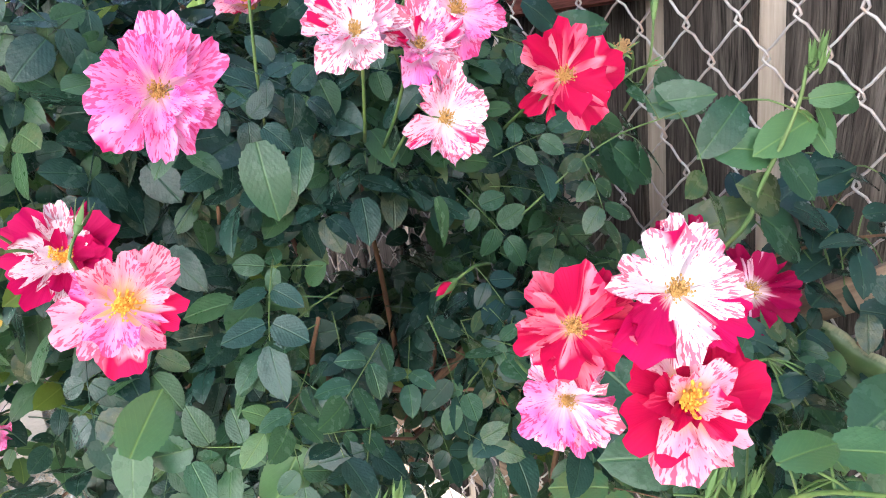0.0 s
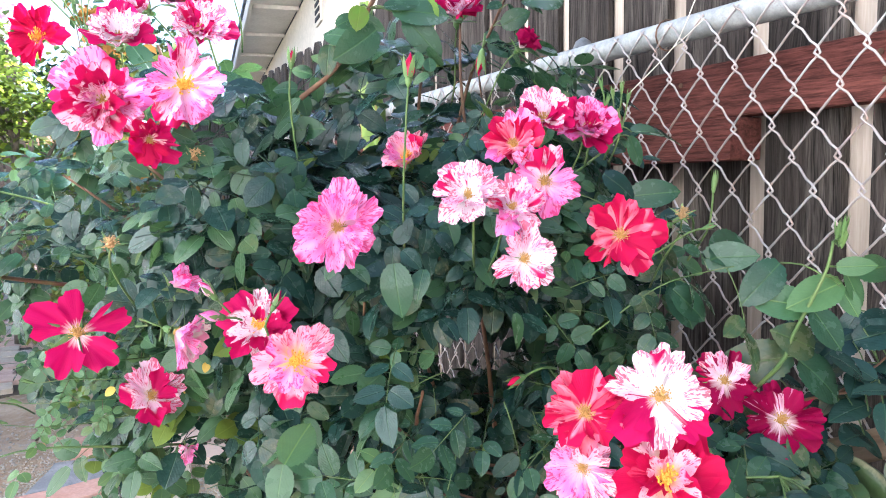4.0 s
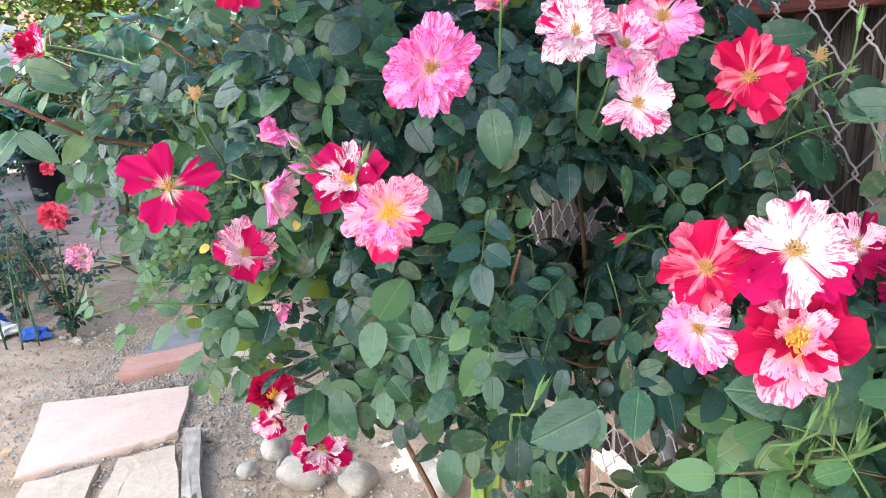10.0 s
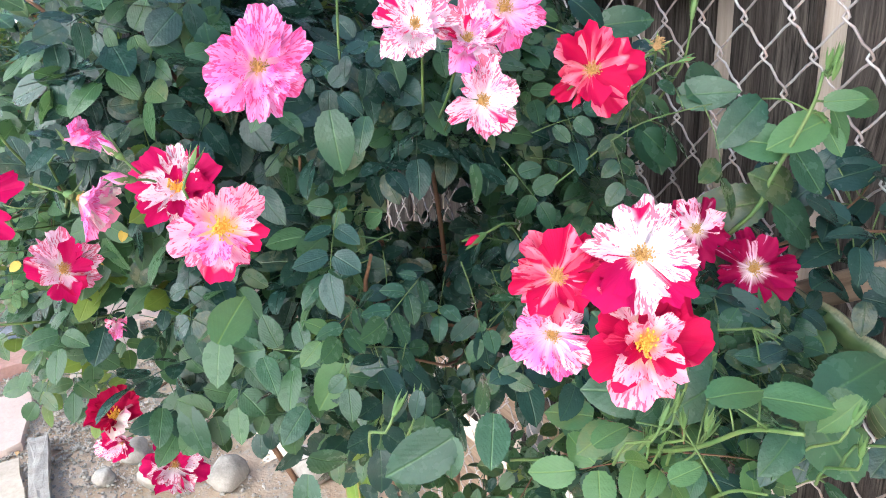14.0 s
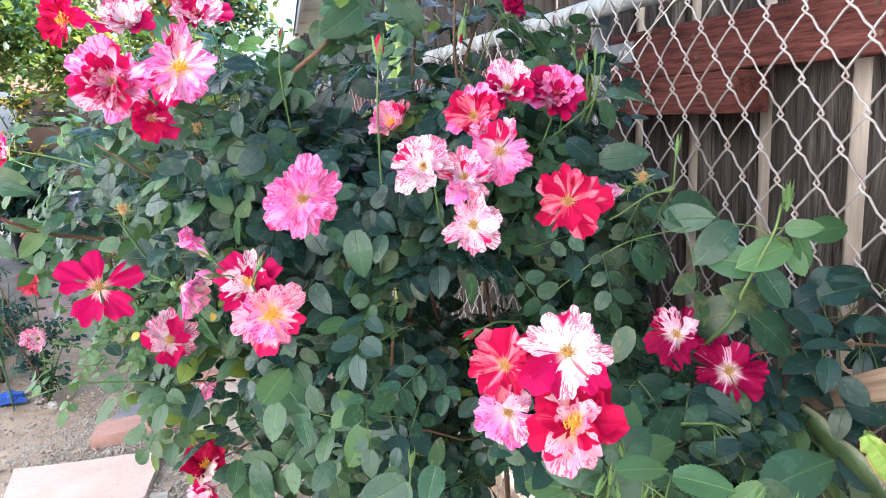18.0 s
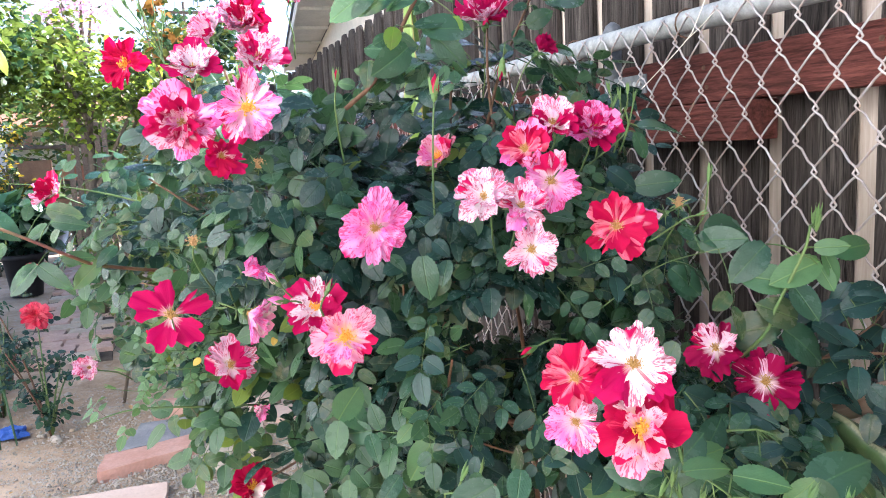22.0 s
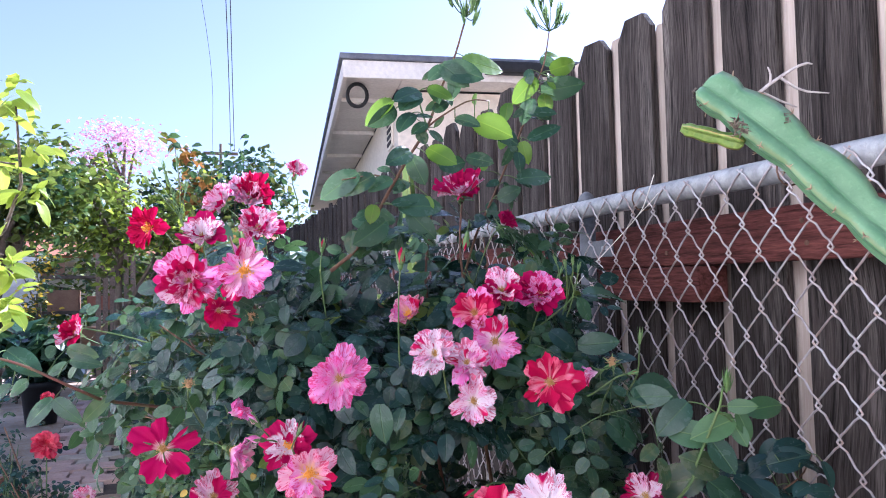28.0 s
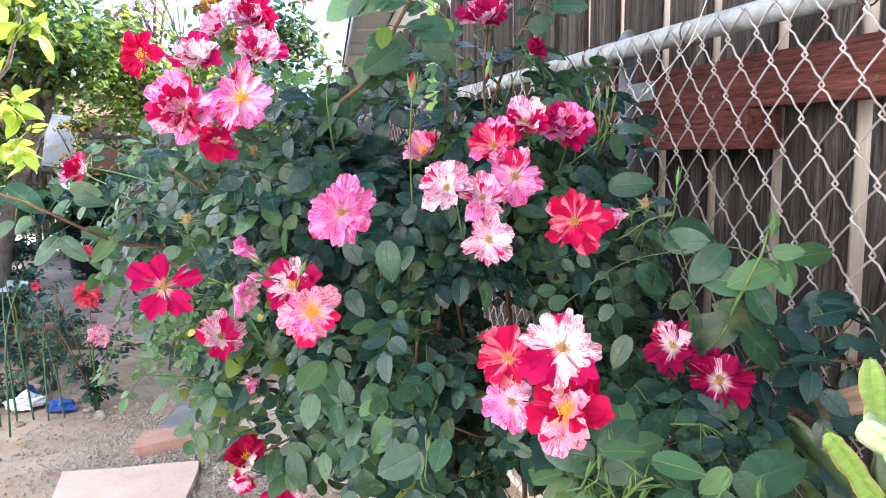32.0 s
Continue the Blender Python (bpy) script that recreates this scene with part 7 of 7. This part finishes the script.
# ---- dragon-fruit cactus ----
def cactus_arm(name, ctrl, size, mat, seed, parent, n=34, phase=0.0):
    """A three-winged stem with scalloped, corky ribs."""
    pts = curve_points(ctrl, n)
    vs, fs, us = [], [], []
    ring = 18
    total = sum((pts[i + 1] - pts[i]).length for i in range(n - 1))
    run = 0.0
    sd = None
    for i, p in enumerate(pts):
        if i:
            run += (pts[i] - pts[i - 1]).length
        d = (pts[min(i + 1, n - 1)] - pts[max(i - 1, 0)]).normalized()
        if sd is None:
            sd = d.cross(Vector((0.2, -1, 0.1))).normalized()
        else:
            sd = (sd - d * sd.dot(d)).normalized()
        s2 = d.cross(sd)
        q = run / total
        end = min(1.0, 0.78 + 6 * q) if q < 0.5 else min(1.0, 0.35 + 6 * (1 - q))
        end = end if i not in (0, n - 1) else 0.5
        sc = 0.7 + 0.32 * abs(math.sin(run / min(size * 2.6, 0.05) * math.pi + phase)) ** 0.7
        for k in range(ring):
            an = 2 * math.pi * k / ring
            wing = (0.5 + 0.5 * math.cos(3 * an)) ** 1.6
            r = size * (0.2 + 0.8 * wing * sc) * end
            vs.append(p + (sd * math.cos(an + phase) + s2 * math.sin(an + phase)) * r)
            us.append((k / ring, q))
    for i in range(n - 1):
        for k in range(ring):
            k2 = (k + 1) % ring
            fs.append((i * ring + k, i * ring + k2, (i + 1) * ring + k2, (i + 1) * ring + k))
    fs += [tuple(range(ring - 1, -1, -1)), tuple(range((n - 1) * ring, n * ring))]
    o_ = parent.location
    ob = put(name, mesh_from(name, [v - o_ for v in vs], fs, [mat], us, smooth=True), parent)
    # spine cushions along the ribs
    heap, r_ = Heap(), random.Random(seed)
    for i in range(3, n - 2, 6):
        for w in range(3):
            tip = Vector(vs[i * ring + w * 6]) - o_
            for s_ in range(4):
                d = Vector((r_.gauss(0, 1), r_.gauss(0, 1), r_.gauss(0, 1))).normalized() * size * 0.16
                v, f, u = tube_data([tip, tip + d], [size * 0.03, size * 0.008], 4)
                heap.add(v, f, u)
    tagged(put("spine_cover", heap.mesh("spine_cover", [CORK]), ob), kind="stuff")
    return ob


cactus = empty("dragon_fruit_cactus", (0.6, 0.05, 0), "dragon-fruit cactus with three-winged scalloped green stems", "cactus")
cactus_arm("stem", [(0.304, -0.018, 1.544), (0.327, -0.036, 1.518), (0.349, -0.053, 1.49), (0.366, -0.068, 1.464), (0.39, -0.09, 1.43), (0.44, -0.13, 1.37), (0.5, -0.19, 1.28)], 0.0188, CACTUS, 1, cactus, 70, 1.8)
dried = Heap()
r_ = random.Random(12)
for at, rad, n in (((0.301, -0.02, 1.538), 0.0022, 34), ((0.306, -0.047, 1.514), 0.0024, 40), ((0.339, -0.05, 1.519), 0.0018, 18)):
    for k in range(n):
        p = Vector(at) - cactus.location + Vector((r_.gauss(0, rad), r_.gauss(0, rad * 0.5), r_.gauss(0, rad)))
        v, f, u = tube_data([p, p + Vector((r_.gauss(0, 1), r_.gauss(0, 1), r_.gauss(0, 1))) * rad * 0.9], [rad * 0.3, rad * 0.08], 4)
        dried.add(v, f, u)
put("dried_scar", dried.mesh("dried_scar", [BARK]), cactus, None, "dry brown withered flower scars")
cactus_arm("shoot", [(0.325, -0.03, 1.508), (0.312, -0.015, 1.516), (0.298, -0.005, 1.522)], 0.006, CACTUS_YOUNG, 2, cactus, 20)
put("dry_twig", tube("dry_twig", [p - cactus.location for p in curve_points([(0.326, -0.034, 1.53), (0.331, -0.036, 1.537), (0.342, -0.04, 1.546), (0.357, -0.046, 1.555), (0.363, -0.048, 1.555)], 8)], [0.0017, 0.0014, 0.0012, 0.0011, 0.001, 0.0009, 0.0008, 0.0005], TWIG_GREY, 5), cactus)
put("dry_twig", tube("dry_twig", [p - cactus.location for p in curve_points([(0.345, -0.041, 1.547), (0.357, -0.045, 1.539), (0.373, -0.05, 1.537)], 6)], [0.001, 0.0009, 0.0008, 0.0007, 0.0006, 0.0004], TWIG_GREY, 5), cactus)
put("dry_twig", tube("dry_twig", [p - cactus.location for p in curve_points([(0.338, -0.039, 1.543), (0.339, -0.039, 1.549), (0.337, -0.039, 1.554)], 5)], [0.0009, 0.0008, 0.0007, 0.0006, 0.0004], TWIG_GREY, 5), cactus)
put("dry_twig", tube("dry_twig", [p - cactus.location for p in curve_points([(0.335, -0.037, 1.538), (0.345, -0.04, 1.533), (0.354, -0.043, 1.529)], 5)], [0.0008, 0.0008, 0.0007, 0.0006, 0.0004], TWIG_GREY, 5), cactus)
cactus_arm("stem", [(0.665, 0.395, 1.05), (0.67, 0.36, 1.045), (0.68, 0.29, 1.01), (0.7, 0.2, 0.94), (0.72, 0.12, 0.86)], 0.042, CACTUS_OLIVE, 3, cactus, 40, 1.3)
cactus_arm("stem", [(0.69, 0.52, 0.965), (0.69, 0.45, 1.0), (0.685, 0.385, 1.03)], 0.03, CACTUS_OLIVE, 4, cactus, 24, 0.5)
cactus_arm("stem", [(0.66, 0.1, 0.85), (0.62, 0.12, 0.98), (0.585, 0.14, 1.08), (0.575, 0.155, 1.14)], 0.016, CACTUS_OLIVE, 5, cactus, 24, 0.2)
cactus_arm("young_lobe", [(0.575, 0.155, 1.135), (0.573, 0.16, 1.164), (0.571, 0.163, 1.184), (0.569, 0.165, 1.201)], 0.0125, CACTUS_YOUNG, 6, cactus, 26, 0.5)
cactus_arm("young_lobe", [(0.572, 0.152, 1.08), (0.551, 0.16, 1.112), (0.54, 0.165, 1.128), (0.532, 0.169, 1.138)], 0.0125, CACTUS_YOUNG, 11, cactus, 26, 0.5)
cactus_arm("pale_lobe", [(0.53, 0.13, 1.163), (0.549, 0.123, 1.146), (0.566, 0.116, 1.128), (0.6, 0.105, 1.09), (0.66, 0.09, 1.0)], 0.0155, CACTUS_PALE, 12, cactus, 36, 0.6)
cactus_arm("stem", [(0.76, 0.0, -0.02), (0.75, 0.02, 0.4), (0.73, 0.06, 0.75), (0.72, 0.1, 0.95)], 0.045, CACTUS, 7, cactus, 36, 0.2)
cactus_arm("stem", [(0.74, 0.0, 0.7), (0.66, -0.15, 1.0), (0.58, -0.24, 1.15), (0.5, -0.19, 1.28)], 0.02, CACTUS, 8, cactus, 36, 0.2)
far_cactus = empty("dragon_fruit_cactus", (0.62, 1.5, 0), "tall flat-winged cactus stems behind the rose bush", "cactus")
cactus_arm("stem", [(0.62, 1.5, 0.0), (0.62, 1.45, 0.6), (0.58, 1.4, 1.2), (0.52, 1.35, 1.45), (0.5, 1.33, 1.72)], 0.035, CACTUS_YOUNG, 9, far_cactus, 40, 0.2)
cactus_arm("stem", [(0.6, 1.5, 0.0), (0.56, 1.48, 0.7), (0.5, 1.4, 1.2), (0.42, 1.3, 1.4)], 0.03, CACTUS_YOUNG, 10, far_cactus, 36, 0.2)
